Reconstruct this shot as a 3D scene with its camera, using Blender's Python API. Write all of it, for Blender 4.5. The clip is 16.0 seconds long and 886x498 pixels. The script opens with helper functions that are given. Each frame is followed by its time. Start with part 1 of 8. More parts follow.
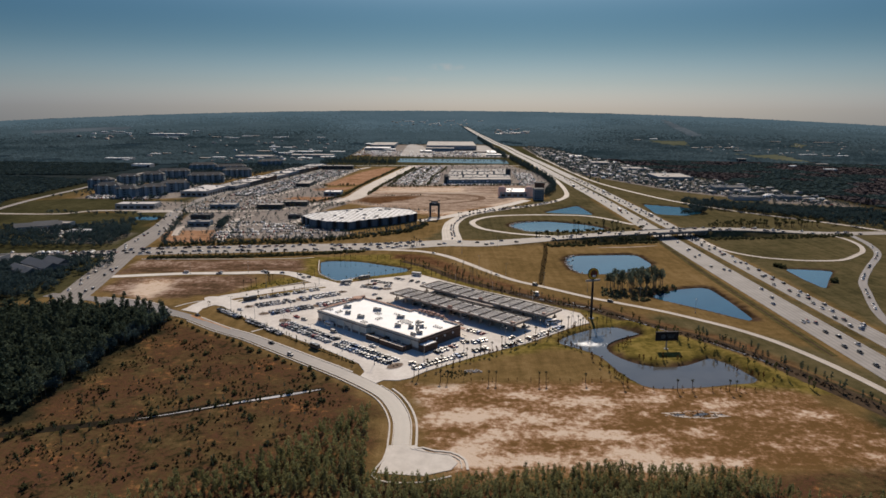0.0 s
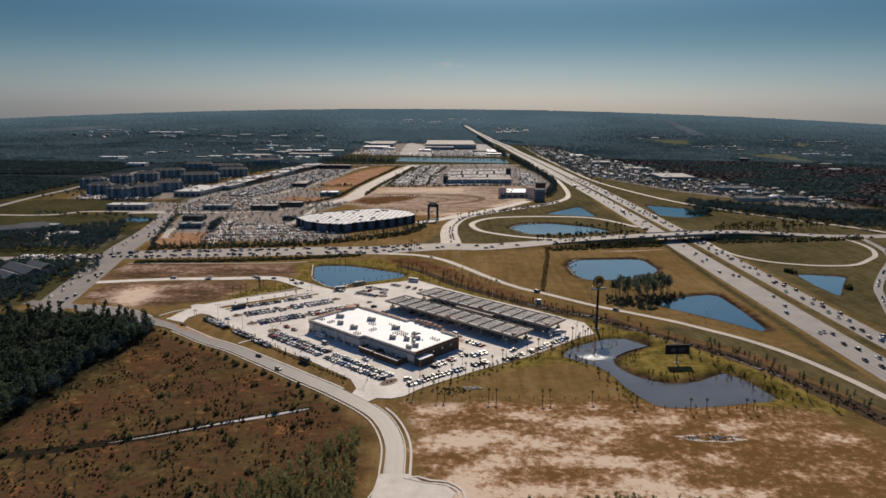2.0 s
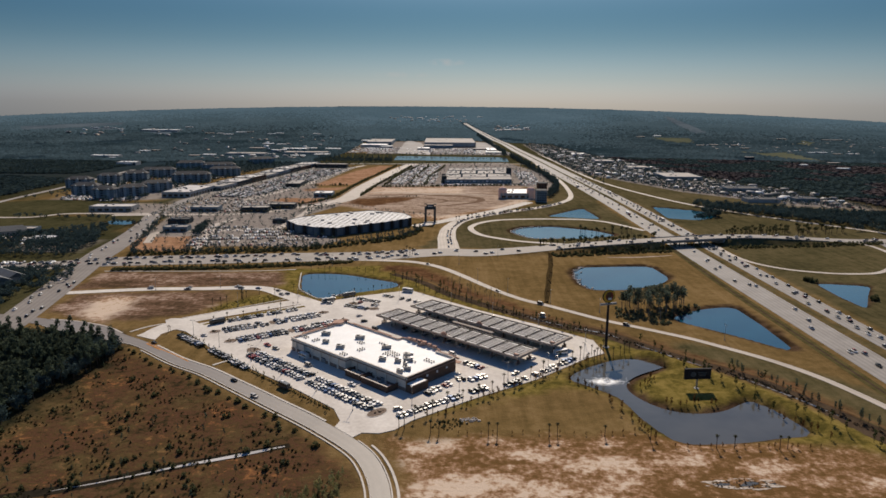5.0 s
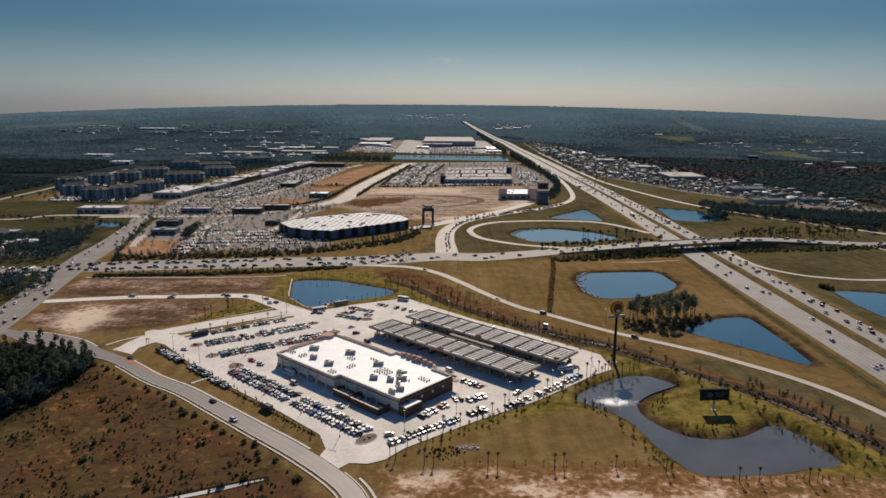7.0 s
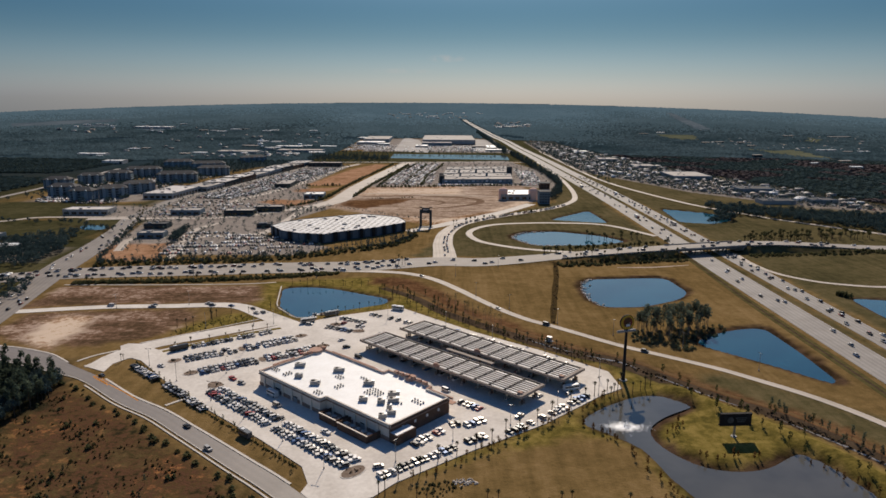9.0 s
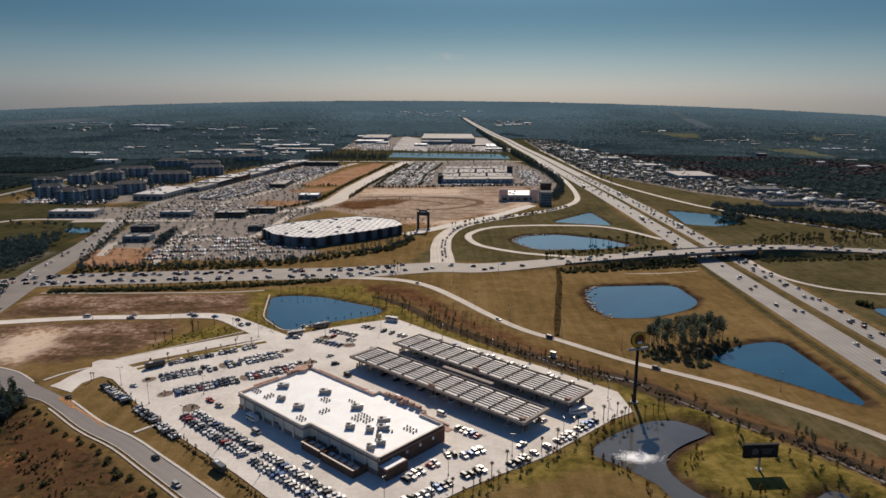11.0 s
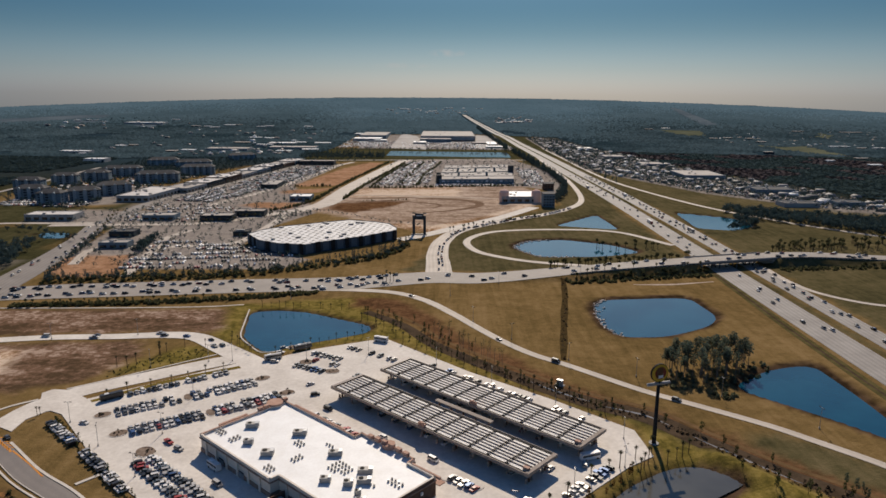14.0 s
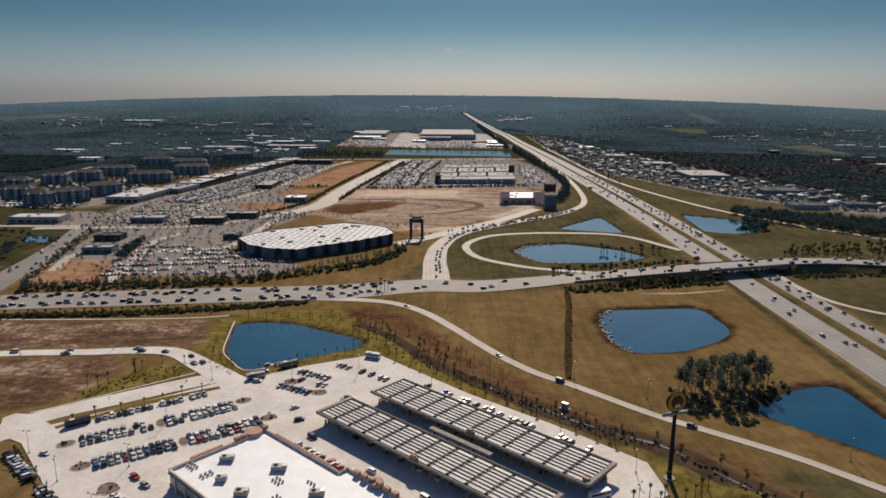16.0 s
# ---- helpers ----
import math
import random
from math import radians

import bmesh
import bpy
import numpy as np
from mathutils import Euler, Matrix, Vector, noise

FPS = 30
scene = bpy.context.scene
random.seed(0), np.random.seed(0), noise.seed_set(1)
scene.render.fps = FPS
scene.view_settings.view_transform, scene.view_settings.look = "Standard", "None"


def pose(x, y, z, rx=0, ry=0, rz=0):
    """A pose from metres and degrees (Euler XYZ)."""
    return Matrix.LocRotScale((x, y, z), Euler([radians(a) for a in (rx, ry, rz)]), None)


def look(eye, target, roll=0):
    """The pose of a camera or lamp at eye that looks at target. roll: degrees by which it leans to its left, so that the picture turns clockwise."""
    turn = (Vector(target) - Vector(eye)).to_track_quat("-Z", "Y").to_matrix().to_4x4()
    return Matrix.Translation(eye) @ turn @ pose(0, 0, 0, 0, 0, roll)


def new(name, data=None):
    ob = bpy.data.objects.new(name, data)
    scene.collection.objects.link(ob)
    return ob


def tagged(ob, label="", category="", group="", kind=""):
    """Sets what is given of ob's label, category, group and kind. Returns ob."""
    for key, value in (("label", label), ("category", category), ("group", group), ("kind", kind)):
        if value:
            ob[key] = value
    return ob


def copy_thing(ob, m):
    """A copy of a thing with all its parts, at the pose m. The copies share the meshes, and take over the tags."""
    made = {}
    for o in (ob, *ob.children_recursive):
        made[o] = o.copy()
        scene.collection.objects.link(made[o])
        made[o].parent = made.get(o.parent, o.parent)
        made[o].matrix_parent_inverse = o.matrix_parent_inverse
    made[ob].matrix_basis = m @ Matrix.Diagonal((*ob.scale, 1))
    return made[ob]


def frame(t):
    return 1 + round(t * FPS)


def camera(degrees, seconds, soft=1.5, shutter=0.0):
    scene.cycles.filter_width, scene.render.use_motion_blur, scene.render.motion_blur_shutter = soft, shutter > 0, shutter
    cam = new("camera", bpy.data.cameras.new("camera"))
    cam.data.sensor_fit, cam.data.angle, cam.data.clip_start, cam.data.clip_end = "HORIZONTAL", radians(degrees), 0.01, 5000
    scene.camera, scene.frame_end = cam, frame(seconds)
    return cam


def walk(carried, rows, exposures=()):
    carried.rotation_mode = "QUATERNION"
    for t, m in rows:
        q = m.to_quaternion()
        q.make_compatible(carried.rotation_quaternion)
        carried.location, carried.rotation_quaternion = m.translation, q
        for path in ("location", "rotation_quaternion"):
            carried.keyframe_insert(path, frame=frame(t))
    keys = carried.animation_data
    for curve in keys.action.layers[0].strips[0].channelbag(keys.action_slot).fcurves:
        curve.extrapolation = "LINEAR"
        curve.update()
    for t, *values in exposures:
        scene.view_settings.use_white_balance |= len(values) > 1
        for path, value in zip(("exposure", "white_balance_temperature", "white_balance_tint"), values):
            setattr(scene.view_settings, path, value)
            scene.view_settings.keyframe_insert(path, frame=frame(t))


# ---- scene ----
cam = camera(66.316, 16.0, soft=1.6)
PATH = [
    (0.0, look((0.01, 0.21, 149.95), (0.01, 587.65, 27.83), 0.324)),
    (2.0, look((1.38, 25.13, 150.61), (1.63, 612.26, 27.04), 0.390)),
    (4.0, look((3.05, 52.12, 150.83), (3.51, 638.95, 25.82), 0.417)),
    (6.0, look((4.97, 80.68, 150.76), (5.56, 667.20, 24.29), 0.416)),
    (8.0, look((7.10, 110.31, 150.55), (7.72, 696.50, 22.58), 0.397)),
    (10.0, look((9.39, 140.49, 150.37), (9.93, 726.33, 20.80), 0.372)),
    (12.0, look((11.80, 170.71, 150.35), (12.13, 756.18, 19.07), 0.352)),
    (14.0, look((14.29, 200.48, 150.65), (14.24, 785.53, 17.53), 0.348)),
    (16.0, look((16.81, 229.29, 151.43), (16.20, 813.88, 16.30), 0.371)),
]
walk(cam, PATH, exposures=[(0.0, 0.0), (16.0, 0.0)])

# ---------------------------------------------------------------- light
SUN_EL, SUN_AZ = radians(38), radians(6)
world = bpy.data.worlds.new("sky")
scene.world = world
world.use_nodes = True
wn, wl = world.node_tree.nodes, world.node_tree.links
wn.clear()
sky = wn.new("ShaderNodeTexSky")
sky.sky_type = "NISHITA"
sky.sun_disc = False
sky.sun_elevation, sky.sun_rotation = SUN_EL, SUN_AZ
sky.air_density, sky.dust_density, sky.ozone_density = 1.2, 1.0, 2.5
wbg = wn.new("ShaderNodeBackground")
wbg.inputs["Strength"].default_value = 0.084
wout = wn.new("ShaderNodeOutputWorld")
wcoord = wn.new("ShaderNodeTexCoord")
wsep = wn.new("ShaderNodeSeparateXYZ")
wl.new(wcoord.outputs["Generated"], wsep.inputs[0])
wramp = wn.new("ShaderNodeValToRGB")
wramp.color_ramp.interpolation = "B_SPLINE"
for p in (0.035, 0.085, 0.15, 0.175, 0.25, 0.45):
    wramp.color_ramp.elements.new(p)
# Above 0.15 the ramp is out of view; a bright band lifts pond reflections.
for e, (p, c) in zip(wramp.color_ramp.elements, [(0.0, (0.515, 0.645, 1.07)), (0.035, (0.372, 0.497, 0.752)), (0.085, (0.165, 0.285, 0.41)), (0.15, (0.085, 0.205, 0.325)), (0.175, (0.70, 0.84, 0.94)),
                                                 (0.25, (0.76, 0.90, 1.0)), (0.45, (0.24, 0.48, 0.84)), (0.7, (0.25, 0.44, 0.68))]):
    e.position, e.color = p, (*c, 1)
wl.new(wsep.outputs[2], wramp.inputs[0])
wmix = wn.new("ShaderNodeMix")
wmix.data_type, wmix.blend_type = "RGBA", "MULTIPLY"
wmix.inputs[0].default_value = 1.0
wl.new(sky.outputs[0], wmix.inputs[6])
wl.new(wramp.outputs[0], wmix.inputs[7])
# two faint wisps of cloud low over the skyline
wcol = wmix.outputs[2]
wnoise = wn.new("ShaderNodeTexNoise")
wnoise.inputs["Scale"].default_value = 55.0
wnoise.inputs["Detail"].default_value = 5.0
wl.new(wcoord.outputs["Generated"], wnoise.inputs["Vector"])


def wmath(op, a, b):
    q = wn.new("ShaderNodeMath")
    q.operation = op
    for slot, value in ((0, a), (1, b)):
        if isinstance(value, float):
            q.inputs[slot].default_value = value
        else:
            wl.new(value, q.inputs[slot])
    return q.outputs[0]


for cx, cz, sx, sz, k in ((0.004, 0.0575, 0.030, 0.0060, 1.5), (-0.062, 0.040, 0.050, 0.0045, 0.7)):
    du = wmath("DIVIDE", wmath("SUBTRACT", wsep.outputs[0], cx), sx)
    dv = wmath("DIVIDE", wmath("SUBTRACT", wsep.outputs[2], cz), sz)
    inside = wmath("MAXIMUM", wmath("SUBTRACT", 1.0, wmath("ADD", wmath("MULTIPLY", du, du), wmath("MULTIPLY", dv, dv))), 0.0)
    front = wmath("GREATER_THAN", wsep.outputs[1], 0.0)
    amount = wmath("MULTIPLY", wmath("MULTIPLY", inside, wmath("MAXIMUM", wmath("SUBTRACT", wnoise.outputs["Fac"], 0.38), 0.0)), wmath("MULTIPLY", front, k))
    wadd = wn.new("ShaderNodeMix")
    wadd.data_type = "RGBA"
    wadd.inputs[7].default_value = (6.5, 5.6, 5.2, 1)
    wl.new(amount, wadd.inputs[0])
    wl.new(wcol, wadd.inputs[6])
    wcol = wadd.outputs[2]
wl.new(wcol, wbg.inputs[0])
wl.new(wbg.outputs[0], wout.inputs[0])

sun_data = bpy.data.lights.new("sun", "SUN")
sun_data.energy, sun_data.angle, sun_data.color = 4.6, radians(0.53), (1.0, 0.868, 0.71)
sun = new("sun", sun_data)
sun_dir = Vector((math.sin(SUN_AZ) * math.cos(SUN_EL), math.cos(SUN_AZ) * math.cos(SUN_EL), math.sin(SUN_EL)))
sun.matrix_world = look(sun_dir * 2000, (0, 0, 0))

# ---------------------------------------------------------------- node helpers


def base_material(name, rough=0.8, metal=0.0):
    m = bpy.data.materials.new(name)
    m.use_nodes = True
    b = m.node_tree.nodes["Principled BSDF"]
    b.inputs["Roughness"].default_value = rough
    b.inputs["Metallic"].default_value = metal
    if rough >= 0.75:
        b.inputs["Specular IOR Level"].default_value = 0.12 if rough < 0.88 else 0.0
    return m, m.node_tree.nodes, m.node_tree.links, b


def noise_node(nodes, links, coord, scale, detail=4.0, rough=0.6):
    n = nodes.new("ShaderNodeTexNoise")
    n.inputs["Scale"].default_value = scale
    n.inputs["Detail"].default_value = detail
    n.inputs["Roughness"].default_value = rough
    links.new(coord, n.inputs["Vector"])
    return n.outputs["Fac"]


def ramp_node(nodes, links, fac, stops):
    r = nodes.new("ShaderNodeValToRGB")
    while len(r.color_ramp.elements) < len(stops):
        r.color_ramp.elements.new(0.5)
    for e, (p, c) in zip(r.color_ramp.elements, stops):
        e.position = p
        e.color = (*c, 1) if len(c) == 3 else c
    links.new(fac, r.inputs[0])
    return r.outputs[0]


def mix_node(nodes, links, fac, a, b, mode="MIX"):
    n = nodes.new("ShaderNodeMix")
    n.data_type, n.blend_type = "RGBA", mode
    for value, slot in ((fac, 0), (a, 6), (b, 7)):
        if isinstance(value, (int, float)):
            n.inputs[slot].default_value = value
        elif isinstance(value, tuple):
            n.inputs[slot].default_value = (*value, 1)
        else:
            links.new(value, n.inputs[slot])
    return n.outputs[2]


def math_node(nodes, links, op, a, b=0.0, clamp=False):
    n = nodes.new("ShaderNodeMath")
    n.operation, n.use_clamp = op, clamp
    for i, value in enumerate((a, b)):
        if isinstance(value, (int, float)):
            n.inputs[i].default_value = value
        else:
            links.new(value, n.inputs[i])
    return n.outputs[0]


def bump(nodes, links, bsdf, height, strength, distance):
    n = nodes.new("ShaderNodeBump")
    n.inputs["Strength"].default_value = strength
    n.inputs["Distance"].default_value = distance
    links.new(height, n.inputs["Height"])
    links.new(n.outputs[0], bsdf.inputs["Normal"])


def surface(name, dark, light, scale=0.3, fine=4.0, rough=0.8, metal=0.0, relief=0.0, island=0.0, each=0.0, leaf=0.0):
    """A worn surface: two colours mixed by coarse stains and fine grain; island / each vary it by mesh island or by object."""
    m, n, l, b = base_material(name, rough, metal)
    geo = n.new("ShaderNodeNewGeometry")
    pos = geo.outputs["Position"]
    big = noise_node(n, l, pos, scale)
    small = noise_node(n, l, pos, fine, 2.0)
    f = math_node(n, l, "ADD", math_node(n, l, "MULTIPLY", big, 0.65), math_node(n, l, "MULTIPLY", small, 0.35))
    col = ramp_node(n, l, f, [(0.35, dark), (0.65, light)])
    if island:
        k = math_node(n, l, "ADD", math_node(n, l, "MULTIPLY", geo.outputs["Random Per Island"], island), 1.0 - island / 2)
        col = mix_node(n, l, 1.0, col, k, "MULTIPLY")
    if each:
        info = n.new("ShaderNodeObjectInfo")
        k = math_node(n, l, "ADD", math_node(n, l, "MULTIPLY", info.outputs["Random"], each), 1.0 - each / 2)
        col = mix_node(n, l, 1.0, col, k, "MULTIPLY")
    l.new(col, b.inputs["Base Color"])
    if relief:
        bump(n, l, b, small, 0.6, relief)
    if leaf:
        thin = n.new("ShaderNodeBsdfTranslucent")
        l.new(col, thin.inputs["Color"])
        both = n.new("ShaderNodeMixShader")
        both.inputs[0].default_value = leaf
        l.new(b.outputs[0], both.inputs[1])
        l.new(thin.outputs[0], both.inputs[2])
        l.new(both.outputs[0], n["Material Output"].inputs[0])
    return m


# ---------------------------------------------------------------- geometry helpers


class Geo:
    """Collects vertices and faces of one mesh."""

    def __init__(self):
        self.v, self.f = [], []

    def add(self, verts, faces):
        k = len(self.v)
        self.v.extend(verts)
        self.f.extend([tuple(i + k for i in f) for f in faces])
        return self

    def box(self, c, s, rot=0.0, taper=1.0):
        cx, cy, cz = c
        hx, hy, hz = s[0] / 2, s[1] / 2, s[2] / 2
        co, si = math.cos(rot), math.sin(rot)
        vs = []
        for z, k in ((-hz, 1.0), (hz, taper)):
            for x, y in ((-hx, -hy), (hx, -hy), (hx, hy), (-hx, hy)):
                x, y = x * k, y * k
                vs.append((cx + x * co - y * si, cy + x * si + y * co, cz + z))
        return self.add(vs, [(3, 2, 1, 0), (4, 5, 6, 7), (0, 1, 5, 4), (1, 2, 6, 5), (2, 3, 7, 6), (3, 0, 4, 7)])

    def prism(self, poly, z0, z1):
        n = len(poly)
        vs = [(x, y, z0) for x, y in poly] + [(x, y, z1) for x, y in poly]
        fs = [tuple(range(n))[::-1], tuple(range(n, 2 * n))]
        fs += [(i, (i + 1) % n, n + (i + 1) % n, n + i) for i in range(n)]
        return self.add(vs, fs)

    def tube(self, path, radii, n=8, cap=True):
        """A round rod through points with a radius at each."""
        vs, fs = [], []
        for k, (p, r) in enumerate(zip(path, radii)):
            a, b = Vector(path[max(k - 1, 0)]), Vector(path[min(k + 1, len(path) - 1)])
            d = (b - a).normalized()
            s = d.orthogonal().normalized() if abs(d.z) < 0.99 else Vector((1, 0, 0))
            u = d.cross(s).normalized()
            for i in range(n):
                w = 2 * math.pi * i / n
                q = Vector(p) + (s * math.cos(w) + u * math.sin(w)) * r
                vs.append(tuple(q))
        for k in range(len(path) - 1):
            for i in range(n):
                j = (i + 1) % n
                fs.append((k * n + i, k * n + j, (k + 1) * n + j, (k + 1) * n + i))
        if cap:
            fs.append(tuple(range(n))[::-1])
            fs.append(tuple(range((len(path) - 1) * n, len(path) * n)))
        return self.add(vs, fs)

    def mesh(self, name, mat, smooth=False):
        me = bpy.data.meshes.new(name)
        me.from_pydata(self.v, [], self.f)
        if mat is not None:
            me.materials.append(mat)
        if smooth:
            me.polygons.foreach_set("use_smooth", [True] * len(me.polygons))
        me.update()
        return me


def part(name, geo, mat, parent, label="", smooth=False, at=None):
    data = geo.mesh(name, mat, smooth) if isinstance(geo, Geo) else geo
    ob = new(name, data)
    ob.parent = parent
    if at is not None:
        ob.matrix_basis = at
    if label:
        ob["label"] = label
    return ob


def thing(name, label, category, group="", at=None, kind=""):
    ob = new(name)
    ob.empty_display_size = 0.5
    if at is not None:
        ob.matrix_basis = at
    return tagged(ob, label, category, group, kind)


def setting(name, geo, mat, label, category, smooth=False, kind="structure"):
    ob = new(name, geo.mesh(name, mat, smooth) if isinstance(geo, Geo) else geo)
    return tagged(ob, label, category, "", kind)


def smooth_line(pts, step=6.0):
    """A Catmull-Rom curve through the points, cut at even steps."""
    p = [np.array(q, float) for q in pts]
    p = [2 * p[0] - p[1]] + p + [2 * p[-1] - p[-2]]
    out = []
    for a, b, c, d in zip(p, p[1:], p[2:], p[3:]):
        n = max(2, int(np.linalg.norm(c - b) / step))
        for t in np.arange(n) / n:
            out.append(0.5 * (2 * b + (c - a) * t + (2 * a - 5 * b + 4 * c - d) * t * t + (3 * b - a - 3 * c + d) * t ** 3))
    out.append(p[-2])
    return np.array(out)


def signed(poly, X, Y):
    """Distance to the polygon's edge, positive inside."""
    best = np.full(X.shape, 1e18)
    inside = np.zeros(X.shape, bool)
    n = len(poly)
    for i in range(n):
        (x0, y0), (x1, y1) = poly[i], poly[(i + 1) % n]
        dx, dy = x1 - x0, y1 - y0
        t = np.clip(((X - x0) * dx + (Y - y0) * dy) / (dx * dx + dy * dy + 1e-12), 0, 1)
        best = np.minimum(best, (X - x0 - t * dx) ** 2 + (Y - y0 - t * dy) ** 2)
        if y0 != y1:
            inside ^= ((y0 > Y) != (y1 > Y)) & (X < x0 + (Y - y0) * dx / dy)
    return np.where(inside, 1, -1) * np.sqrt(best)


def along(line, X, Y):
    """Distance to a polyline."""
    best = np.full(X.shape, 1e18)
    for (x0, y0), (x1, y1) in zip(line, line[1:]):
        dx, dy = x1 - x0, y1 - y0
        t = np.clip(((X - x0) * dx + (Y - y0) * dy) / (dx * dx + dy * dy + 1e-12), 0, 1)
        best = np.minimum(best, (X - x0 - t * dx) ** 2 + (Y - y0 - t * dy) ** 2)
    return np.sqrt(best)


def ragged(X, Y, size):
    """A cheap smooth noise in -1..1 with features of that size in metres."""
    k = 6.283 / size
    return (np.sin(X * k + 1.3 * np.sin(Y * k * 0.7)) + np.sin(Y * k * 1.1 + 1.7 * np.sin(X * k * 0.6 + 2.0))
            + 0.6 * np.sin((X + Y) * k * 2.1 + 0.5) + 0.6 * np.sin((X - Y) * k * 1.9 + 2.5)) / 3.2


def ease(x):
    x = np.clip(x, 0, 1)
    return x * x * (3 - 2 * x)


# ---------------------------------------------------------------- plan
# x runs to the east of the line of flight, y along it; the motorway runs along y.
def curve(pts, step=6.0):
    """A closed smooth outline through the points."""
    p = [np.array(q, float) for q in pts]
    n = len(p)
    out = []
    for i in range(n):
        b, c = p[i], p[(i + 1) % n]
        m = max(2, int(np.linalg.norm(c - b) / step))
        for t in np.arange(m) / m:
            q = b + (c - b) * t
            out.append(q)
    out = np.array(out)
    for _ in range(3):
        out = 0.5 * out + 0.25 * np.roll(out, 1, 0) + 0.25 * np.roll(out, -1, 0)
    return [tuple(q) for q in out]


PONDS = {
    "shop": curve([(-113, 609), (-118, 636), (-122, 659), (-118, 663), (-101, 665), (-83, 662), (-63, 650), (-33, 633), (-31, 622), (-50, 610), (-71, 599), (-90, 584), (-94, 584)], 4.0),
    "meadow": curve([(125, 680), (135, 696), (204, 703), (209, 655), (195, 636), (160, 615), (128, 613), (122, 640)]),
    "grove": curve([(168, 538), (198, 561), (229, 571), (231, 522), (228, 469), (203, 501)]),
    "loop": curve([(84, 877), (101, 907), (143, 917), (189, 892), (213, 857), (171, 838), (107, 832)]),
    "triangle": curve([(147, 995), (214, 1073), (219, 971)]),
    "east": curve([(323, 1095), (313, 982), (352, 970), (392, 1004), (386, 1052)]),
    "far_east": curve([(331, 642), (356, 638), (375, 633), (354, 603), (330, 565), (328, 600)], 4.0),
    "sign": curve([(75, 426), (89, 441), (109, 455), (122, 458), (133, 454), (140, 445), (119, 431), (108, 419), (107, 408), (113, 398), (121, 388), (133, 385), (145, 387),
                   (155, 394), (166, 401), (174, 390), (181, 361), (166, 360), (144, 354), (114, 352), (109, 364), (104, 378), (100, 402), (88, 416)], 4.0),
    "canal": [(-128, 1920), (178, 1885), (182, 2035), (-128, 2060)],
    "west": curve([(-426, 928), (-394, 926), (-388, 902), (-412, 903)]),
}
BOULEVARD = [(-620, 648), (-460, 671), (-385, 678), (-305, 702), (-229, 713), (-151, 723.5), (-66, 734), (1, 753), (46, 752), (116, 765),
             (189, 778), (253, 795), (325, 814), (425, 822), (550, 834), (760, 860), (1100, 900)]
bl = smooth_line(BOULEVARD, 8.0)


def rise(x):
    """Height of the boulevard's embankment along x."""
    return 7.0 * ease((x - 30) / 190) * (1 - ease((x - 335) / 170))


def height(X, Y):
    """The lie of the land."""
    X, Y = np.asarray(X, float), np.asarray(Y, float)
    z = np.zeros(X.shape)
    # gentle swell of the far woods up to the skyline
    r = np.hypot(X, Y)
    az = np.arctan2(X, Y)
    rim = 118 - 66 * np.minimum((az / radians(33)) ** 2, 1.6)
    z += rim * (np.clip((r - 2300) / 2400, 0, None) ** 1.6)
    # ponds
    for name, poly in PONDS.items():
        if name in ("west", "canal"):
            continue
        bank = 7.0 if name == "sign" else 4.0
        px, py = np.array(poly).T
        near = (X > px.min() - 12) & (X < px.max() + 12) & (Y > py.min() - 12) & (Y < py.max() + 12)
        if near.any():
            s = signed(poly, X[near], Y[near])
            z[near] -= 1.9 * ease((s + bank) / (bank + 3))
    # grassy berm beside the sign pond
    near = (X > 110) & (X < 215) & (Y > 350) & (Y < 480)
    if near.any():
        z[near] += 2.6 * np.exp(-(along([(132, 462), (160, 424), (182, 392), (192, 360)], X[near], Y[near]) / 5.0) ** 2)
    # boulevard embankment, open where the motorway passes below
    near = (X > 10) & (X < 540) & (Y > 700) & (Y < 900)
    if near.any():
        d = along(bl[(bl[:, 0] > 0) & (bl[:, 0] < 560)], X[near], Y[near])
        e = rise(X[near]) * (1 - ease((d - 12) / 9))
        gap = ease((X[near] - 240) / 7) * (1 - ease((X[near] - 312) / 7))
        z[near] += e * (1 - gap)
    return z


def h1(x, y):
    return float(height(np.array([x]), np.array([y]))[0])


SHOP = (-37.0, 451.0)
SHOP_ROT = radians(-42.0)


def shop_at(u, v):
    co, si = math.cos(SHOP_ROT), math.sin(SHOP_ROT)
    return SHOP[0] + u * co - v * si, SHOP[1] + u * si + v * co


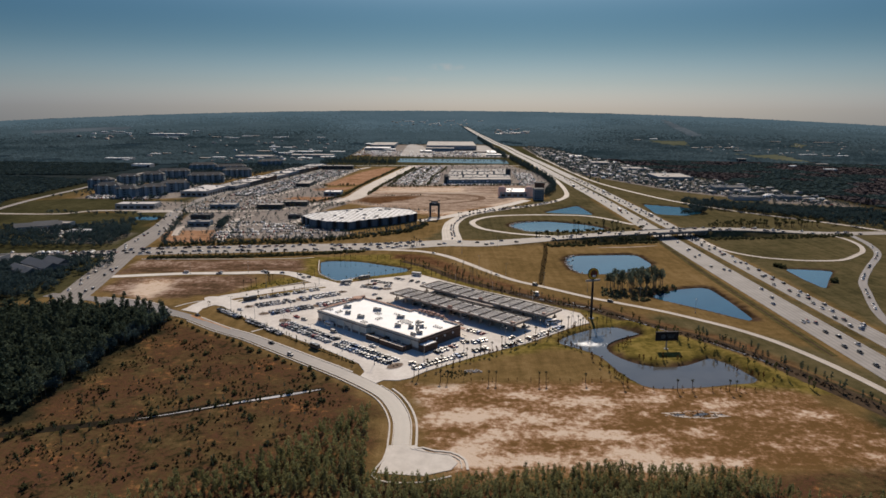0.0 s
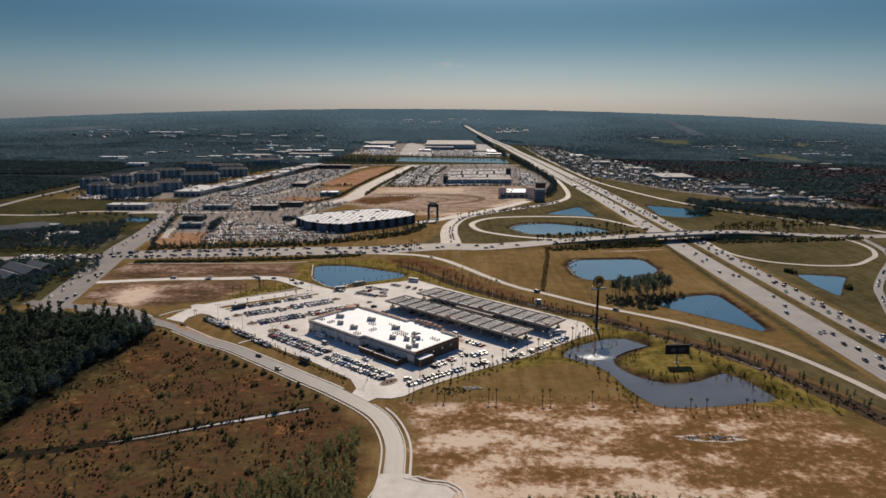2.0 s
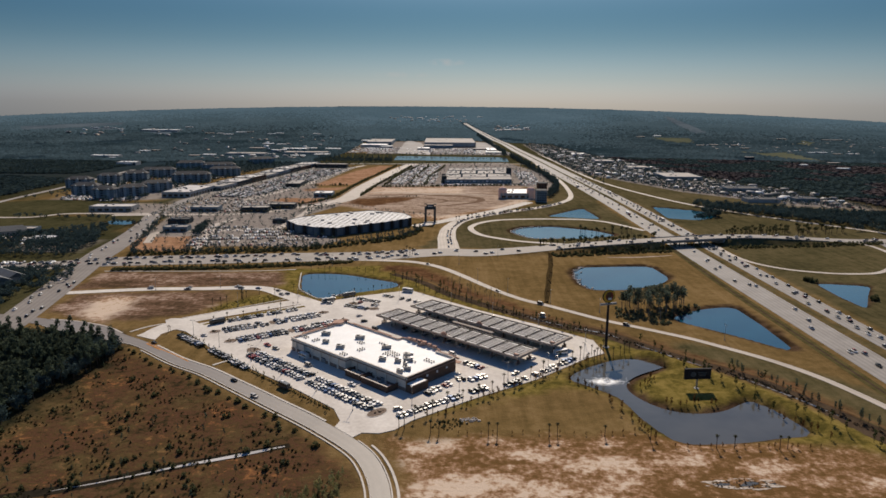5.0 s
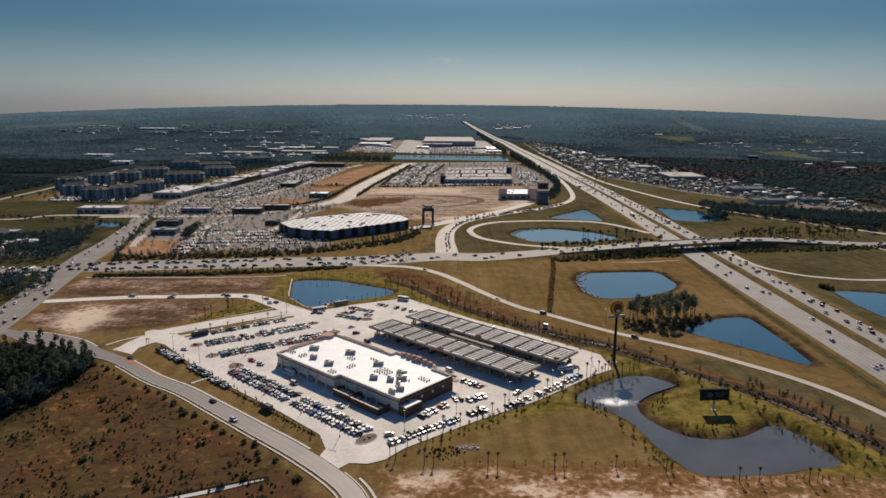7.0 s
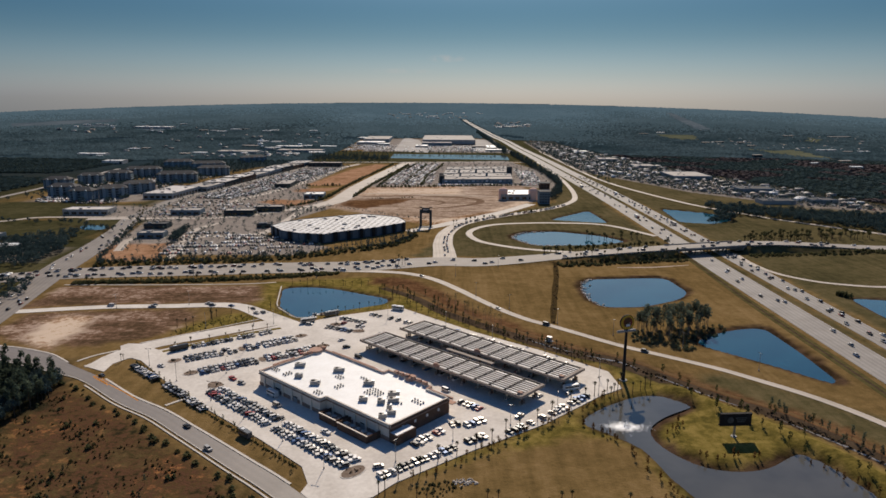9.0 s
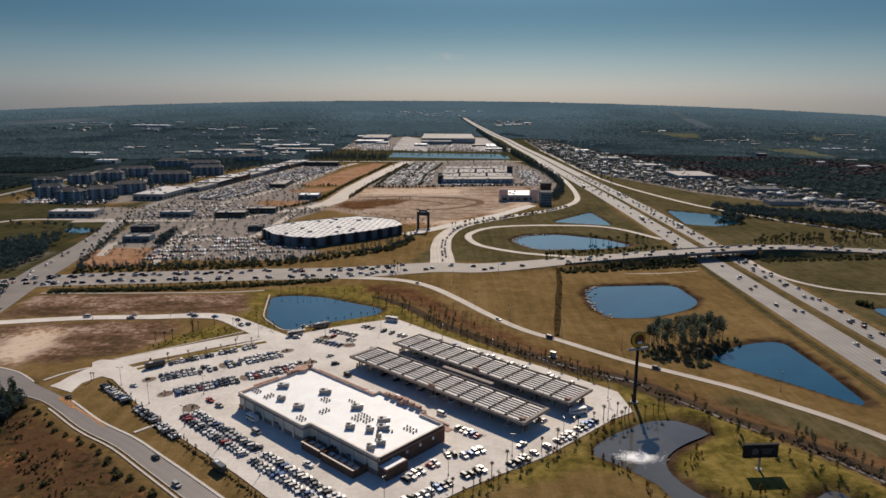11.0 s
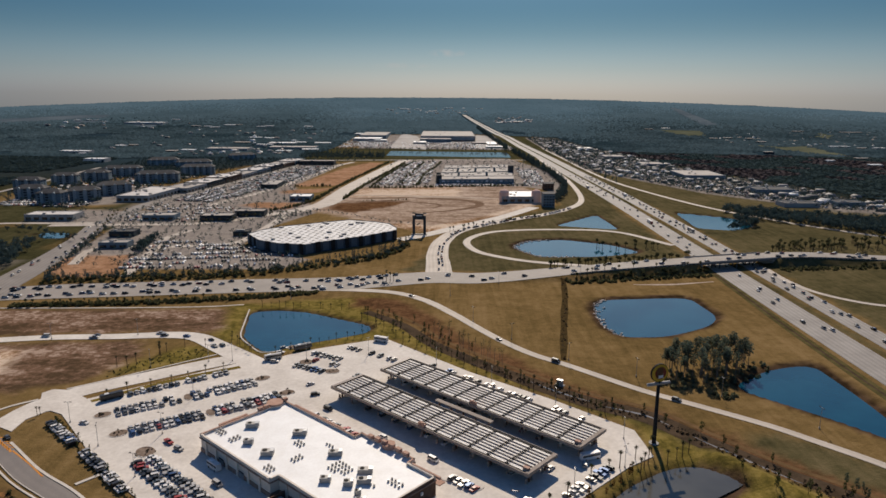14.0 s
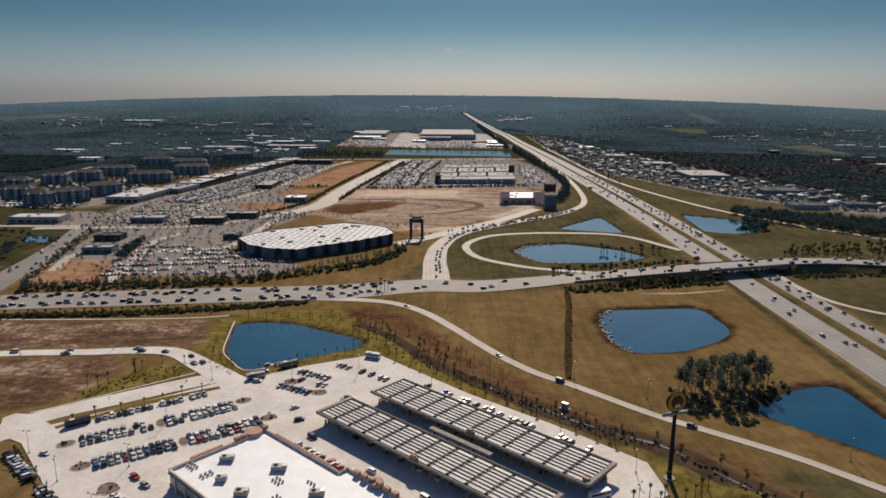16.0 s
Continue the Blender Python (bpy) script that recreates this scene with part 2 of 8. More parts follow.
ZONES = {
    "dirt": [[(-266, 571), (-256, 582), (-238, 580), (-232, 560), (-233, 539), (-233, 518), (-248, 528)], [(-20, 352), (102, 360), (191, 347), (215, 300), (200, 268), (100, 257), (6, 256), (-9, 283), (-12, 324)],
             [(-137, 1212), (-136, 1298), (30, 1332), (43, 1298), (33, 1211)], [(-52, 985), (1, 940), (160, 1166), (140, 1172), (60, 1040), (0, 985), (-40, 1000)]],
    "scrub": [[(-600, 100), (-600, 470), (-206, 495), (-192, 462), (-152, 434), (-104, 394), (-64, 360), (-43, 338), (-31, 316), (-33, 252), (60, 254), (110, 257), (200, 266), (260, 262), (400, 290), (400, 100)],
              ],
    "field": [[(-300, 660), (-142, 664), (-130, 622), (-142, 616), (-160, 617), (-240, 611), (-300, 600)],
              [(-285, 586), (-240, 595), (-192, 599), (-172, 599), (-163, 575), (-180, 540), (-205, 524), (-245, 522), (-285, 540)],
              ],
    "clay": [[(-239, 1330), (-223, 1422), (-196, 1605), (-152, 1745), (-122, 1736), (-141, 1511), (-161, 1352), (-173, 1333)], [(-244, 1276), (-170, 1312), (-182, 1256), (-234, 1238)], [(-268, 1129), (-252, 1153), (-180, 1151), (-193, 1094), (-231, 1102)],
             [(-324, 761), (-339, 804), (-332, 825), (-282, 830), (-272, 792), (-258, 751), (-309, 748)]],
    "russet": [[(-54, 699), (-19, 688), (2, 662), (21, 622), (38, 593), (53, 577), (67, 560), (79, 542), (73, 534), (51, 551), (43, 565), (28, 581), (11, 598), (-4, 628), (-20, 650), (-50, 670)],
               [(-141, 1101), (-138, 1148), (-100, 1160), (-62, 1182), (-37, 1172), (-50, 1132), (-78, 1103), (-103, 1068)],
               [(80, 541), (98, 524), (124, 503), (150, 476), (170, 452), (196, 425), (214, 380), (205, 372), (178, 424), (150, 453), (130, 479), (113, 501), (89, 516), (74, 532)]],
    "plot": [[(-168, 1090), (-160, 1310), (20, 1338), (150, 1345), (165, 1230), (156, 1166), (80, 1027), (1, 946), (-45, 985)],
             [(-268, 571), (-258, 584), (-236, 582), (-229, 560), (-231, 539), (-230, 516), (-250, 526)]],
    "lush": [[(-135, 675), (-128, 615), (-100, 578), (-85, 582), (-60, 590), (-20, 606), (30, 556), (72, 522), (104, 490), (150, 440), (130, 478), (88, 512), (64, 536), (35, 565), (8, 596), (-14, 632), (-42, 660), (-60, 676)],
             [(110, 418), (133, 436), (163, 436), (180, 416), (190, 384), (212, 345), (195, 348), (180, 370), (163, 398), (135, 382), (118, 390)],
             [(-168, 542), (-150, 554), (-119, 578), (-131, 591), (-140, 592), (-160, 572)], [(-20, 372), (22, 398), (60, 425), (92, 452), (108, 462), (104, 490), (-20, 612), (-40, 700), (-140, 672), (-128, 600), (-80, 592), (-24, 612), (30, 552),
              (70, 545), (150, 455), (220, 340), (185, 347), (100, 352), (96, 405), (70, 412)]],
    "moss": [[(66, 546), (90, 524), (115, 508), (135, 489), (160, 462), (150, 450), (126, 476), (106, 496), (86, 510), (60, 533)], [(165, 455), (190, 428), (212, 385), (232, 330), (245, 300), (228, 300), (215, 345), (196, 390), (172, 428), (152, 448)], [(172, 262), (186, 280), (198, 300), (216, 318), (250, 300), (250, 255), (190, 250)], [(-660, 830), (-650, 950), (-490, 965), (-349, 992), (-353, 955), (-402, 900), (-560, 830)], [(190, 1900), (185, 2760), (325, 2760), (325, 1900)],
             [(-725, 890), (-730, 1740), (-640, 1740), (-640, 1130), (-672, 1115), (-640, 940)], [(-330, 1745), (-100, 1770), (200, 1840), (190, 2140), (-330, 2160)],
             [(-498, 990), (-349, 992), (-353, 955), (-402, 940), (-480, 944)],
             [(-662, 945), (-668, 1115), (-610, 1118), (-490, 1112), (-465, 1025), (-520, 945)],
             [(-560, 850), (-385, 850), (-355, 720), (-345, 670), (-335, 590), (-360, 540), (-460, 540), (-560, 700)],
             [(-640, 1130), (-640, 1300), (-650, 1463), (-660, 1600), (-680, 1760), (-740, 1760), (-730, 1400), (-710, 1130)], [(-580, 916), (-527, 940), (-400, 940), (-388, 854), (-461, 852), (-545, 846)],
             [(-345, 500), (-300, 540), (-352, 820), (-392, 930), (-430, 600)],
             [(-460, 1088), (-445, 1142), (-402, 1149), (-391, 1114), (-404, 1070), (-448, 1080)]],
    "dull": [[(140, 470), (172, 446), (204, 405), (222, 350), (236, 300), (262, 300), (258, 360), (244, 400), (225, 430), (190, 468), (165, 488)], [(196, 1150), (232, 1900), (312, 1900), (312, 1150)], [(276, 200), (276, 900), (278, 1500), (284, 1500), (284, 900), (286, 200)], [(308, 300), (308, 2200), (640, 2200), (640, 300)], [(-20, 775), (60, 775), (250, 815), (250, 1900), (200, 1900), (180, 1150), (20, 930)]],
    "paved": [[(-430, 745), (-462, 815), (-424, 846), (-380, 790), (-364, 738)],
              [(-330, 775), (-130, 778), (-110, 815), (-190, 870), (-190, 960), (-150, 1075), (-235, 1330), (-205, 1700), (-340, 1700), (-420, 1250), (-440, 1150), (-402, 1150), (-390, 1078), (-457, 1082), (-490, 1040), (-490, 985), (-365, 975)],
              [(-128, 1322), (150, 1340), (185, 1300), (165, 1190), (215, 1290), (225, 1600), (170, 1860), (-95, 1800)],
              [(-230, 2150), (215, 2120), (195, 2680), (-260, 2680)],
              [(310, 1600), (430, 1270), (560, 1100), (660, 1060), (640, 1250), (540, 1560), (470, 2050), (400, 2600), (300, 2600)],
              [(-590, 1120), (-460, 1115), (-430, 1200), (-440, 1330), (-560, 1300)]],
}
OPEN_LAND = [(-345, 500), (-206, 500), (-190, 455), (-205, 300), (-400, 200), (600, 150), (660, 900), (660, 1080), (560, 1560), (470, 2050), (400, 2600), (200, 2740), (-290, 2720),
             (-330, 1780), (-400, 1640), (-480, 1500), (-690, 1400), (-685, 1060), (-610, 900), (-540, 800), (-470, 690), (-430, 600), (-345, 540)]

xs = np.concatenate([-np.geomspace(5200, 364, 36), np.arange(-360, 521, 4.0), np.geomspace(525, 5200, 36)])
ys = np.concatenate([-np.geomspace(5200, 120, 14), np.arange(-100, 200, 25.0), np.arange(200, 1001, 4.0), np.arange(1010, 2150, 10.0), np.geomspace(2160, 5200, 50)])
GX, GY = np.meshgrid(xs, ys)
GX, GY = GX.ravel(), GY.ravel()
GZ = height(GX, GY)
nx, ny = len(xs), len(ys)
idx = np.arange(nx * ny).reshape(ny, nx)
quads = np.stack([idx[:-1, :-1], idx[:-1, 1:], idx[1:, 1:], idx[1:, :-1]], -1).reshape(-1, 4)
rc = np.hypot(GX[quads].mean(1), GY[quads].mean(1))
quads = quads[rc < 4850]
gm = bpy.data.meshes.new("ground")
gm.from_pydata(np.stack([GX, GY, GZ], 1).tolist(), [], quads.tolist())
gm.polygons.foreach_set("use_smooth", [True] * len(gm.polygons))
edge = ragged(GX, GY, 37.0) * 4 + ragged(GX, GY, 13.0) * 2
for zone, polys in ZONES.items():
    s = np.max([signed(p, GX, GY) for p in polys], 0)
    soft = 2.0 if zone == "paved" else 5.0
    a = ease(((s if zone == "paved" else s + edge) + soft) / (2 * soft))
    gm.attributes.new(zone, "FLOAT", "POINT").data.foreach_set("value", a.astype(np.float32))
CLEARINGS = [[(-1990, 3300), (-1814, 3500), (-1600, 3580), (-1546, 3390), (-1700, 3200), (-1854, 3080)], [(-1270, 3050), (-1140, 3100), (-1130, 2910), (-1220, 2930)],
             [(858, 2830), (880, 2960), (1040, 2910), (962, 2680), (891, 2680)], [(975, 2350), (1039, 2250), (1127, 2300), (1070, 1990), (1005, 1985), (983, 2100)],
             [(1330, 2640), (1441, 2820), (1445, 2700), (1341, 2550)], [(1322, 4230), (1368, 4230), (1205, 3150), (1135, 3180)], [(240, 3230), (420, 3300), (425, 3420), (250, 3330)],
             [(-1620, 3170), (-1520, 3230), (-1430, 3150), (-1520, 3080)], [(-470, 800), (-385, 800), (-365, 900), (-352, 940), (-400, 945), (-470, 930)]]
worn = np.zeros(len(GX))
BLEACHED = [(15, 286, 7), (8, 277, 7), (53, 295, 6), (70, 295, 7), (84, 291, 6), (75, 332, 9), (77, 316, 6), (83, 278, 7), (100, 285, 4), (128, 269, 5), (97, 265, 7), (-13, 330, 6), (-3, 341, 8), (43, 339, 8), (187, 317, 7), (192, 275, 4), (20, 318, 12), (44, 312, 9), (30, 296, 8), (2, 310, 9), (62, 306, 7), (120, 297, 6), (142, 330, 7), (110, 337, 7)]
BLEACHED += [(10 + 20 * k, 270, 8) for k in range(6)] + [(5 + 25 * k, 350, 5) for k in range(4)]
for wx, wy, wr in BLEACHED + [(-60, 1250, 60), (0, 1270, 60), (60, 1130, 60), (20, 1180, 60), (100, 1150, 40), (20, 985, 40), (90, 1080, 50), (-252, 552, 16), (-240, 566, 16), (-238, 540, 14), (-240, 525, 10)]:
    worn += np.exp(-((GX - wx) ** 2 / (1.6 * wr) ** 2 + (GY - wy) ** 2 / (0.8 * wr) ** 2))
gm.attributes.new("worn", "FLOAT", "POINT").data.foreach_set("value", np.clip(worn, 0, 1.2).astype(np.float32))
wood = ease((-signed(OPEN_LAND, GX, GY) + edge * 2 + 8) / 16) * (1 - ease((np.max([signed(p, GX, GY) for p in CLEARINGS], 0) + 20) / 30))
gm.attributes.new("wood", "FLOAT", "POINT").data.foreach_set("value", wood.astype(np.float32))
# Distance mask for the blue haze in the wood colour.
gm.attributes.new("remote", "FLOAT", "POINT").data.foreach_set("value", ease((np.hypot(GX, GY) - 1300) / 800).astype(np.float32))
shore = np.max([signed(p, GX, GY) + (2.5 if k in ("meadow", "grove", "loop") else 0) for k, p in PONDS.items()], 0)
gm.attributes.new("shore", "FLOAT", "POINT").data.foreach_set("value", ease((shore + 4.5 + 0.4 * edge) / 4).astype(np.float32))


def ground_material():
    m, n, l, b = base_material("ground", 0.95)
    pos = n.new("ShaderNodeNewGeometry").outputs["Position"]
    n1 = noise_node(n, l, pos, 0.012, 5)
    n2 = noise_node(n, l, pos, 0.09, 6)
    n3 = noise_node(n, l, pos, 0.7, 4)
    n4 = noise_node(n, l, pos, 0.035, 8, 0.72)
    drawn = n.new("ShaderNodeMapping")
    drawn.inputs["Scale"].default_value = (0.4, 1.0, 1.0)
    l.new(pos, drawn.inputs["Vector"])
    n5 = noise_node(n, l, drawn.outputs[0], 0.035, 9, 0.68)

    def zone(name):
        a = n.new("ShaderNodeAttribute")
        a.attribute_name = name
        return a.outputs["Fac"]

    def mixed(a, b, wa):
        return math_node(n, l, "ADD", math_node(n, l, "MULTIPLY", a, wa), math_node(n, l, "MULTIPLY", b, 1 - wa))

    n6 = noise_node(n, l, pos, 0.26, 6, 0.7)
    mottle = mixed(mixed(n1, n2, 0.55), n6, 0.72)
    rows = n.new("ShaderNodeMapping")
    rows.inputs["Scale"].default_value = (1.0, 0.05, 1.0)
    rows.inputs["Rotation"].default_value = (0.0, 0.0, 0.28)
    l.new(pos, rows.inputs["Vector"])
    mown = noise_node(n, l, rows.outputs[0], 0.22, 3, 0.6)
    mottle = mixed(mottle, mown, 0.80)
    grass = ramp_node(n, l, mottle, [(0.38, (0.094, 0.063, 0.024)), (0.5, (0.172, 0.112, 0.045)), (0.62, (0.255, 0.168, 0.078))])
    dull = ramp_node(n, l, mottle, [(0.40, (0.050, 0.045, 0.021)), (0.5, (0.092, 0.076, 0.036)), (0.60, (0.142, 0.110, 0.057))])
    moss = ramp_node(n, l, mottle, [(0.40, (0.030, 0.031, 0.014)), (0.5, (0.056, 0.052, 0.024)), (0.60, (0.088, 0.076, 0.038))])
    lush = ramp_node(n, l, mixed(n2, n6, 0.55), [(0.41, (0.086, 0.070, 0.018)), (0.5, (0.160, 0.121, 0.031)), (0.59, (0.238, 0.174, 0.052))])
    scrub = ramp_node(n, l, mixed(mixed(n2, n4, 0.3), n6, 0.55), [(0.40, (0.022, 0.019, 0.011)), (0.455, (0.066, 0.042, 0.020)), (0.49, (0.110, 0.051, 0.031)), (0.525, (0.072, 0.049, 0.021)), (0.56, (0.138, 0.062, 0.033)), (0.60, (0.27, 0.128, 0.048))])
    olive = ramp_node(n, l, mixed(n2, n6, 0.4), [(0.40, (0.030, 0.027, 0.012)), (0.5, (0.078, 0.062, 0.024)), (0.6, (0.135, 0.100, 0.045))])
    patch = ramp_node(n, l, mixed(noise_node(n, l, pos, 0.022, 4), n2, 0.6), [(0.46, (0.0, 0.0, 0.0)), (0.58, (0.6, 0.6, 0.6))])
    scrub = mix_node(n, l, patch, scrub, olive)
    streak = math_node(n, l, "MULTIPLY", math_node(n, l, "SUBTRACT", mixed(mixed(n5, n2, 0.62), n6, 0.54), 0.5), 2.25)
    bare = math_node(n, l, "ADD", math_node(n, l, "ADD", streak, 0.478), math_node(n, l, "MULTIPLY", zone("worn"), 0.25))
    dirt = ramp_node(n, l, bare, [(0.43, (0.140, 0.078, 0.030)), (0.53, (0.225, 0.126, 0.060)), (0.60, (0.33, 0.200, 0.122)), (0.67, (0.47, 0.330, 0.222)), (0.75, (0.60, 0.470, 0.358))])
    field = ramp_node(n, l, mixed(mixed(n5, n2, 0.75), n6, 0.68), [(0.445, (0.078, 0.050, 0.029)), (0.49, (0.140, 0.084, 0.052)), (0.52, (0.185, 0.112, 0.074)), (0.57, (0.37, 0.27, 0.205))])
    plot = ramp_node(n, l, mixed(mixed(n5, n2, 0.6), n6, 0.75), [(0.42, (0.205, 0.138, 0.095)), (0.50, (0.33, 0.24, 0.175)), (0.58, (0.51, 0.40, 0.315))])
    clay = ramp_node(n, l, mixed(mixed(n5, n2, 0.5), n6, 0.7), [(0.42, (0.22, 0.118, 0.062)), (0.50, (0.325, 0.182, 0.104)), (0.58, (0.42, 0.255, 0.158))])
    russet = ramp_node(n, l, mixed(mixed(n5, n2, 0.5), n6, 0.6), [(0.40, (0.058, 0.031, 0.016)), (0.49, (0.118, 0.060, 0.029)), (0.60, (0.205, 0.110, 0.055))])
    paved = ramp_node(n, l, mixed(n2, n3, 0.5), [(0.35, (0.195, 0.167, 0.144)), (0.65, (0.335, 0.292, 0.256))])
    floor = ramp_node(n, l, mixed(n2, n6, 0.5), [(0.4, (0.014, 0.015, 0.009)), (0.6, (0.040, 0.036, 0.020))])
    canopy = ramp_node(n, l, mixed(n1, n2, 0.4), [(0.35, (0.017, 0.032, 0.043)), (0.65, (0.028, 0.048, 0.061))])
    # Far floor goes bluer: distance haze is put into the base colour.
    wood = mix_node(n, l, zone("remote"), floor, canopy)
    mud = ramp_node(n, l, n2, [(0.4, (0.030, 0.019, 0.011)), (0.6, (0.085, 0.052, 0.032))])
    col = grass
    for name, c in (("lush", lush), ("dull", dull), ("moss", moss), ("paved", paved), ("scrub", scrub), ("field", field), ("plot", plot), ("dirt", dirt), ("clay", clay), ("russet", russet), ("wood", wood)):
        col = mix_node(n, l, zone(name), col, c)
    col = mix_node(n, l, zone("shore"), col, mud)
    l.new(col, b.inputs["Base Color"])
    bump(n, l, b, n3, 0.8, 0.5)
    return m


gm.materials.append(ground_material())
tagged(new("ground", gm), "flat grassland and scrub with sandy patches", "ground", "", "structure")

# ---------------------------------------------------------------- water


def water_material(name, dark, light):
    m, n, l, b = base_material(name, 0.06)
    pos = n.new("ShaderNodeNewGeometry").outputs["Position"]
    w = noise_node(n, l, pos, 0.9, 3)
    l.new(ramp_node(n, l, noise_node(n, l, pos, 0.02), [(0.4, dark), (0.6, light)]), b.inputs["Base Color"])
    b.inputs["IOR"].default_value = 1.333
    bump(n, l, b, w, 0.2, 0.08)
    return m


WATER = water_material("water", (0.003, 0.042, 0.075), (0.006, 0.060, 0.098))
GREY_WATER = water_material("grey_lake_water", (0.045, 0.058, 0.065), (0.07, 0.085, 0.092))
MURKY = water_material("murky_water", (0.066, 0.064, 0.058), (0.092, 0.088, 0.078))
for name, poly in PONDS.items():
    c = np.mean(poly, 0)
    grown = [tuple(c + (np.array(q) - c) * (1 + 3.0 / (np.linalg.norm(np.array(q) - c) + 1))) for q in poly]
    g = Geo()
    g.add([(x, y, 0.2 if name in ("west", "canal") else -1.15) for x, y in grown], [tuple(range(len(grown)))])
    setting("water", g, MURKY if name == "sign" else GREY_WATER if name == "canal" else WATER, "murky grey pond with grassy banks" if name == "sign" else "still dark blue pond with grassy banks", "pond")

# ---------------------------------------------------------------- roads


def strip(pts, width, lift=0.15, step=6.0, z=None, thick=0.0):
    """A ribbon that follows the land; its UV holds metres across and along. thick: depth of its side faces."""
    c = smooth_line(pts, step)
    d = np.gradient(c, axis=0)
    d /= np.linalg.norm(d, axis=1)[:, None] + 1e-9
    nrm = np.stack([-d[:, 1], d[:, 0]], 1)
    w = np.full(len(c), width) if np.isscalar(width) else np.interp(np.linspace(0, 1, len(c)), np.linspace(0, 1, len(width)), width)
    L, R = c + nrm * w[:, None] / 2, c - nrm * w[:, None] / 2
    zc = (np.maximum(height(c[:, 0], c[:, 1]), 0) if z is None else z(c[:, 0], c[:, 1])) + lift
    s = np.concatenate([[0], np.cumsum(np.linalg.norm(np.diff(c, axis=0), axis=1))])
    n = len(c)
    g = Geo()
    g.v = [(*p, q) for p, q in zip(L, zc)] + [(*p, q) for p, q in zip(R, zc)]
    g.f = [(i, n + i, n + i + 1, i + 1) for i in range(n - 1)]
    g.uv = [((w[i] / 2, s[i]) if j == 0 else (-w[i] / 2, s[i])) for j in (0, 1) for i in range(n)]
    if thick:
        k = len(g.v)
        g.v += [(*p, q - thick) for p, q in zip(L, zc)] + [(*p, q - thick) for p, q in zip(R, zc)]
        g.f += [(i, i + 1, k + i + 1, k + i) for i in range(n - 1)] + [(n + i + 1, n + i, k + n + i, k + n + i + 1) for i in range(n - 1)]
        g.uv += g.uv[:2 * n]
    return g


def road(name, pts, width, mat, label, lift=0.15, step=6.0, z=None, thick=0.0, category="road"):
    g = strip(pts, width, lift, step, z, thick)
    me = g.mesh(name, mat)
    uv = me.uv_layers.new(name="UVMap")
    loops = np.empty(len(me.loops), np.int32)
    me.loops.foreach_get("vertex_index", loops)
    uv.data.foreach_set("uv", np.array(g.uv, np.float32)[loops].ravel())
    ob = new(name, me)
    return tagged(ob, label, category, "", "structure")


def road_material(name, dark, light, lanes=3.6, track=0.75, rough=0.74, gloss=0.25):
    """Pavement with darker wheel tracks in each lane and cross joints."""
    m, n, l, b = base_material(name, rough)
    pos = n.new("ShaderNodeNewGeometry").outputs["Position"]
    uv = n.new("ShaderNodeSeparateXYZ")
    coord = n.new("ShaderNodeTexCoord")
    l.new(coord.outputs["UV"], uv.inputs[0])
    b.inputs["Specular IOR Level"].default_value = gloss
    big = noise_node(n, l, pos, 0.05, 5)
    fine = noise_node(n, l, pos, 1.5, 3)
    f = math_node(n, l, "ADD", math_node(n, l, "MULTIPLY", big, 0.6), math_node(n, l, "MULTIPLY", fine, 0.4))
    col = ramp_node(n, l, f, [(0.35, dark), (0.65, light)])
    lane = math_node(n, l, "SINE", math_node(n, l, "MULTIPLY", uv.outputs[0], 2 * math.pi / lanes))
    t = math_node(n, l, "MULTIPLY", math_node(n, l, "ADD", lane, 1.0), 0.5)
    col = mix_node(n, l, math_node(n, l, "MULTIPLY", t, 1 - track), col, (0.03, 0.03, 0.03))
    l.new(col, b.inputs["Base Color"])
    return m


CONCRETE_ROAD = road_material("concrete_road", (0.40, 0.337, 0.276), (0.55, 0.476, 0.40), track=0.84)
ASPHALT = road_material("asphalt", (0.158, 0.130, 0.108), (0.225, 0.188, 0.158), track=0.90, rough=0.55, gloss=0.5)
WORN_CONCRETE = road_material("worn_concrete", (0.25, 0.216, 0.185), (0.355, 0.31, 0.268), track=0.8)
AVENUE_PAVING = road_material("avenue_paving", (0.190, 0.163, 0.140), (0.275, 0.240, 0.209), track=0.8)
MOTORWAY = road_material("motorway_paving", (0.225, 0.200, 0.177), (0.335, 0.303, 0.272), track=0.78)
LOT_PAVE = surface("car_park_concrete", (0.52, 0.465, 0.405), (0.72, 0.66, 0.59), 0.05, 0.5, 0.8)
KERB = surface("kerb_concrete", (0.50, 0.45, 0.39), (0.64, 0.58, 0.51), 0.2, 3.0)


def deck_height(X, Y):
    return rise(X) * np.ones_like(Y)


road("road_boulevard", BOULEVARD, [24, 26, 28, 40, 40, 38, 34, 23, 21, 21, 21, 21, 21, 22, 24, 24, 24], WORN_CONCRETE,
     "wide pale concrete boulevard with several lanes", 0.25, z=deck_height)
WEST_LANES = [(263, -300), (263, 200), (263.5, 480), (264.5, 700), (266, 900), (266, 1200), (258, 1600), (250, 2000), (230, 2569), (206, 2800), (180, 3077), (148, 3382), (112, 3719)]
EAST_LANES = [(293.5, -300), (293.5, 200), (294, 480), (295, 700), (296, 900), (294, 1200), (284, 1600), (273, 2000), (250, 2569), (224, 2800), (196, 3077), (160, 3382), (122, 3719)]
road("road_motorway_west", WEST_LANES, [24, 24, 24, 24, 22, 22, 20, 18, 16, 14, 12, 10, 8], MOTORWAY, "grey motorway carriageway with worn lanes", 0.15, 12)
road("road_motorway_east", EAST_LANES, [17, 17, 17, 17, 20, 20, 19, 17, 15, 13, 11, 9, 8], MOTORWAY, "grey motorway carriageway with worn lanes", 0.15, 12)
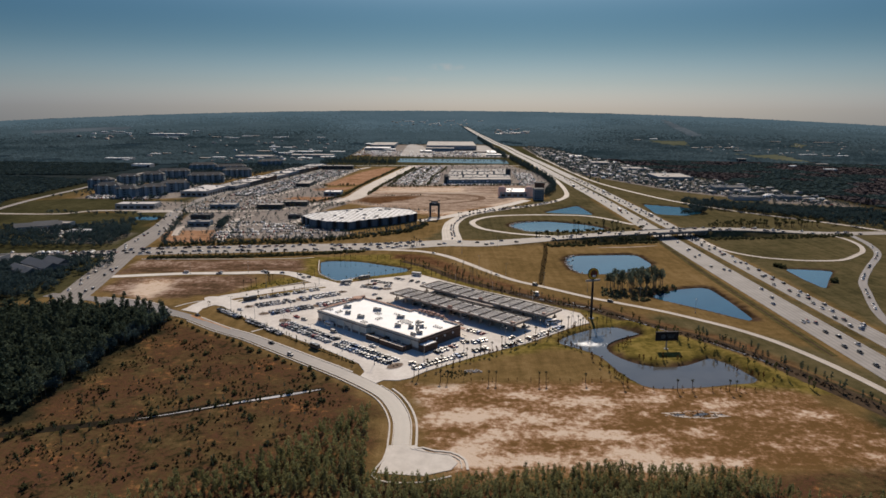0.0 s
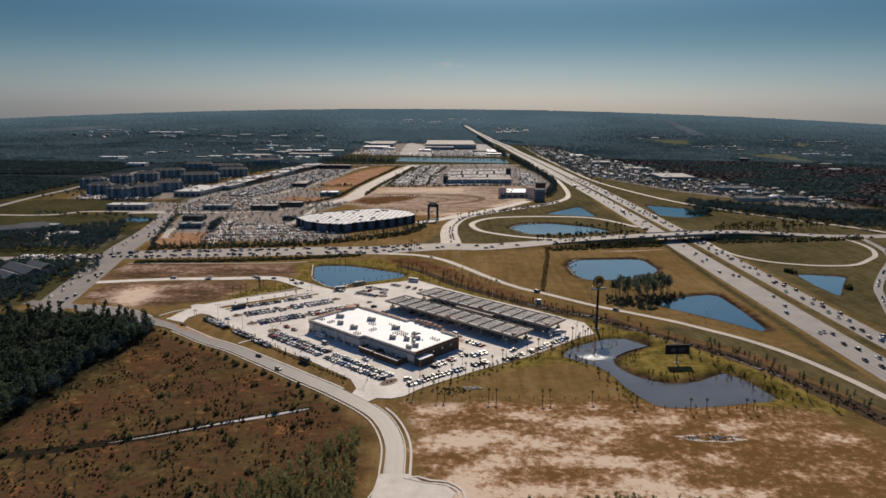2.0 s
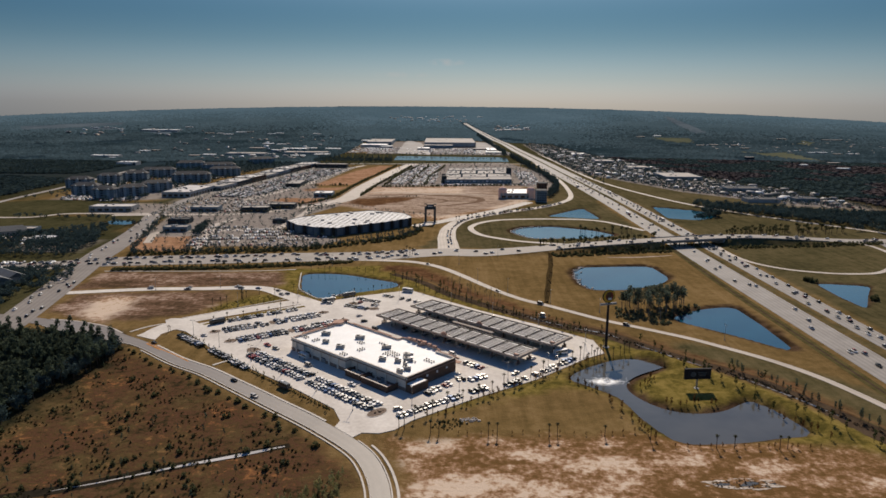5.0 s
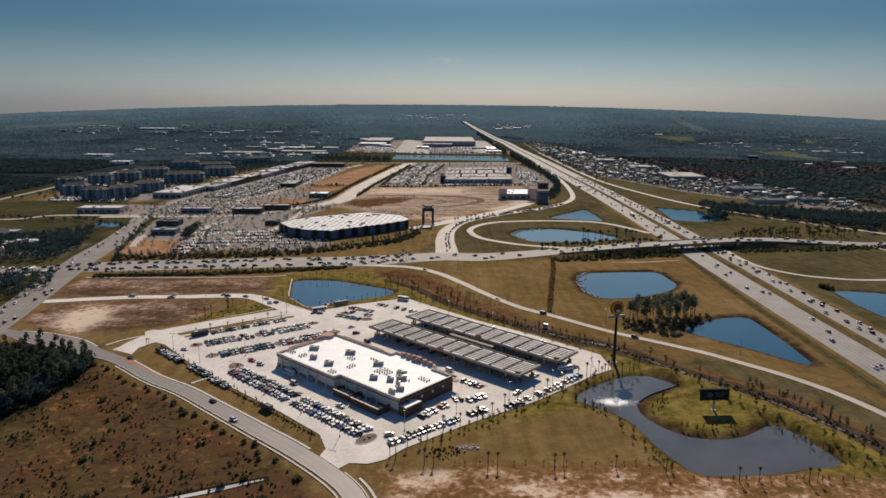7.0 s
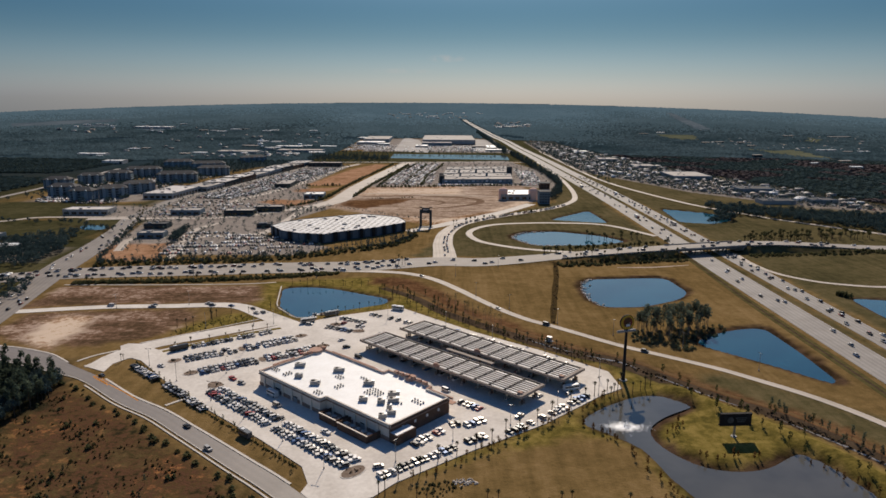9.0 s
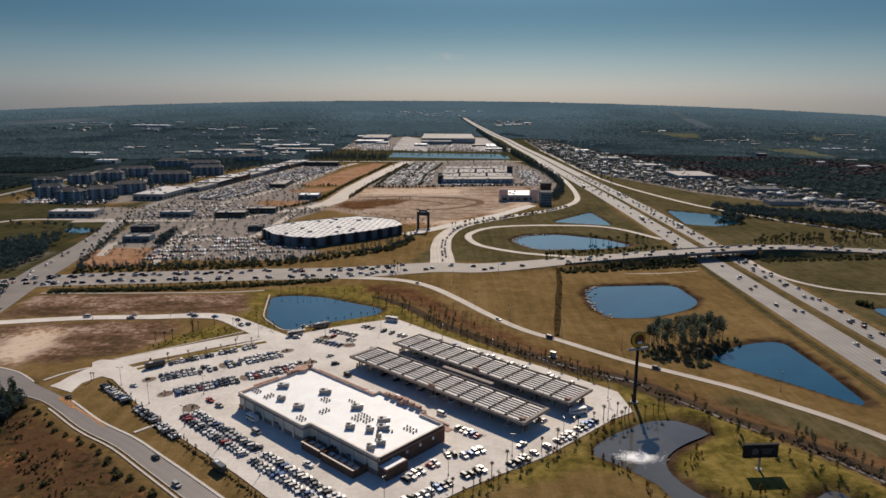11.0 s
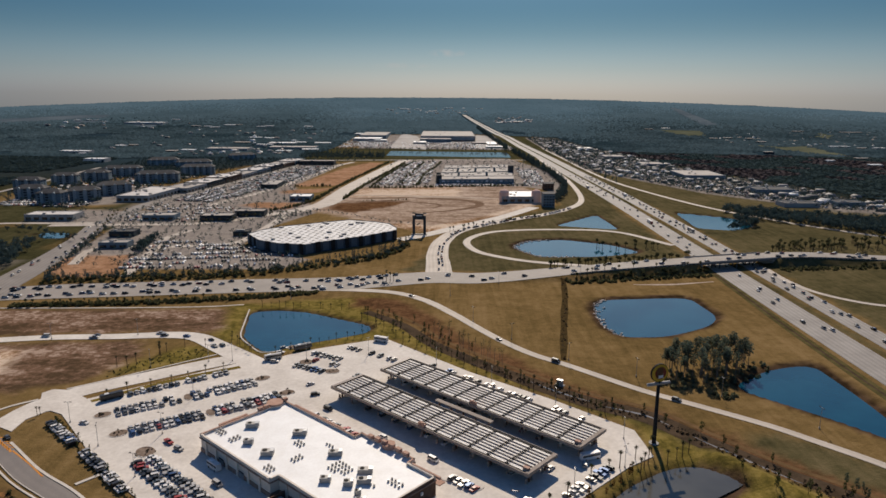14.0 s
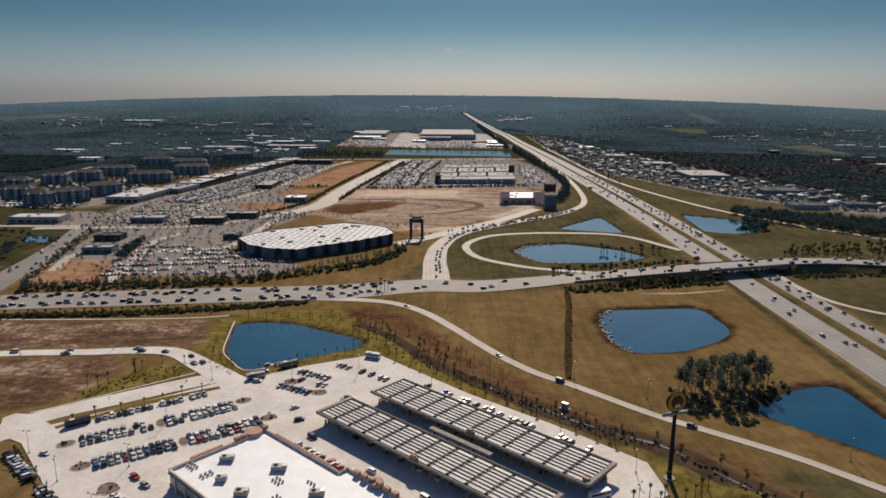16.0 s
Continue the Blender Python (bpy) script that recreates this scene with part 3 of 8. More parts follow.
SLIP = [(-92, 716), (-60, 715), (-24, 708), (1, 688), (22, 655.5), (39.5, 623.5), (55.5, 597), (69.5, 579), (83.5, 566.5), (97, 553), (120, 530), (142, 513), (166, 494), (180, 480)]
road("road_ramp_south", SLIP + [(206, 450), (225, 413), (241, 349), (250, 250), (255, 100), (257, -100)],
     [9, 7.2, 6.0, 5.2, 5.0, 5.2, 5.6, 6, 6, 6, 6, 6], CONCRETE_ROAD, "pale single-lane slip road", 0.22)
road("road_ramp_north", [(11, 758), (10, 800), (9, 840), (14, 900), (36, 962), (94, 1024), (140, 1062), (187, 1118), (220, 1203), (238, 1392), (243, 1611), (244, 1850)],
     [24, 20, 16, 14, 10, 8, 8, 8, 8, 7, 6, 5], CONCRETE_ROAD, "pale curved slip road", 0.22)
road("road_loop_west", [(252, 885), (211, 953), (151, 966), (88, 958), (56, 936), (39, 897), (48, 852), (75, 824), (104, 808), (150, 795)], 7.5, CONCRETE_ROAD, "pale looping slip road", 0.3)
road("road_loop_east", [(304, 790), (303, 750), (309, 716), (328, 690), (351, 678), (376, 672.5), (408, 677), (438, 702), (457, 723), (473, 757), (478, 799), (465, 830)], 5.2, CONCRETE_ROAD, "pale looping slip road", 0.22)
road("road_ramp_east", [(303, 380), (318, 455), (331, 497), (357, 552), (376, 589), (414, 642), (462, 705), (485, 756), (498, 810), (504, 835)], 7.0, ASPHALT, "grey slip road", 0.22)
road("road_frontage", [(300, 2200), (306, 1859), (310, 1580), (325, 1370), (375, 1150), (431, 1032), (470, 975), (530, 900), (560, 850)], [4, 5, 6, 6, 7, 7, 8, 8, 8], CONCRETE_ROAD, "narrow pale frontage road", 0.2)
road("road_avenue", [(-280, 440), (-297, 526), (-313, 605), (-336, 715), (-352, 820), (-371, 914), (-388, 978), (-391, 1051), (-397, 1125), (-386, 1200), (-362, 1290), (-330, 1480), (-298, 1660)], [22, 26, 27, 29, 24, 22, 20, 18, 16, 13, 10, 9, 9], AVENUE_PAVING,
     "wide pale avenue crossing the boulevard", 0.30)
road("road_west_lane", [(-648, 952), (-594, 948), (-540, 952), (-508, 982), (-440, 986), (-392, 990)], 8, CONCRETE_ROAD, "narrow pale lane between fields", 0.2)
road("road_west_bypass", [(-620, 830), (-650, 950), (-664, 1040), (-671, 1130), (-672, 1250), (-679, 1384), (-690, 1520), (-694, 1600)], 10, WORN_CONCRETE, "pale road beside woods", 0.2)
LOCAL = [(-320, 530), (-280, 520), (-236, 503), (-207, 486.5), (-183.5, 472.5), (-153.5, 447), (-130.2, 431), (-110.4, 414.1), (-93.8, 399.7), (-76.5, 384.5), (-62.1, 372.1), (-49.1, 359.7), (-37.5, 347.5), (-29, 336), (-22.8, 321), (-19.3, 305), (-18.6, 288), (-18.5, 280)]
LOCAL_HALF = [5.5, 5.5, 5.5, 9.0, 9.5, 6.2, 4.2, 4.0, 4.0, 4.0, 4.1, 4.3, 4.4, 4.4, 4.3, 4.1, 3.9, 3.9]
road("road_local", LOCAL, [2 * h for h in LOCAL_HALF], ASPHALT, "grey asphalt local road with pale kerbs", 0.18)
road("road_shop_drive", [(-190, 488), (-185, 508), (-171, 527), (-146, 544.5), (-122, 561), (-104, 572)], [12, 13, 14, 14, 14, 14], LOT_PAVE, "pale concrete drive beside the car park", 0.22)
road("road_field_drive", [(-92, 563), (-104, 574), (-120, 588.5), (-141, 606.4), (-160.5, 610), (-192, 606.5), (-240, 603), (-300, 590), (-313, 587)], [15, 14, 12, 10.5, 9, 9, 9, 9, 9], LOT_PAVE, "pale concrete access road", 0.26)
road("road_mall", [(-232, 1040), (-185, 1075), (-158, 1125), (-147, 1180), (-136, 1336), (-112, 1540), (-88, 1730), (-70, 1800)], [18, 28, 32, 32, 31, 31, 30, 26, 20], CONCRETE_ROAD, "pale access road between bare plots", 0.2)
road("road_store", [(-32, 905), (0, 938), (38, 985), (88, 1045), (140, 1125)], 16, KERB, "pale dusty site road", 0.2)
road("road_plaza", [(-318, 790), (-331, 850), (-300, 862), (-246, 866), (-200, 885), (-190, 960), (-185, 1075)], [9, 9, 9, 9, 10, 10, 12], CONCRETE_ROAD, "pale car park road", 0.25)
road("road_plaza", [(-252, 750), (-262, 800), (-272, 860), (-280, 905), (-270, 950)], 9, CONCRETE_ROAD, "pale car park road", 0.28)
road("road_plaza", [(-442, 972), (-388, 978), (-340, 981), (-294, 984), (-266, 995), (-239, 1013), (-214, 1040)], 13, CONCRETE_ROAD, "pale car park road", 0.31)
road("road_plaza", [(-306, 1120), (-292, 1181), (-271, 1249), (-252, 1352), (-231, 1488), (-212, 1669), (-190, 1745)], 11, CONCRETE_ROAD, "pale car park road", 0.25)
road("road_canal_side", [(-330, 1770), (-220, 1790), (-120, 1800), (60, 1815), (220, 1820)], 9, CONCRETE_ROAD, "pale road beside a canal", 0.25)
SAND_BANK = surface("pale_sand_bank", (0.34, 0.26, 0.20), (0.50, 0.41, 0.335), 0.06, 0.8, 0.95)
TRACKS = surface("churned_earth", (0.12, 0.075, 0.048), (0.24, 0.16, 0.11), 0.05, 0.5, 0.95)
road("sand_bank", [(-158, 1232), (-90, 1226), (-20, 1222), (40, 1214), (110, 1196), (152, 1172)], [6, 9, 12, 12, 9, 5], SAND_BANK, "pale bank of sand across a bare plot", 0.12, 8, None, 0, "sand")
road("sand_bank", [(-147, 1190), (-99, 1184), (-52, 1190), (-17, 1208), (30, 1206)], [7, 7, 6, 5, 3], SAND_BANK, "pale levelled strip across a bare plot", 0.11, 8, None, 0, "sand")
road("earth_track", [(-120, 1190), (-50, 1205), (20, 1196), (62, 1168), (60, 1128), (22, 1092), (-30, 1070)], [4, 12, 16, 15, 12, 9, 3], TRACKS, "churned curving vehicle track", 0.08, 8, None, 0, "track")
road("earth_track", [(-140, 1150), (-90, 1168), (-30, 1165), (10, 1140), (0, 1110)], [3, 8, 10, 8, 3], TRACKS, "churned curving vehicle track", 0.10, 8, None, 0, "track")
road("sand_bank", [(-168, 1316), (-80, 1326), (20, 1340), (150, 1349)], [4, 7, 7, 4], SAND_BANK, "pale bank of sand across a bare plot", 0.12, 8, None, 0, "sand")
road("sand_bank", [(170, 735), (200, 736), (226, 742), (240, 746)], [1.5, 4, 3.5, 1.5], SAND_BANK, "pale sandy strip below the embankment", 0.1, 5, None, 0, "sand")
# turning head of the local road
g = Geo()
g.prism([(-27, 259), (-24, 283), (-12, 283), (-5, 276), (4, 274), (7, 268), (4, 262), (-8, 257)], 0.02, 0.2)
setting("pavement_turning_head", g, KERB, "pale concrete turning head", "pavement")

# ---------------------------------------------------------------- shop car park
LOT = [(-168, 499.5), (-176, 503.5), (-165, 516), (-141, 534), (-122, 549), (-100, 566), (-87, 568), (-77, 577), (-62, 587), (-31, 602), (-20, 604), (30, 553), (70, 519), (103, 487), (105, 464), (92, 455),
       (57, 422), (22, 397), (-10, 371), (-18, 361), (-25, 357.5), (-33, 358), (-36.8, 353.4), (-46.6, 363.6), (-45, 370), (-50, 383), (-73, 405.5), (-127, 453)]
g = Geo()
g.prism(LOT, -0.1, 0.3)
setting("pavement_car_park", g, LOT_PAVE, "bright new concrete car park", "pavement")
g = Geo()
g.prism([(-197, 490.6), (-193, 498), (-188, 507), (-186.5, 514), (-191, 523), (-188, 527.5), (-180, 527), (-165, 517), (-165, 508), (-177, 502.5), (-182, 494), (-181.5, 482.4)], -0.1, 0.255)
setting("pavement_junction", g, LOT_PAVE, "pale concrete mouth of the car park drive", "pavement")

# ---------------------------------------------------------------- materials of things
STUCCO = surface("tan_stucco", (0.66, 0.575, 0.475), (0.77, 0.69, 0.59), 0.15, 3.0, 0.9)
FASCIA = surface("brown_fascia", (0.25, 0.205, 0.17), (0.36, 0.305, 0.26), 0.3, 3.0, 0.8)
TERRACOTTA = surface("terracotta", (0.37, 0.215, 0.155), (0.50, 0.32, 0.24), 0.3, 3.0, 0.8)
BRICK = surface("brown_brick", (0.10, 0.062, 0.045), (0.17, 0.11, 0.08), 0.4, 6.0, 0.9)
ROOF_WHITE = surface("white_roof_membrane", (0.72, 0.70, 0.67), (0.84, 0.83, 0.81), 0.12, 1.0, 0.6)
ROOF_GREY = surface("pale_roof_membrane", (0.33, 0.295, 0.26), (0.47, 0.425, 0.38), 0.03, 0.5, 0.8)
ROOF_DARK = surface("dark_shingle_roof", (0.060, 0.058, 0.058), (0.115, 0.110, 0.106), 0.1, 1.5, 0.85)
WALL_DARK = surface("dark_cladding", (0.030, 0.039, 0.044), (0.056, 0.066, 0.073), 0.1, 1.5, 0.8)
WALL_PALE = surface("pale_stucco", (0.30, 0.29, 0.275), (0.44, 0.42, 0.395), 0.08, 1.0, 0.85)
WALL_BLUE = surface("blue_grey_siding", (0.122, 0.165, 0.195), (0.205, 0.255, 0.285), 0.1, 1.0, 0.8)
METAL_DARK = surface("dark_painted_steel", (0.022, 0.019, 0.017), (0.045, 0.040, 0.036), 0.4, 3.0, 0.8)
METAL_GREY = surface("galvanised_steel", (0.30, 0.30, 0.30), (0.42, 0.42, 0.42), 0.4, 3.0, 0.45, 0.6)
UNIT_GREY = surface("painted_unit_casing", (0.31, 0.285, 0.255), (0.42, 0.39, 0.355), 0.4, 3.0, 0.6)
PANEL_WHITE = surface("ribbed_pale_panel", (0.47, 0.44, 0.41), (0.62, 0.585, 0.55), 0.2, 2.0, 0.6, each=0.25)
GLASS_DARK = surface("dark_glazing", (0.012, 0.014, 0.016), (0.03, 0.034, 0.036), 0.5, 2.0, 0.12)
RUBBER = surface("black_rubber", (0.012, 0.012, 0.012), (0.025, 0.025, 0.025), 2.0, 8.0, 0.9)
MULCH = surface("bark_mulch", (0.14, 0.10, 0.075), (0.27, 0.21, 0.165), 0.4, 3.0, 0.95)
MUD = surface("wet_mud", (0.040, 0.029, 0.019), (0.098, 0.068, 0.045), 0.12, 1.0, 0.9)
TRUNK = surface("bark", (0.07, 0.05, 0.035), (0.14, 0.10, 0.075), 1.0, 6.0, 0.95)
BARE = surface("pale_bark", (0.16, 0.13, 0.105), (0.26, 0.21, 0.17), 1.0, 6.0, 0.95)
PINE = surface("pine_foliage", (0.048, 0.070, 0.054), (0.108, 0.132, 0.088), 0.08, 0.8, 0.9, each=0.5, leaf=0.5)
# Foliage colour with a bluish shift for haze over the farther belts.
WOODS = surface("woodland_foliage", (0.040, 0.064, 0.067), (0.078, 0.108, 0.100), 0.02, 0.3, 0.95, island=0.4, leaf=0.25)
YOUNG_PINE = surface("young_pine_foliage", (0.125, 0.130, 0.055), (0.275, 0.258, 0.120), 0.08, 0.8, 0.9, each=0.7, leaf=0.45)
# Lighter blue of the distance haze is mixed into this base colour.
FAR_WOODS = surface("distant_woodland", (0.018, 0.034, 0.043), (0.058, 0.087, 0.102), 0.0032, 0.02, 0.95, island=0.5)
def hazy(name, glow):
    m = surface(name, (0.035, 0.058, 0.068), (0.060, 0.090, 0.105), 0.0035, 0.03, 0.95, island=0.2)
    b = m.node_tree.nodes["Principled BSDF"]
    # Blue emission paints the distance haze onto these woods.
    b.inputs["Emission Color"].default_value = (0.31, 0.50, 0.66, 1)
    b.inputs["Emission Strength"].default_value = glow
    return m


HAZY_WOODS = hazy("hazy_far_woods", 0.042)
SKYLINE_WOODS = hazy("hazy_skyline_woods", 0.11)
RED_WOODS = surface("russet_woodland", (0.076, 0.070, 0.070), (0.128, 0.096, 0.088), 0.01, 0.1, 0.95, island=0.3)
SHRUB = surface("shrub_foliage", (0.048, 0.056, 0.029), (0.120, 0.112, 0.055), 0.1, 1.0, 0.9, island=0.9, leaf=0.45)
SCRUB_BUSH = surface("scrub_bushes", (0.036, 0.034, 0.016), (0.11, 0.080, 0.036), 0.06, 1.0, 0.95, island=1.2, leaf=0.3)
REEDS = surface("dry_reeds", (0.09, 0.062, 0.038), (0.19, 0.13, 0.075), 0.1, 1.0, 0.95, island=0.6)
RUSSET = surface("russet_foliage", (0.07, 0.036, 0.014), (0.14, 0.07, 0.024), 0.3, 2.0, 0.9, each=0.5, leaf=0.45)
PALM = surface("palm_fronds", (0.024, 0.028, 0.012), (0.055, 0.058, 0.024), 0.3, 2.0, 0.85, each=0.4, leaf=0.45)
YOUNG = surface("young_leaf", (0.030, 0.042, 0.016), (0.07, 0.08, 0.03), 0.3, 2.0, 0.9, each=0.5, leaf=0.45)
YELLOW = surface("yellow_sign_face", (0.62, 0.36, 0.03), (0.72, 0.44, 0.05), 0.5, 3.0, 0.4)
RED = surface("red_sign_face", (0.17, 0.022, 0.016), (0.24, 0.034, 0.024), 0.5, 3.0, 0.4)
BROWN = surface("brown_sign_face", (0.07, 0.03, 0.015), (0.12, 0.055, 0.03), 0.5, 3.0, 0.4)
WHITE = surface("white_paint", (0.70, 0.69, 0.67), (0.82, 0.81, 0.80), 0.5, 3.0, 0.5)
PAINT_ORANGE = surface("orange_road_paint", (0.50, 0.19, 0.03), (0.62, 0.27, 0.06), 0.5, 3.0, 0.8)
SPRAY = surface("fountain_spray", (0.75, 0.76, 0.77), (0.9, 0.9, 0.9), 0.5, 3.0, 0.5)


def paint(name, colour, metal=0.0):
    m, n, l, b = base_material(name, 0.42, metal)
    info = n.new("ShaderNodeObjectInfo")
    k = math_node(n, l, "ADD", math_node(n, l, "MULTIPLY", info.outputs["Random"], 0.4), 0.8)
    l.new(mix_node(n, l, 1.0, colour, k, "MULTIPLY"), b.inputs["Base Color"])
    b.inputs["Coat Weight"].default_value = 0.1
    b.inputs["Specular IOR Level"].default_value = 0.35
    return m


PAINTS = {"white": paint("car_paint_white", (0.66, 0.63, 0.60)), "silver": paint("car_paint_silver", (0.36, 0.345, 0.33), 0.4), "black": paint("car_paint_black", (0.012, 0.012, 0.014)),
          "grey": paint("car_paint_grey", (0.11, 0.115, 0.12), 0.4), "red": paint("car_paint_red", (0.28, 0.025, 0.02)), "blue": paint("car_paint_blue", (0.03, 0.07, 0.17), 0.3)}

rng = np.random.RandomState(7)


def fast_mesh(name, verts, tris, mat, smooth=False):
    """A mesh from arrays of vertices and triangles."""
    me = bpy.data.meshes.new(name)
    verts, tris = np.asarray(verts, np.float32), np.asarray(tris, np.int32)
    me.vertices.add(len(verts))
    me.vertices.foreach_set("co", verts.ravel())
    me.loops.add(tris.size)
    me.loops.foreach_set("vertex_index", tris.ravel())
    me.polygons.add(len(tris))
    me.polygons.foreach_set("loop_start", np.arange(0, tris.size, 3, dtype=np.int32))
    if smooth:
        me.polygons.foreach_set("use_smooth", np.ones(len(tris), bool))
    me.materials.append(mat)
    me.update(calc_edges=True)
    return me


def strew(template, places, sizes, stretch=1.0, jitter=0.0, seed=1):
    """Copies of a template (verts, tris) at places, turned at random; as two arrays."""
    r = np.random.RandomState(seed)
    tv, tf = template
    n = len(places)
    a = r.rand(n) * 6.283
    co, si = np.cos(a)[:, None], np.sin(a)[:, None]
    sizes = np.asarray(sizes, float).reshape(n, 1)
    v = np.repeat(tv[None], n, 0)
    if jitter:
        v = v * (1 + jitter * (r.rand(n, len(tv), 1) - 0.5))
    x = (v[:, :, 0] * co - v[:, :, 1] * si) * sizes
    y = (v[:, :, 0] * si + v[:, :, 1] * co) * sizes
    z = v[:, :, 2] * sizes * (stretch if np.isscalar(stretch) else np.asarray(stretch).reshape(n, 1))
    out = np.stack([x, y, z], 2) + np.asarray(places, float)[:, None, :]
    tris = tf[None] + (np.arange(n) * len(tv))[:, None, None]
    return out.reshape(-1, 3), tris.reshape(-1, 3)


def joined(chunks):
    v, f, k = [], [], 0
    for a, b in chunks:
        v.append(a)
        f.append(b + k)
        k += len(a)
    return np.concatenate(v), np.concatenate(f)


def ico():
    p = (1 + 5 ** 0.5) / 2
    v = np.array([(-1, p, 0), (1, p, 0), (-1, -p, 0), (1, -p, 0), (0, -1, p), (0, 1, p), (0, -1, -p), (0, 1, -p), (p, 0, -1), (p, 0, 1), (-p, 0, -1), (-p, 0, 1)], float)
    v /= np.linalg.norm(v[0])
    f = np.array([(0, 11, 5), (0, 5, 1), (0, 1, 7), (0, 7, 10), (0, 10, 11), (1, 5, 9), (5, 11, 4), (11, 10, 2), (10, 7, 6), (7, 1, 8),
                  (3, 9, 4), (3, 4, 2), (3, 2, 6), (3, 6, 8), (3, 8, 9), (4, 9, 5), (2, 4, 11), (6, 2, 10), (8, 6, 7), (9, 8, 1)])
    return v, f


ICO = ico()


def leaf_cloud(centres, radii, count, size, seed, flat=0.7):
    """Many small leaf sprays round clump centres, as triangles."""
    r = np.random.RandomState(seed)
    k = r.randint(len(centres), size=count)
    d = r.normal(size=(count, 3))
    d /= np.linalg.norm(d, axis=1)[:, None]
    p = np.asarray(centres)[k] + d * (np.asarray(radii)[k] * (0.45 + 0.6 * r.rand(count)))[:, None] * np.array([1, 1, flat])
    a = np.cross(d, r.normal(size=(count, 3)))
    b = np.cross(d, a) + 0.35 * r.normal(size=(count, 3))
    a += 0.35 * r.normal(size=(count, 3))
    a *= (size / np.linalg.norm(a, axis=1))[:, None]
    b *= (size / np.linalg.norm(b, axis=1))[:, None]
    v = np.stack([p - a * 0.6, p + a * 0.7 + b * 0.25, p + b], 1).reshape(-1, 3)
    return v, np.arange(count * 3).reshape(-1, 3)


def tree_shape(kind, seed):
    """Trunk geometry and crown arrays of one tree, 1:1 in metres."""
    r = np.random.RandomState(seed)
    g = Geo()
    if kind == "pine":
        h = 15 + r.rand() * 4
        g.tube([(0, 0, -0.3), (0.15, 0.1, h * 0.5), (0.1, -0.1, h * 0.95)], [0.26, 0.18, 0.05], 6)
        centres, radii = [], []
        for i in range(13):
            z = h * (0.42 + 0.56 * i / 12)
            w = 2.9 * (1 - 0.75 * (i / 12)) * (0.7 + 0.5 * r.rand())
            a = r.rand() * 6.28
            q = (math.cos(a) * w * 0.7, math.sin(a) * w * 0.7, z)
            g.tube([(0.1, 0, z - 0.8), q], [0.07, 0.02], 4, False)
            centres.append(q)
            radii.append(1.15 + r.rand() * 0.8)
        return g, leaf_cloud(centres, radii, 260, 0.95, seed)
    if kind == "tall_pine":
        h = 16 + r.rand() * 3
        g.tube([(0, 0, -0.3), (0.15, 0.1, h * 0.5), (0.1, -0.1, h * 0.95)], [0.28, 0.2, 0.06], 6)
        centres, radii = [], []
        for i in range(12):
            z = h * (0.62 + 0.36 * i / 11)
            w = 3.0 * (1 - 0.6 * (i / 11)) * (0.6 + 0.6 * r.rand())
            a = i * 2.4 + r.rand()
            q = (math.cos(a) * w * 0.75, math.sin(a) * w * 0.75, z)
            g.tube([(0.1, 0, z - 0.9), q], [0.08, 0.02], 4, False)
            centres.append(q)
            radii.append(1.2 + r.rand() * 0.7)
        return g, leaf_cloud(centres, radii, 300, 0.8, seed)
    if kind == "oak":
        h = 8 + r.rand() * 3
        g.tube([(0, 0, -0.3), (0.1, 0.1, h * 0.35), (0.2, -0.1, h * 0.7)], [0.35, 0.25, 0.1], 6)
        centres, radii = [], []
        for i in range(14):
            a, e = r.rand() * 6.28, r.rand()
            w = 3.2 * math.sqrt(1 - (e - 0.35) ** 2) * (0.4 + 0.6 * r.rand())
            q = (math.cos(a) * w, math.sin(a) * w, h * (0.4 + 0.55 * e))
            g.tube([(0.1, 0, h * 0.4), q], [0.1, 0.03], 4, False)
            centres.append(q)
            radii.append(1.3 + r.rand() * 0.9)
        return g, leaf_cloud(centres, radii, 280, 1.0, seed, 0.8)
    if kind == "palm":
        h = 6.0 + r.rand() * 1.5
        g.tube([(0, 0, -0.3), (0.08, 0.05, h * 0.5), (0.12, 0.0, h)], [0.22, 0.17, 0.2], 7)
        vs, fs = [], []
        for i in range(17):
            a, up = i * 2.4, 0.9 - 1.5 * (i / 17)
            p = np.array([0.12, 0, h])
            for s in range(3):
                d = np.array([math.cos(a) * math.cos(up), math.sin(a) * math.cos(up), math.sin(up)])
                side = np.array([-math.sin(a), math.cos(a), 0]) * (0.2 if s < 2 else 0.1)
                q = p + d * 0.48
                k = len(vs)
                vs += [p - side, p + side, q + side * 0.8, q - side * 0.8]
                fs += [(k, k + 1, k + 2), (k, k + 2, k + 3)]
                p = q
                up -= 0.55
        return g, (np.array(vs), np.array(fs))
    if kind == "sabal":
        h = 4.2 + r.rand() * 1.4
        g.tube([(0, 0, -0.3), (0.05, 0.05, h * 0.5), (0.08, 0.0, h)], [0.25, 0.2, 0.2], 6)
        return g, leaf_cloud([(0.08, 0, h + 0.2), (0.3, 0.2, h), (-0.3, -0.2, h - 0.2)], [1.5, 1.2, 1.2], 90, 0.7, seed, 0.85)
    if kind == "young":
        h = 3.4 + r.rand() * 1.2
        g.tube([(0, 0, -0.2), (0.05, 0.05, h * 0.6), (0, 0, h)], [0.07, 0.05, 0.02], 5)
        centres = [(r.normal() * 0.25, r.normal() * 0.25, h * (0.35 + 0.6 * i / 6)) for i in range(7)]
        return g, leaf_cloud(centres, [0.55] * 7, 70, 0.45, seed, 1.0)
    h = 13 + r.rand() * 4  # bare
    g.tube([(0, 0, -0.3), (0.2, 0.1, h * 0.5), (0.1, 0.3, h)], [0.17, 0.12, 0.03], 5)
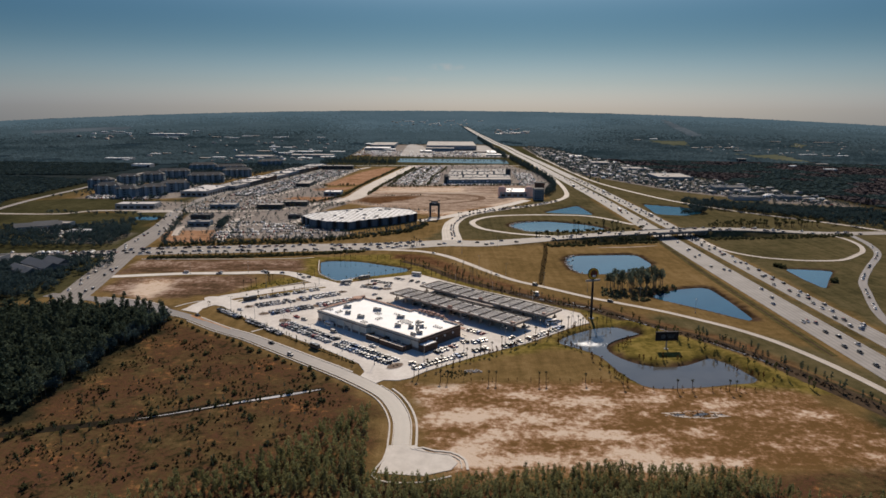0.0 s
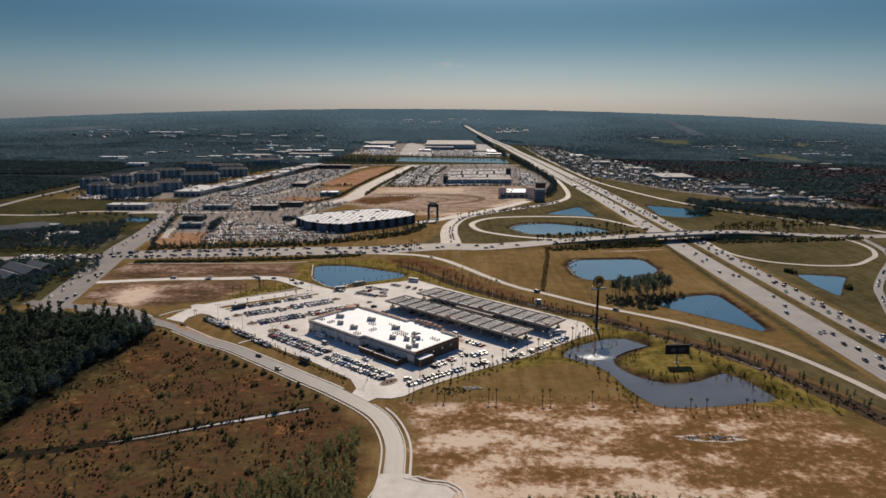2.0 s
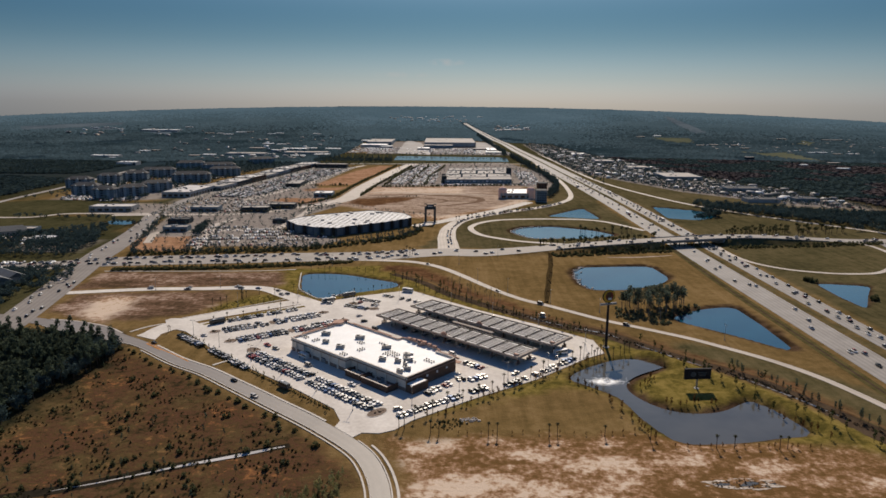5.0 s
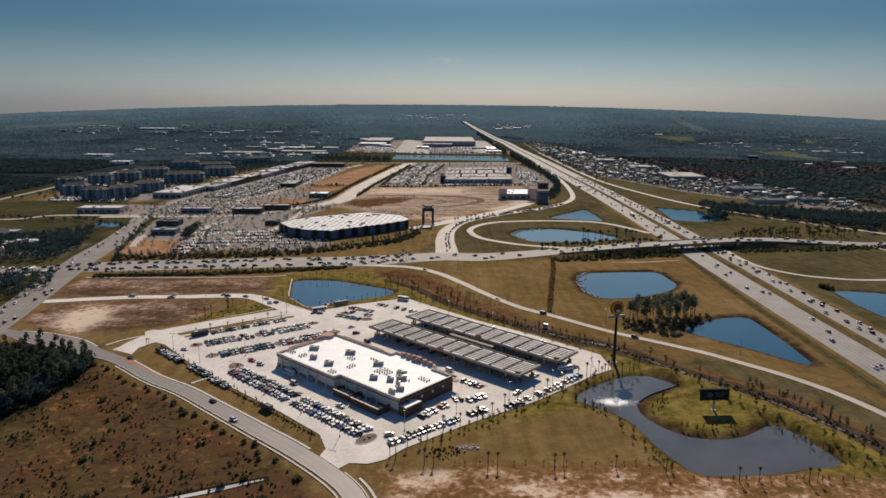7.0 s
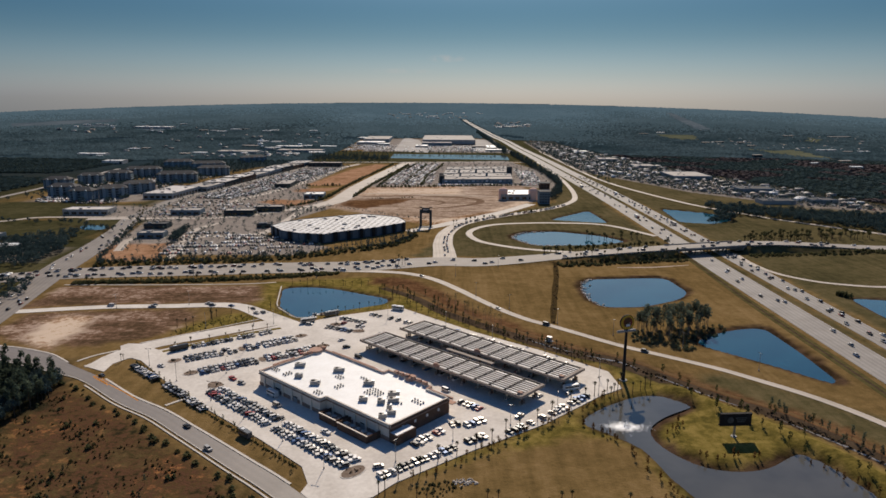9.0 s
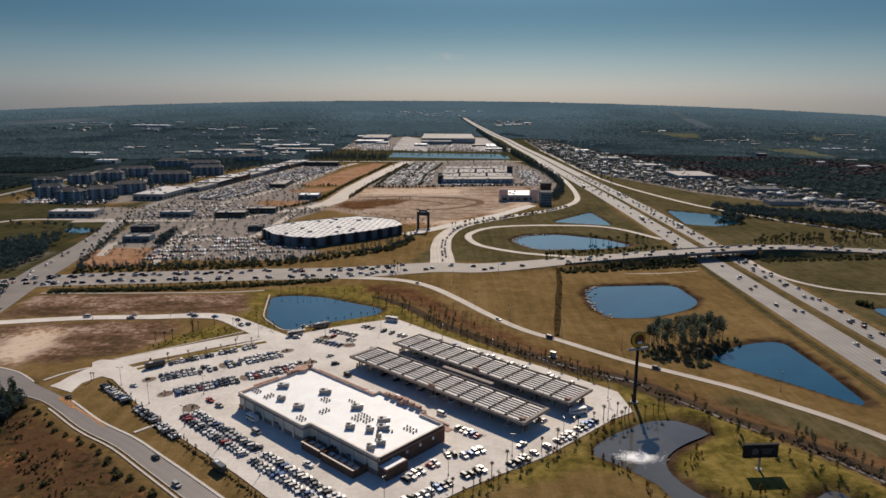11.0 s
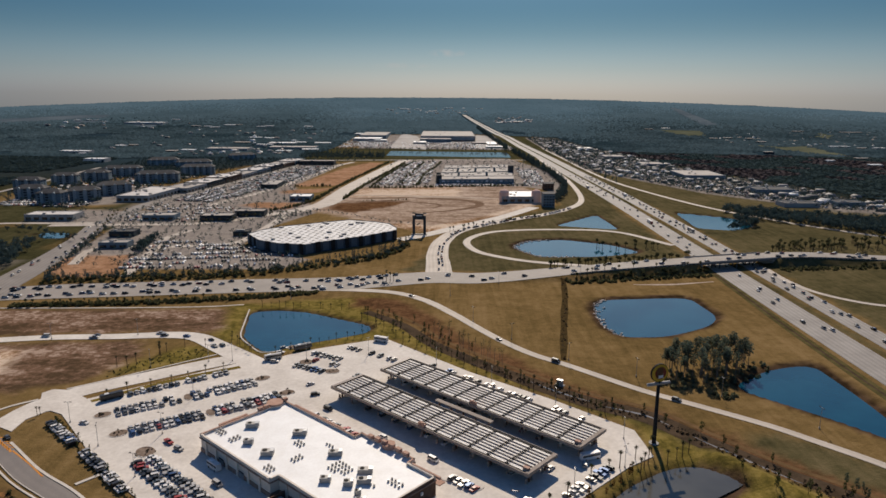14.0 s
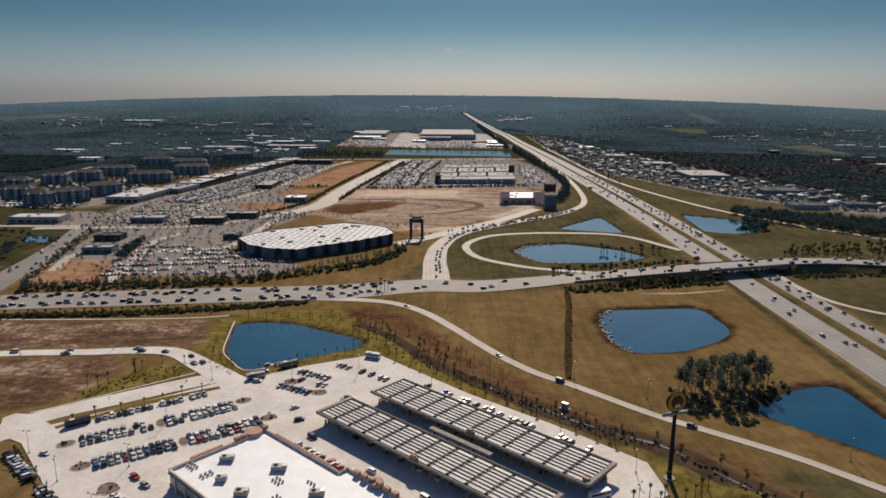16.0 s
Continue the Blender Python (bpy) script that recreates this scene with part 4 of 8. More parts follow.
    for i in range(12):
        z, a = h * (0.4 + 0.55 * i / 12), i * 2.4
        w = 1.9 * (1.1 - i / 14)
        g.tube([(0.15, 0.1, z), (math.cos(a) * w, math.sin(a) * w, z + 1.4)], [0.05, 0.015], 4, False)
    return g, leaf_cloud([(0, 0, h * 0.8)], [2.2], 40, 0.5, seed, 1.5)


GROVE_PINE = surface("open_pine_foliage", (0.064, 0.086, 0.070), (0.145, 0.168, 0.120), 0.08, 0.8, 0.9, each=0.5, leaf=0.5)
GROVE_SCRUB = surface("grove_scrub", (0.070, 0.082, 0.052), (0.165, 0.165, 0.098), 0.1, 1.0, 0.9, island=0.7, leaf=0.4)
TREE_MATS = {"pine": (TRUNK, PINE), "tall_pine": (BARE, GROVE_PINE), "young_pine": (TRUNK, YOUNG_PINE), "oak": (TRUNK, WOODS), "palm": (TRUNK, PALM), "young": (TRUNK, RUSSET), "sabal": (TRUNK, SHRUB), "green": (TRUNK, YOUNG), "bare": (BARE, YOUNG)}
TREE_TAGS = {"pine": ("tall dark green pine tree", "pine_tree"), "tall_pine": ("tall pine with a long bare trunk", "pine_tree"), "young_pine": ("young olive-green pine tree", "pine_tree"), "oak": ("broad dark green tree", "broadleaf_tree"), "palm": ("young palm tree with a bare brown trunk", "palm_tree"),
             "young": ("small russet sapling on grass", "sapling"), "sabal": ("short palm with a dense round dark crown", "palm_tree"), "green": ("small green sapling on grass", "sapling"), "bare": ("tall thin nearly bare tree", "bare_tree")}
tree_masters = {}


def plant(kind, x, y, size=1.0, group="", variant=None):
    """Put up one tree; the first of each shape is built, the rest share its meshes."""
    v = int(rng.randint(4)) if variant is None else variant
    m = pose(x, y, h1(x, y) - 0.05, 0, 0, float(rng.rand() * 360)) @ Matrix.Diagonal((size, size, size, 1))
    key = (kind, v)
    if key not in tree_masters:
        g, (cv, cf) = tree_shape({"green": "young", "young_pine": "pine"}.get(kind, kind), 11 + v * 7)
        label, name = TREE_TAGS[kind]
        ob = thing(name, label, "palm" if kind in ("palm", "sabal") else "tree", group)
        part("trunk", g, TREE_MATS[kind][0], ob)
        part("crown", fast_mesh("crown", cv, cf, TREE_MATS[kind][1]), None, ob)
        ob.matrix_basis = m
        tree_masters[key] = ob
        return ob
    src = tree_masters[key]
    ob = copy_thing(src, m @ Matrix.Diagonal((1 / src.scale[0], 1 / src.scale[1], 1 / src.scale[2], 1)))
    if group:
        ob["group"] = group
    return ob


def scatter(poly, spacing, seed, margin=0.0):
    """Jittered places inside a polygon."""
    p = np.array(poly)
    r = np.random.RandomState(seed)
    X, Y = np.meshgrid(np.arange(p[:, 0].min(), p[:, 0].max(), spacing), np.arange(p[:, 1].min(), p[:, 1].max(), spacing))
    X, Y = X.ravel(), Y.ravel()
    X = X + (r.rand(len(X)) - 0.5) * spacing * 1.1
    Y = Y + (r.rand(len(Y)) - 0.5) * spacing * 1.1
    ok = signed(poly, X, Y) > margin
    return np.stack([X[ok], Y[ok]], 1)


CANOPY = leaf_cloud([(0, 0, 0.3), (0.5, 0.2, 0.1), (-0.4, 0.3, 0.2), (0.1, -0.5, 0.15)], [0.7, 0.55, 0.55, 0.5], 18, 0.95, 4, 0.9)
BUSH = leaf_cloud([(0, 0, 0.35), (0.35, 0.2, 0.2), (-0.3, 0.25, 0.25)], [0.75, 0.55, 0.55], 30, 0.75, 3, 0.9)


def clumps(name, places, size, mat, label, category, low=0.2, tall=1.0, seed=3, spread=0.5):
    """Stuff: rounded uneven clumps of foliage on the land."""
    r = np.random.RandomState(seed)
    s = size * (1 - spread / 2 + spread * r.rand(len(places)))
    z = height(places[:, 0], places[:, 1]) + low * s
    v, f = strew(CANOPY if size > 3 else BUSH, np.column_stack([places, z]), s * (1.0 if size > 3 else 1.25), tall * (0.8 + 0.5 * r.rand(len(places))), 0.0, seed)
    ob = new(name, fast_mesh(name, v, f, mat))
    return tagged(ob, label, category, "", "stuff")


# Brown water, lightened so that glints are part of its colour.
DITCH_WATER = water_material("brown_ditch_water", (0.15, 0.135, 0.12), (0.24, 0.22, 0.20))
PALE_WATER = water_material("pale_shallow_water", (0.42, 0.385, 0.35), (0.58, 0.54, 0.50))
GRASS = surface("mown_grass", (0.10, 0.075, 0.018), (0.20, 0.14, 0.035), 0.12, 1.2, 0.95)

# ---------------------------------------------------------------- kerbs and verge details
def beside(pts, off, step=6.0):
    """A line at a distance from another; the distance may change along it."""
    c = smooth_line(pts, step)
    d = np.gradient(c, axis=0)
    d /= np.linalg.norm(d, axis=1)[:, None]
    if not np.isscalar(off):
        off = np.interp(np.linspace(0, 1, len(c)), np.linspace(0, 1, len(off)), off)[:, None]
    return [tuple(q) for q in (c + np.stack([-d[:, 1], d[:, 0]], 1) * off)]


def kerb(line, width):
    road("pavement_kerb", line, width, KERB, "pale concrete kerb and footway", 0.34, 5, None, 0.3, "kerb")


kr = [q for q in beside(LOCAL, [-h - 0.3 for h in LOCAL_HALF]) if q[0] > -275]
kerb(kr, 0.35)
kl = beside(LOCAL, [h + 0.5 for h in LOCAL_HALF])
kerb([q for q in kl if -275 < q[0] < -206], 1.0)
kerb([(q[0] + 0.25, q[1] + 0.27) for q in kl if -178 < q[0] < -46], 1.15)
kerb([q for q in kl if q[1] < 352] + [(-11.5, 279), (-4, 276), (3, 274.8), (8, 270), (8.5, 263)], 0.6)
walk_l = [q for q in beside(LOCAL, [-h - 2.2 for h in LOCAL_HALF]) if q[0] > -186]
kerb(walk_l + [(-25.5, 270), (-29, 257), (-22, 252), (-8, 252), (4, 257)], 0.8)
kerb([q for q in beside(LOCAL, [h + 3.0 for h in LOCAL_HALF]) if q[1] < 349] + [(-8.5, 281), (-3, 278.2), (4, 277), (10, 271), (11, 262)], 1.1)
road("pavement_kerb", [(-181, 528), (-166.5, 539), (-151.6, 550.8), (-135.8, 563.6), (-119, 577)], 1.0, KERB, "pale concrete kerb", 0.34, 5, None, 0.25, "kerb")
road("pavement_footpath", [(-130, 440), (-124, 447)], 1.6, KERB, "pale concrete footpath", 0.3, 3, None, 0.2, "footpath")
road("pavement_footpath", [(-204.5, 497.5), (-198, 507.5), (-188.5, 515.5)], 1.5, KERB, "pale concrete footpath", 0.3, 3, None, 0.2, "footpath")
road("verge_strip", [(-161, 513.5), (-141, 531), (-123.6, 544), (-99.7, 558.2)], [3, 4, 4.5, 3.5], GRASS, "grass strip between drive and car park", 0.36, 4, None, 0.2, "verge")
road("pavement_footpath", [(-302, 663), (-230, 665), (-160, 669), (-131, 675)], 1.5, KERB, "pale concrete footpath beside a field", 0.2, 6, None, 0.2, "footpath")
road("pond_edging", [(-124, 664), (-119.5, 636), (-114.5, 610), (-106, 596), (-94, 581.5), (-84, 584)], 0.8, KERB, "pale concrete edging of a pond", 0.1, 4, None, 0.8, "edging")
DITCH = [(-40, 660), (-13, 632), (9, 596), (37, 565), (66, 536), (89, 516), (113, 501), (130, 479), (150, 453), (178, 424), (205, 372), (226, 320), (240, 250)]
SEDGE = surface("verge_sedge", (0.055, 0.048, 0.020), (0.125, 0.100, 0.042), 0.12, 1.2, 0.95)
road("ditch_bed", [(251, 775), (248, 700), (245.5, 640), (244.5, 580), (244, 500), (243, 400)], 1.6, MUD, "narrow muddy roadside ditch", 0.09, 8, None, 0, "ditch")
road("ditch_bed", DITCH, [7, 8, 9, 10, 12, 13, 13, 14, 14, 14, 13, 12, 12], MUD, "muddy drainage ditch", 0.06, 6, None, 0, "ditch")
road("ditch_bank", beside(DITCH, 9.5), 2.6, surface("dry_sedge", (0.10, 0.062, 0.03), (0.18, 0.11, 0.055), 0.15, 1.5, 0.95), "dry brown ditch bank", 0.05, 6, None, 0, "ditch")
road("ditch_bed", [(251, 775), (248, 700), (245.5, 640), (244.5, 580), (244, 500), (243, 400)], 7.5, SEDGE, "grassy roadside ditch", 0.05, 8, None, 0, "ditch")
for seg in ([(62, 541), (75, 528), (89, 517)], [(95, 512), (113, 502), (122, 491)], [(128, 482), (146, 458), (160, 442)], [(172, 430), (190, 402), (205, 374)]):
    road("water_ditch", seg, [0.3, 1.7, 0.3], DITCH_WATER, "pale ditch water", 0.1, 4, None, 0, "ditch")
# Near-black bed colour includes the shadow lying along the ditch.
road("ditch_bed", [(-230, 282), (-205, 291), (-148, 309), (-111, 326), (-64, 346)], [5, 6, 6, 6, 4], surface("peat", (0.016, 0.014, 0.010), (0.036, 0.029, 0.020), 0.2, 2.0, 1.0), "dark ditch, its shadow put into the bed colour", 0.06, 5, None, 0, "ditch")
road("water_ditch", [(-150, 308), (-135, 314), (-120, 321), (-105, 328), (-88, 335), (-66, 345)], [0.2, 0.7, 0.9, 2.0, 2.8, 1.0], PALE_WATER, "pale ditch water", 0.12, 4, None, 0, "ditch")
road("ditch_bed", [(115, 748), (108, 700), (97, 640), (85, 572)], [3.5, 5.0, 4.2, 5.5, 4.0, 5.2, 3.0], surface("ditch_sedge", (0.035, 0.026, 0.012), (0.080, 0.052, 0.022), 0.2, 1.5, 0.95), "overgrown dark ditch", 0.05, 6, None, 0, "ditch")
for pool in ([(114, 315.6), (119, 317.2), (123, 316.6), (120, 315)], [(124.5, 314.4), (128, 317.6), (131.5, 319), (135, 317.4), (131, 315.4)], [(136.5, 316), (139, 317.6), (142, 317), (139, 315.2)]):
    c = curve(pool, 1.0)
    g = Geo()
    g.add([(x, y, 0.12) for x, y in c], [tuple(range(len(c)))])
    setting("water", g, MURKY, "shallow puddle on bare sand", "puddle")
WHITE_SAND = surface("white_sand", (0.34, 0.26, 0.19), (0.62, 0.54, 0.46), 0.5, 2.5)
pr = np.random.RandomState(31)
for k in range(34):
    a = 6.283 * k / 34
    q = 0.85 + 0.5 * pr.rand()
    px, py = 127 + 12 * q * math.cos(a), 316.6 + 3.2 * q * math.sin(a)
    s = 0.5 + 1.4 * pr.rand() ** 2
    g = Geo()
    ring = [(px + math.cos(w) * s * (0.6 + 0.8 * pr.rand()) * 1.6, py + math.sin(w) * s * (0.5 + 0.5 * pr.rand()) * 0.6, 0.055 + 0.002 * k) for w in np.arange(0, 6.28, 0.5)]
    g.add(ring, [tuple(range(len(ring)))])
    setting("sand_patch", g, WHITE_SAND, "pale sand rim of a puddle", "sand")

ROCK = surface("pale_rock", (0.34, 0.30, 0.26), (0.58, 0.52, 0.46), 0.5, 3.0, 0.85, island=0.5)


def riprap(poly, start, stop, seed):
    """Stones along part of a shore."""
    r = np.random.RandomState(seed)
    p = np.array(poly)
    n = len(p)
    k0, k1 = int(start * n), int(stop * n)
    c = np.array([p[i % n] for i in range(k0, k1)])
    c = np.repeat(c, 9, 0) + r.normal(size=(len(c) * 9, 2)) * np.array([1.8, 1.8])
    v, f = strew(ICO, np.column_stack([c, np.full(len(c), -1.05)]), 0.45 + 0.75 * r.rand(len(c)), 0.7, 0.6, seed)
    tagged(new("shore_stones", fast_mesh("shore_stones", v, f, ROCK)), "pale stones along a pond shore", "stones", "", "stuff")


riprap(PONDS["meadow"], 0.79, 1.1, 2)
riprap(PONDS["loop"], 0.75, 1.2, 3)

# ---------------------------------------------------------------- bridge over the motorway
CONC = surface("bridge_concrete", (0.30, 0.28, 0.255), (0.42, 0.40, 0.37), 0.1, 1.5, 0.9)
# Darker concrete: shade under the deck and on the wall is in its colour.
SHADE_CONC = surface("weathered_wall_concrete", (0.11, 0.106, 0.10), (0.19, 0.183, 0.172), 0.15, 1.5, 0.9)
bridge = thing("road_bridge", "concrete road bridge over a motorway", "bridge", kind="structure")
mid = [q for q in bl if 236 < q[0] < 322]
b0, b1 = mid[0], mid[-1]
ang = math.atan2(b1[1] - b0[1], b1[0] - b0[0])
bc = ((b0[0] + b1[0]) / 2, (b0[1] + b1[1]) / 2)
span = math.hypot(b1[0] - b0[0], b1[1] - b0[1])
bridge.matrix_basis = pose(bc[0], bc[1], 0, 0, 0, math.degrees(ang))
part("deck", Geo().box((0, 0, 6.2), (span, 22, 1.7)), SHADE_CONC, bridge)
for s in (-1, 1):
    part("parapet", Geo().box((0, s * 10.8, 7.6), (span, 0.4, 1.1)), CONC, bridge)
    part("abutment", Geo().box((s * (span / 2 - 3), 0, 3.0), (2.2, 22, 6)), CONC, bridge)
for u in (-17, 1, 19):
    for v in (-8, -2.7, 2.7, 8):
        part("pier", Geo().tube([(u, v, -0.2), (u, v, 5.4)], [0.55, 0.55], 8), SHADE_CONC, bridge)
    part("pier_cap", Geo().box((u, 0, 5.2), (1.3, 20, 0.9)), SHADE_CONC, bridge)

# retaining walls of the embankment beside the bridge
for x0, x1 in ((120, 243), (320, 440)):
    edge_line = [q for q in beside(BOULEVARD, -12.0, 4.0) if x0 < q[0] < x1]
    g = Geo()
    for p, q in zip(edge_line, edge_line[1:]):
        za, zb = float(rise(np.array(p[0]))) + 0.9, float(rise(np.array(q[0]))) + 0.9
        g.add([(p[0], p[1], -0.5), (q[0], q[1], -0.5), (q[0], q[1], zb), (p[0], p[1], za), (p[0], p[1] + 0.5, -0.5), (q[0], q[1] + 0.5, -0.5), (q[0], q[1] + 0.5, zb), (p[0], p[1] + 0.5, za)],
              [(0, 1, 2, 3), (7, 6, 5, 4), (3, 2, 6, 7)])
    w = setting("wall_embankment", g, SHADE_CONC, "dark concrete retaining wall of an embankment", "wall")
    for k, p in enumerate(edge_line[::1]):
        part("wall_rib", Geo().box((p[0], p[1] - 0.2, float(rise(np.array(p[0]))) / 2), (0.6, 0.5, float(rise(np.array(p[0]))) + 1.0)), CONC, w)

# ---------------------------------------------------------------- the shop
shop = thing("shop_building", "large tan shop with a white flat roof and terracotta trim", "shop", at=pose(SHOP[0], SHOP[1], 0.3, 0, 0, -42))
FOOT = [(-49, -24), (3, -24), (3, -20), (48, -20), (48, 20), (33, 20), (33, 24), (1, 24), (1, 20), (-49, 20)]
ROOF_Z = 7.0


def inset(poly, d):
    """The polygon drawn in by d (counter-clockwise corners)."""
    out = []
    n = len(poly)
    for i in range(n):
        p, q, r = (Vector(poly[k % n]) for k in (i - 1, i, i + 1))
        e, f = (q - p).normalized(), (r - q).normalized()
        a, b = Vector((-e.y, e.x)), Vector((-f.y, f.x))
        out.append(tuple(q + (a + b) * (d / max(0.3, 1 + a.dot(b)))))
    return out


part("wall", Geo().prism(inset(FOOT, 0.3), 0, ROOF_Z - 0.15), STUCCO, shop, "tan stucco walls")
part("roof", Geo().prism(inset(FOOT, 0.7), ROOF_Z - 0.1, ROOF_Z + 0.1), ROOF_WHITE, shop, "white roof membrane")
BAND = surface("brown_stone_band", (0.24, 0.155, 0.115), (0.34, 0.235, 0.18), 0.3, 3.0, 0.85)
for i, (p, q) in enumerate(zip(FOOT, FOOT[1:] + FOOT[:1])):
    dx, dy = q[0] - p[0], q[1] - p[1]
    ln, a = math.hypot(dx, dy), math.atan2(dy, dx)
    c = ((p[0] + q[0]) / 2, (p[1] + q[1]) / 2)
    off = (-math.sin(a) * 0.35, math.cos(a) * 0.35)
    east = i in (3,)
    part("parapet", Geo().box((c[0] + off[0], c[1] + off[1], ROOF_Z + 0.2), (ln - 0.02, 0.55, 1.6), a), BRICK if east else STUCCO, shop)
    part("coping", Geo().box((c[0] + off[0], c[1] + off[1], ROOF_Z + 1.1), (ln + 0.1, 0.75, 0.22), a), TERRACOTTA if i > 4 else STUCCO, shop)
    part("band", Geo().box((c[0] - off[0] * 0.1, c[1] - off[1] * 0.1, ROOF_Z - 0.55), (ln + 0.3, 0.5, 0.5), a), BAND, shop, "brown band below the parapet")
    # Except for the east brick, this brown strip paints shade along the foot.
    part("base_course", Geo().box((c[0] + off[0] * 0.6, c[1] + off[1] * 0.6, 0.9 if not east else 3.2), (ln, 0.5, 1.8 if not east else 6.4), a), BRICK if east else BAND, shop, "brown strip for shade at the wall foot, brick facing on the east")
for u in (-44, -36, -28, -20, -12, -4):
    part("pilaster", Geo().box((u, -24.1, 3.2), (1.2, 0.5, 6.4)), STUCCO, shop)
for u in (8, 16, 24, 32, 40):
    part("pilaster", Geo().box((u, -20.1, 3.2), (1.2, 0.5, 6.4)), STUCCO, shop)
for u in (-32, -17, 30):
    y = -24.15 if u < 3 else -20.15
    door = part("door", Geo().box((u, y, 1.4), (3.2, 0.2, 2.8)), METAL_GREY, shop, "grey roller shutter door")
    part("frame", Geo().box((u, y - 0.05, 2.95), (3.6, 0.25, 0.25)), METAL_DARK, door)
for v in (-12, -4, 4, 12):
    part("wall_lamp", Geo().box((48.3, v, 4.6), (0.5, 1.0, 1.2)), WHITE, shop)
# corner entrance and front entrance in terracotta
part("entrance_tower", Geo().tube([(-50.5, 15, 0), (-50.5, 15, 8.0)], [3.6, 3.6], 20), STUCCO, shop)
part("entrance_crown", Geo().tube([(-50.5, 15, 8.0), (-50.5, 15, 8.9)], [3.8, 3.8], 20), TERRACOTTA, shop, "curved terracotta parapet")
for k, v in enumerate((6.5, 9.5, 20)):
    part("crenel", Geo().box((-49.6, v, 8.7), (1.6, 2.4, 1.4)), TERRACOTTA, shop)
for k in range(6):
    u = 7.5 + k * 4.2
    up = 1.0 - abs(k - 2.5) * 0.28
    part("crenel", Geo().box((u, 23.4, 8.6 + up / 2), (2.6, 1.6, 1.2 + up)), TERRACOTTA, shop)
part("entrance_drum", Geo().tube([(17.5, 24.2, 0), (17.5, 24.2, 9.0)], [2.8, 2.8], 20), TERRACOTTA, shop, "rounded terracotta entrance")
for u0, u1, v in ((-42, -6, 21.6), (35, 50, 21.6)):
    part("awning", Geo().box(((u0 + u1) / 2, v, 5.0), (u1 - u0, 3.4, 0.4)), TERRACOTTA, shop, "terracotta awning")
    part("awning_ridge", Geo().box(((u0 + u1) / 2, 20.4, 7.9), (u1 - u0, 0.9, 1.0)), TERRACOTTA, shop)
part("side_awning", Geo().box((-50.4, -7, 7.8), (1.2, 14, 0.9)), TERRACOTTA, shop, "terracotta side parapet")
# annexe and walled yards
part("annexe_wall", Geo().box((50.4, -14.2, 2.2), (5.2, 12, 4.4)), BRICK, shop, "brown brick annexe")
part("annexe_roof", Geo().box((50.2, -14.2, 4.5), (4.4, 11, 0.3)), ROOF_WHITE, shop)
for u0, u1, v0 in ((7, 19, -27.5), (21, 41.5, -28)):
    yard = part("yard_wall", Geo().box(((u0 + u1) / 2, v0, 1.7), (u1 - u0, 0.5, 3.4)), BRICK, shop, "brown brick yard wall")
    for u in (u0, u1):
        part("side_wall", Geo().box((u, (v0 - 20) / 2, 1.7), (0.5, -20 - v0, 3.4)), BRICK, yard)
    part("yard_coping", Geo().box(((u0 + u1) / 2, v0, 3.5), (u1 - u0 + 0.6, 0.8, 0.2)), STUCCO, yard)
    for k in range(int((u1 - u0) / 4)):
        part("yard_unit", Geo().box((u0 + 2.5 + k * 4, v0 + 3.6, 1.4), (2.6, 2.4, 2.6)), UNIT_GREY if k % 2 else METAL_GREY, yard)
# machines on the roof
UNITS = [(-39.5, -4.2, 5.5, 2.6), (-28, -13.5, 4.0, 2.2), (-14.5, -13.2, 5.0, 3.2), (-18.5, 5.8, 5.8, 3.0), (6.1, 5.2, 5.6, 2.8), (18.4, -9.6, 4.2, 2.6),
         (26.7, -5.4, 3.6, 2.8), (25, 4.6, 5.8, 2.8), (29.9, -0.3, 5.4, 2.8), (38.6, -15.7, 3.6, 2.4), (39, -10.2, 4.0, 2.2), (34.1, -7.1, 2.4, 1.8)]
for u, v, a, b in UNITS:
    unit = part("rooftop_unit", Geo().box((u, v, ROOF_Z + 1.2), (a, b, 1.9), 0.75), UNIT_GREY, shop, "grey air-conditioning unit")
    co, si = math.cos(0.75), math.sin(0.75)
    part("hood", Geo().box((u + co * a * 0.38, v + si * a * 0.38, ROOF_Z + 2.3), (a * 0.3, b * 0.8, 0.4), 0.75), METAL_GREY, unit)
    part("fan", Geo().tube([(u - co * a * 0.2, v - si * a * 0.2, ROOF_Z + 2.1), (u - co * a * 0.2, v - si * a * 0.2, ROOF_Z + 2.35)], [b * 0.32, b * 0.32], 10), METAL_DARK, unit)
for cu, cv, nu, nv in ((-45, -16.1, 3, 2), (-35.6, -15.3, 2, 3), (-4.8, -18.9, 3, 2), (-12.1, 0.8, 3, 2), (-3, -7, 2, 3), (13.6, 0.1, 3, 4), (18.7, 0.7, 2, 3), (39, 7.3, 4, 2), (-1.5, 8.4, 3, 1), (33.7, 0.4, 2, 1)):
    for i in range(nu):
        for j in range(nv):
            u, v = cu + (i - (nu - 1) / 2) * 1.9, cv + (j - (nv - 1) / 2) * 1.9
            part("roof_vent", Geo().box((u, v, ROOF_Z + 0.6), (0.9, 0.9, 1.0), 0.75, 0.8), UNIT_GREY if (i + j) % 3 else METAL_GREY, shop)

# ---------------------------------------------------------------- fuel canopies
PLANK = Geo().box((0, 0, 0), (9.3, 2.2, 0.16)).box((0, 0, 0.1), (9.3, 0.5, 0.1)).mesh("roof_panel", PANEL_WHITE)
PUMP = Geo().box((0, 0, 0.95), (1.0, 0.6, 1.9), 0, 0.9).mesh("pump", FASCIA)


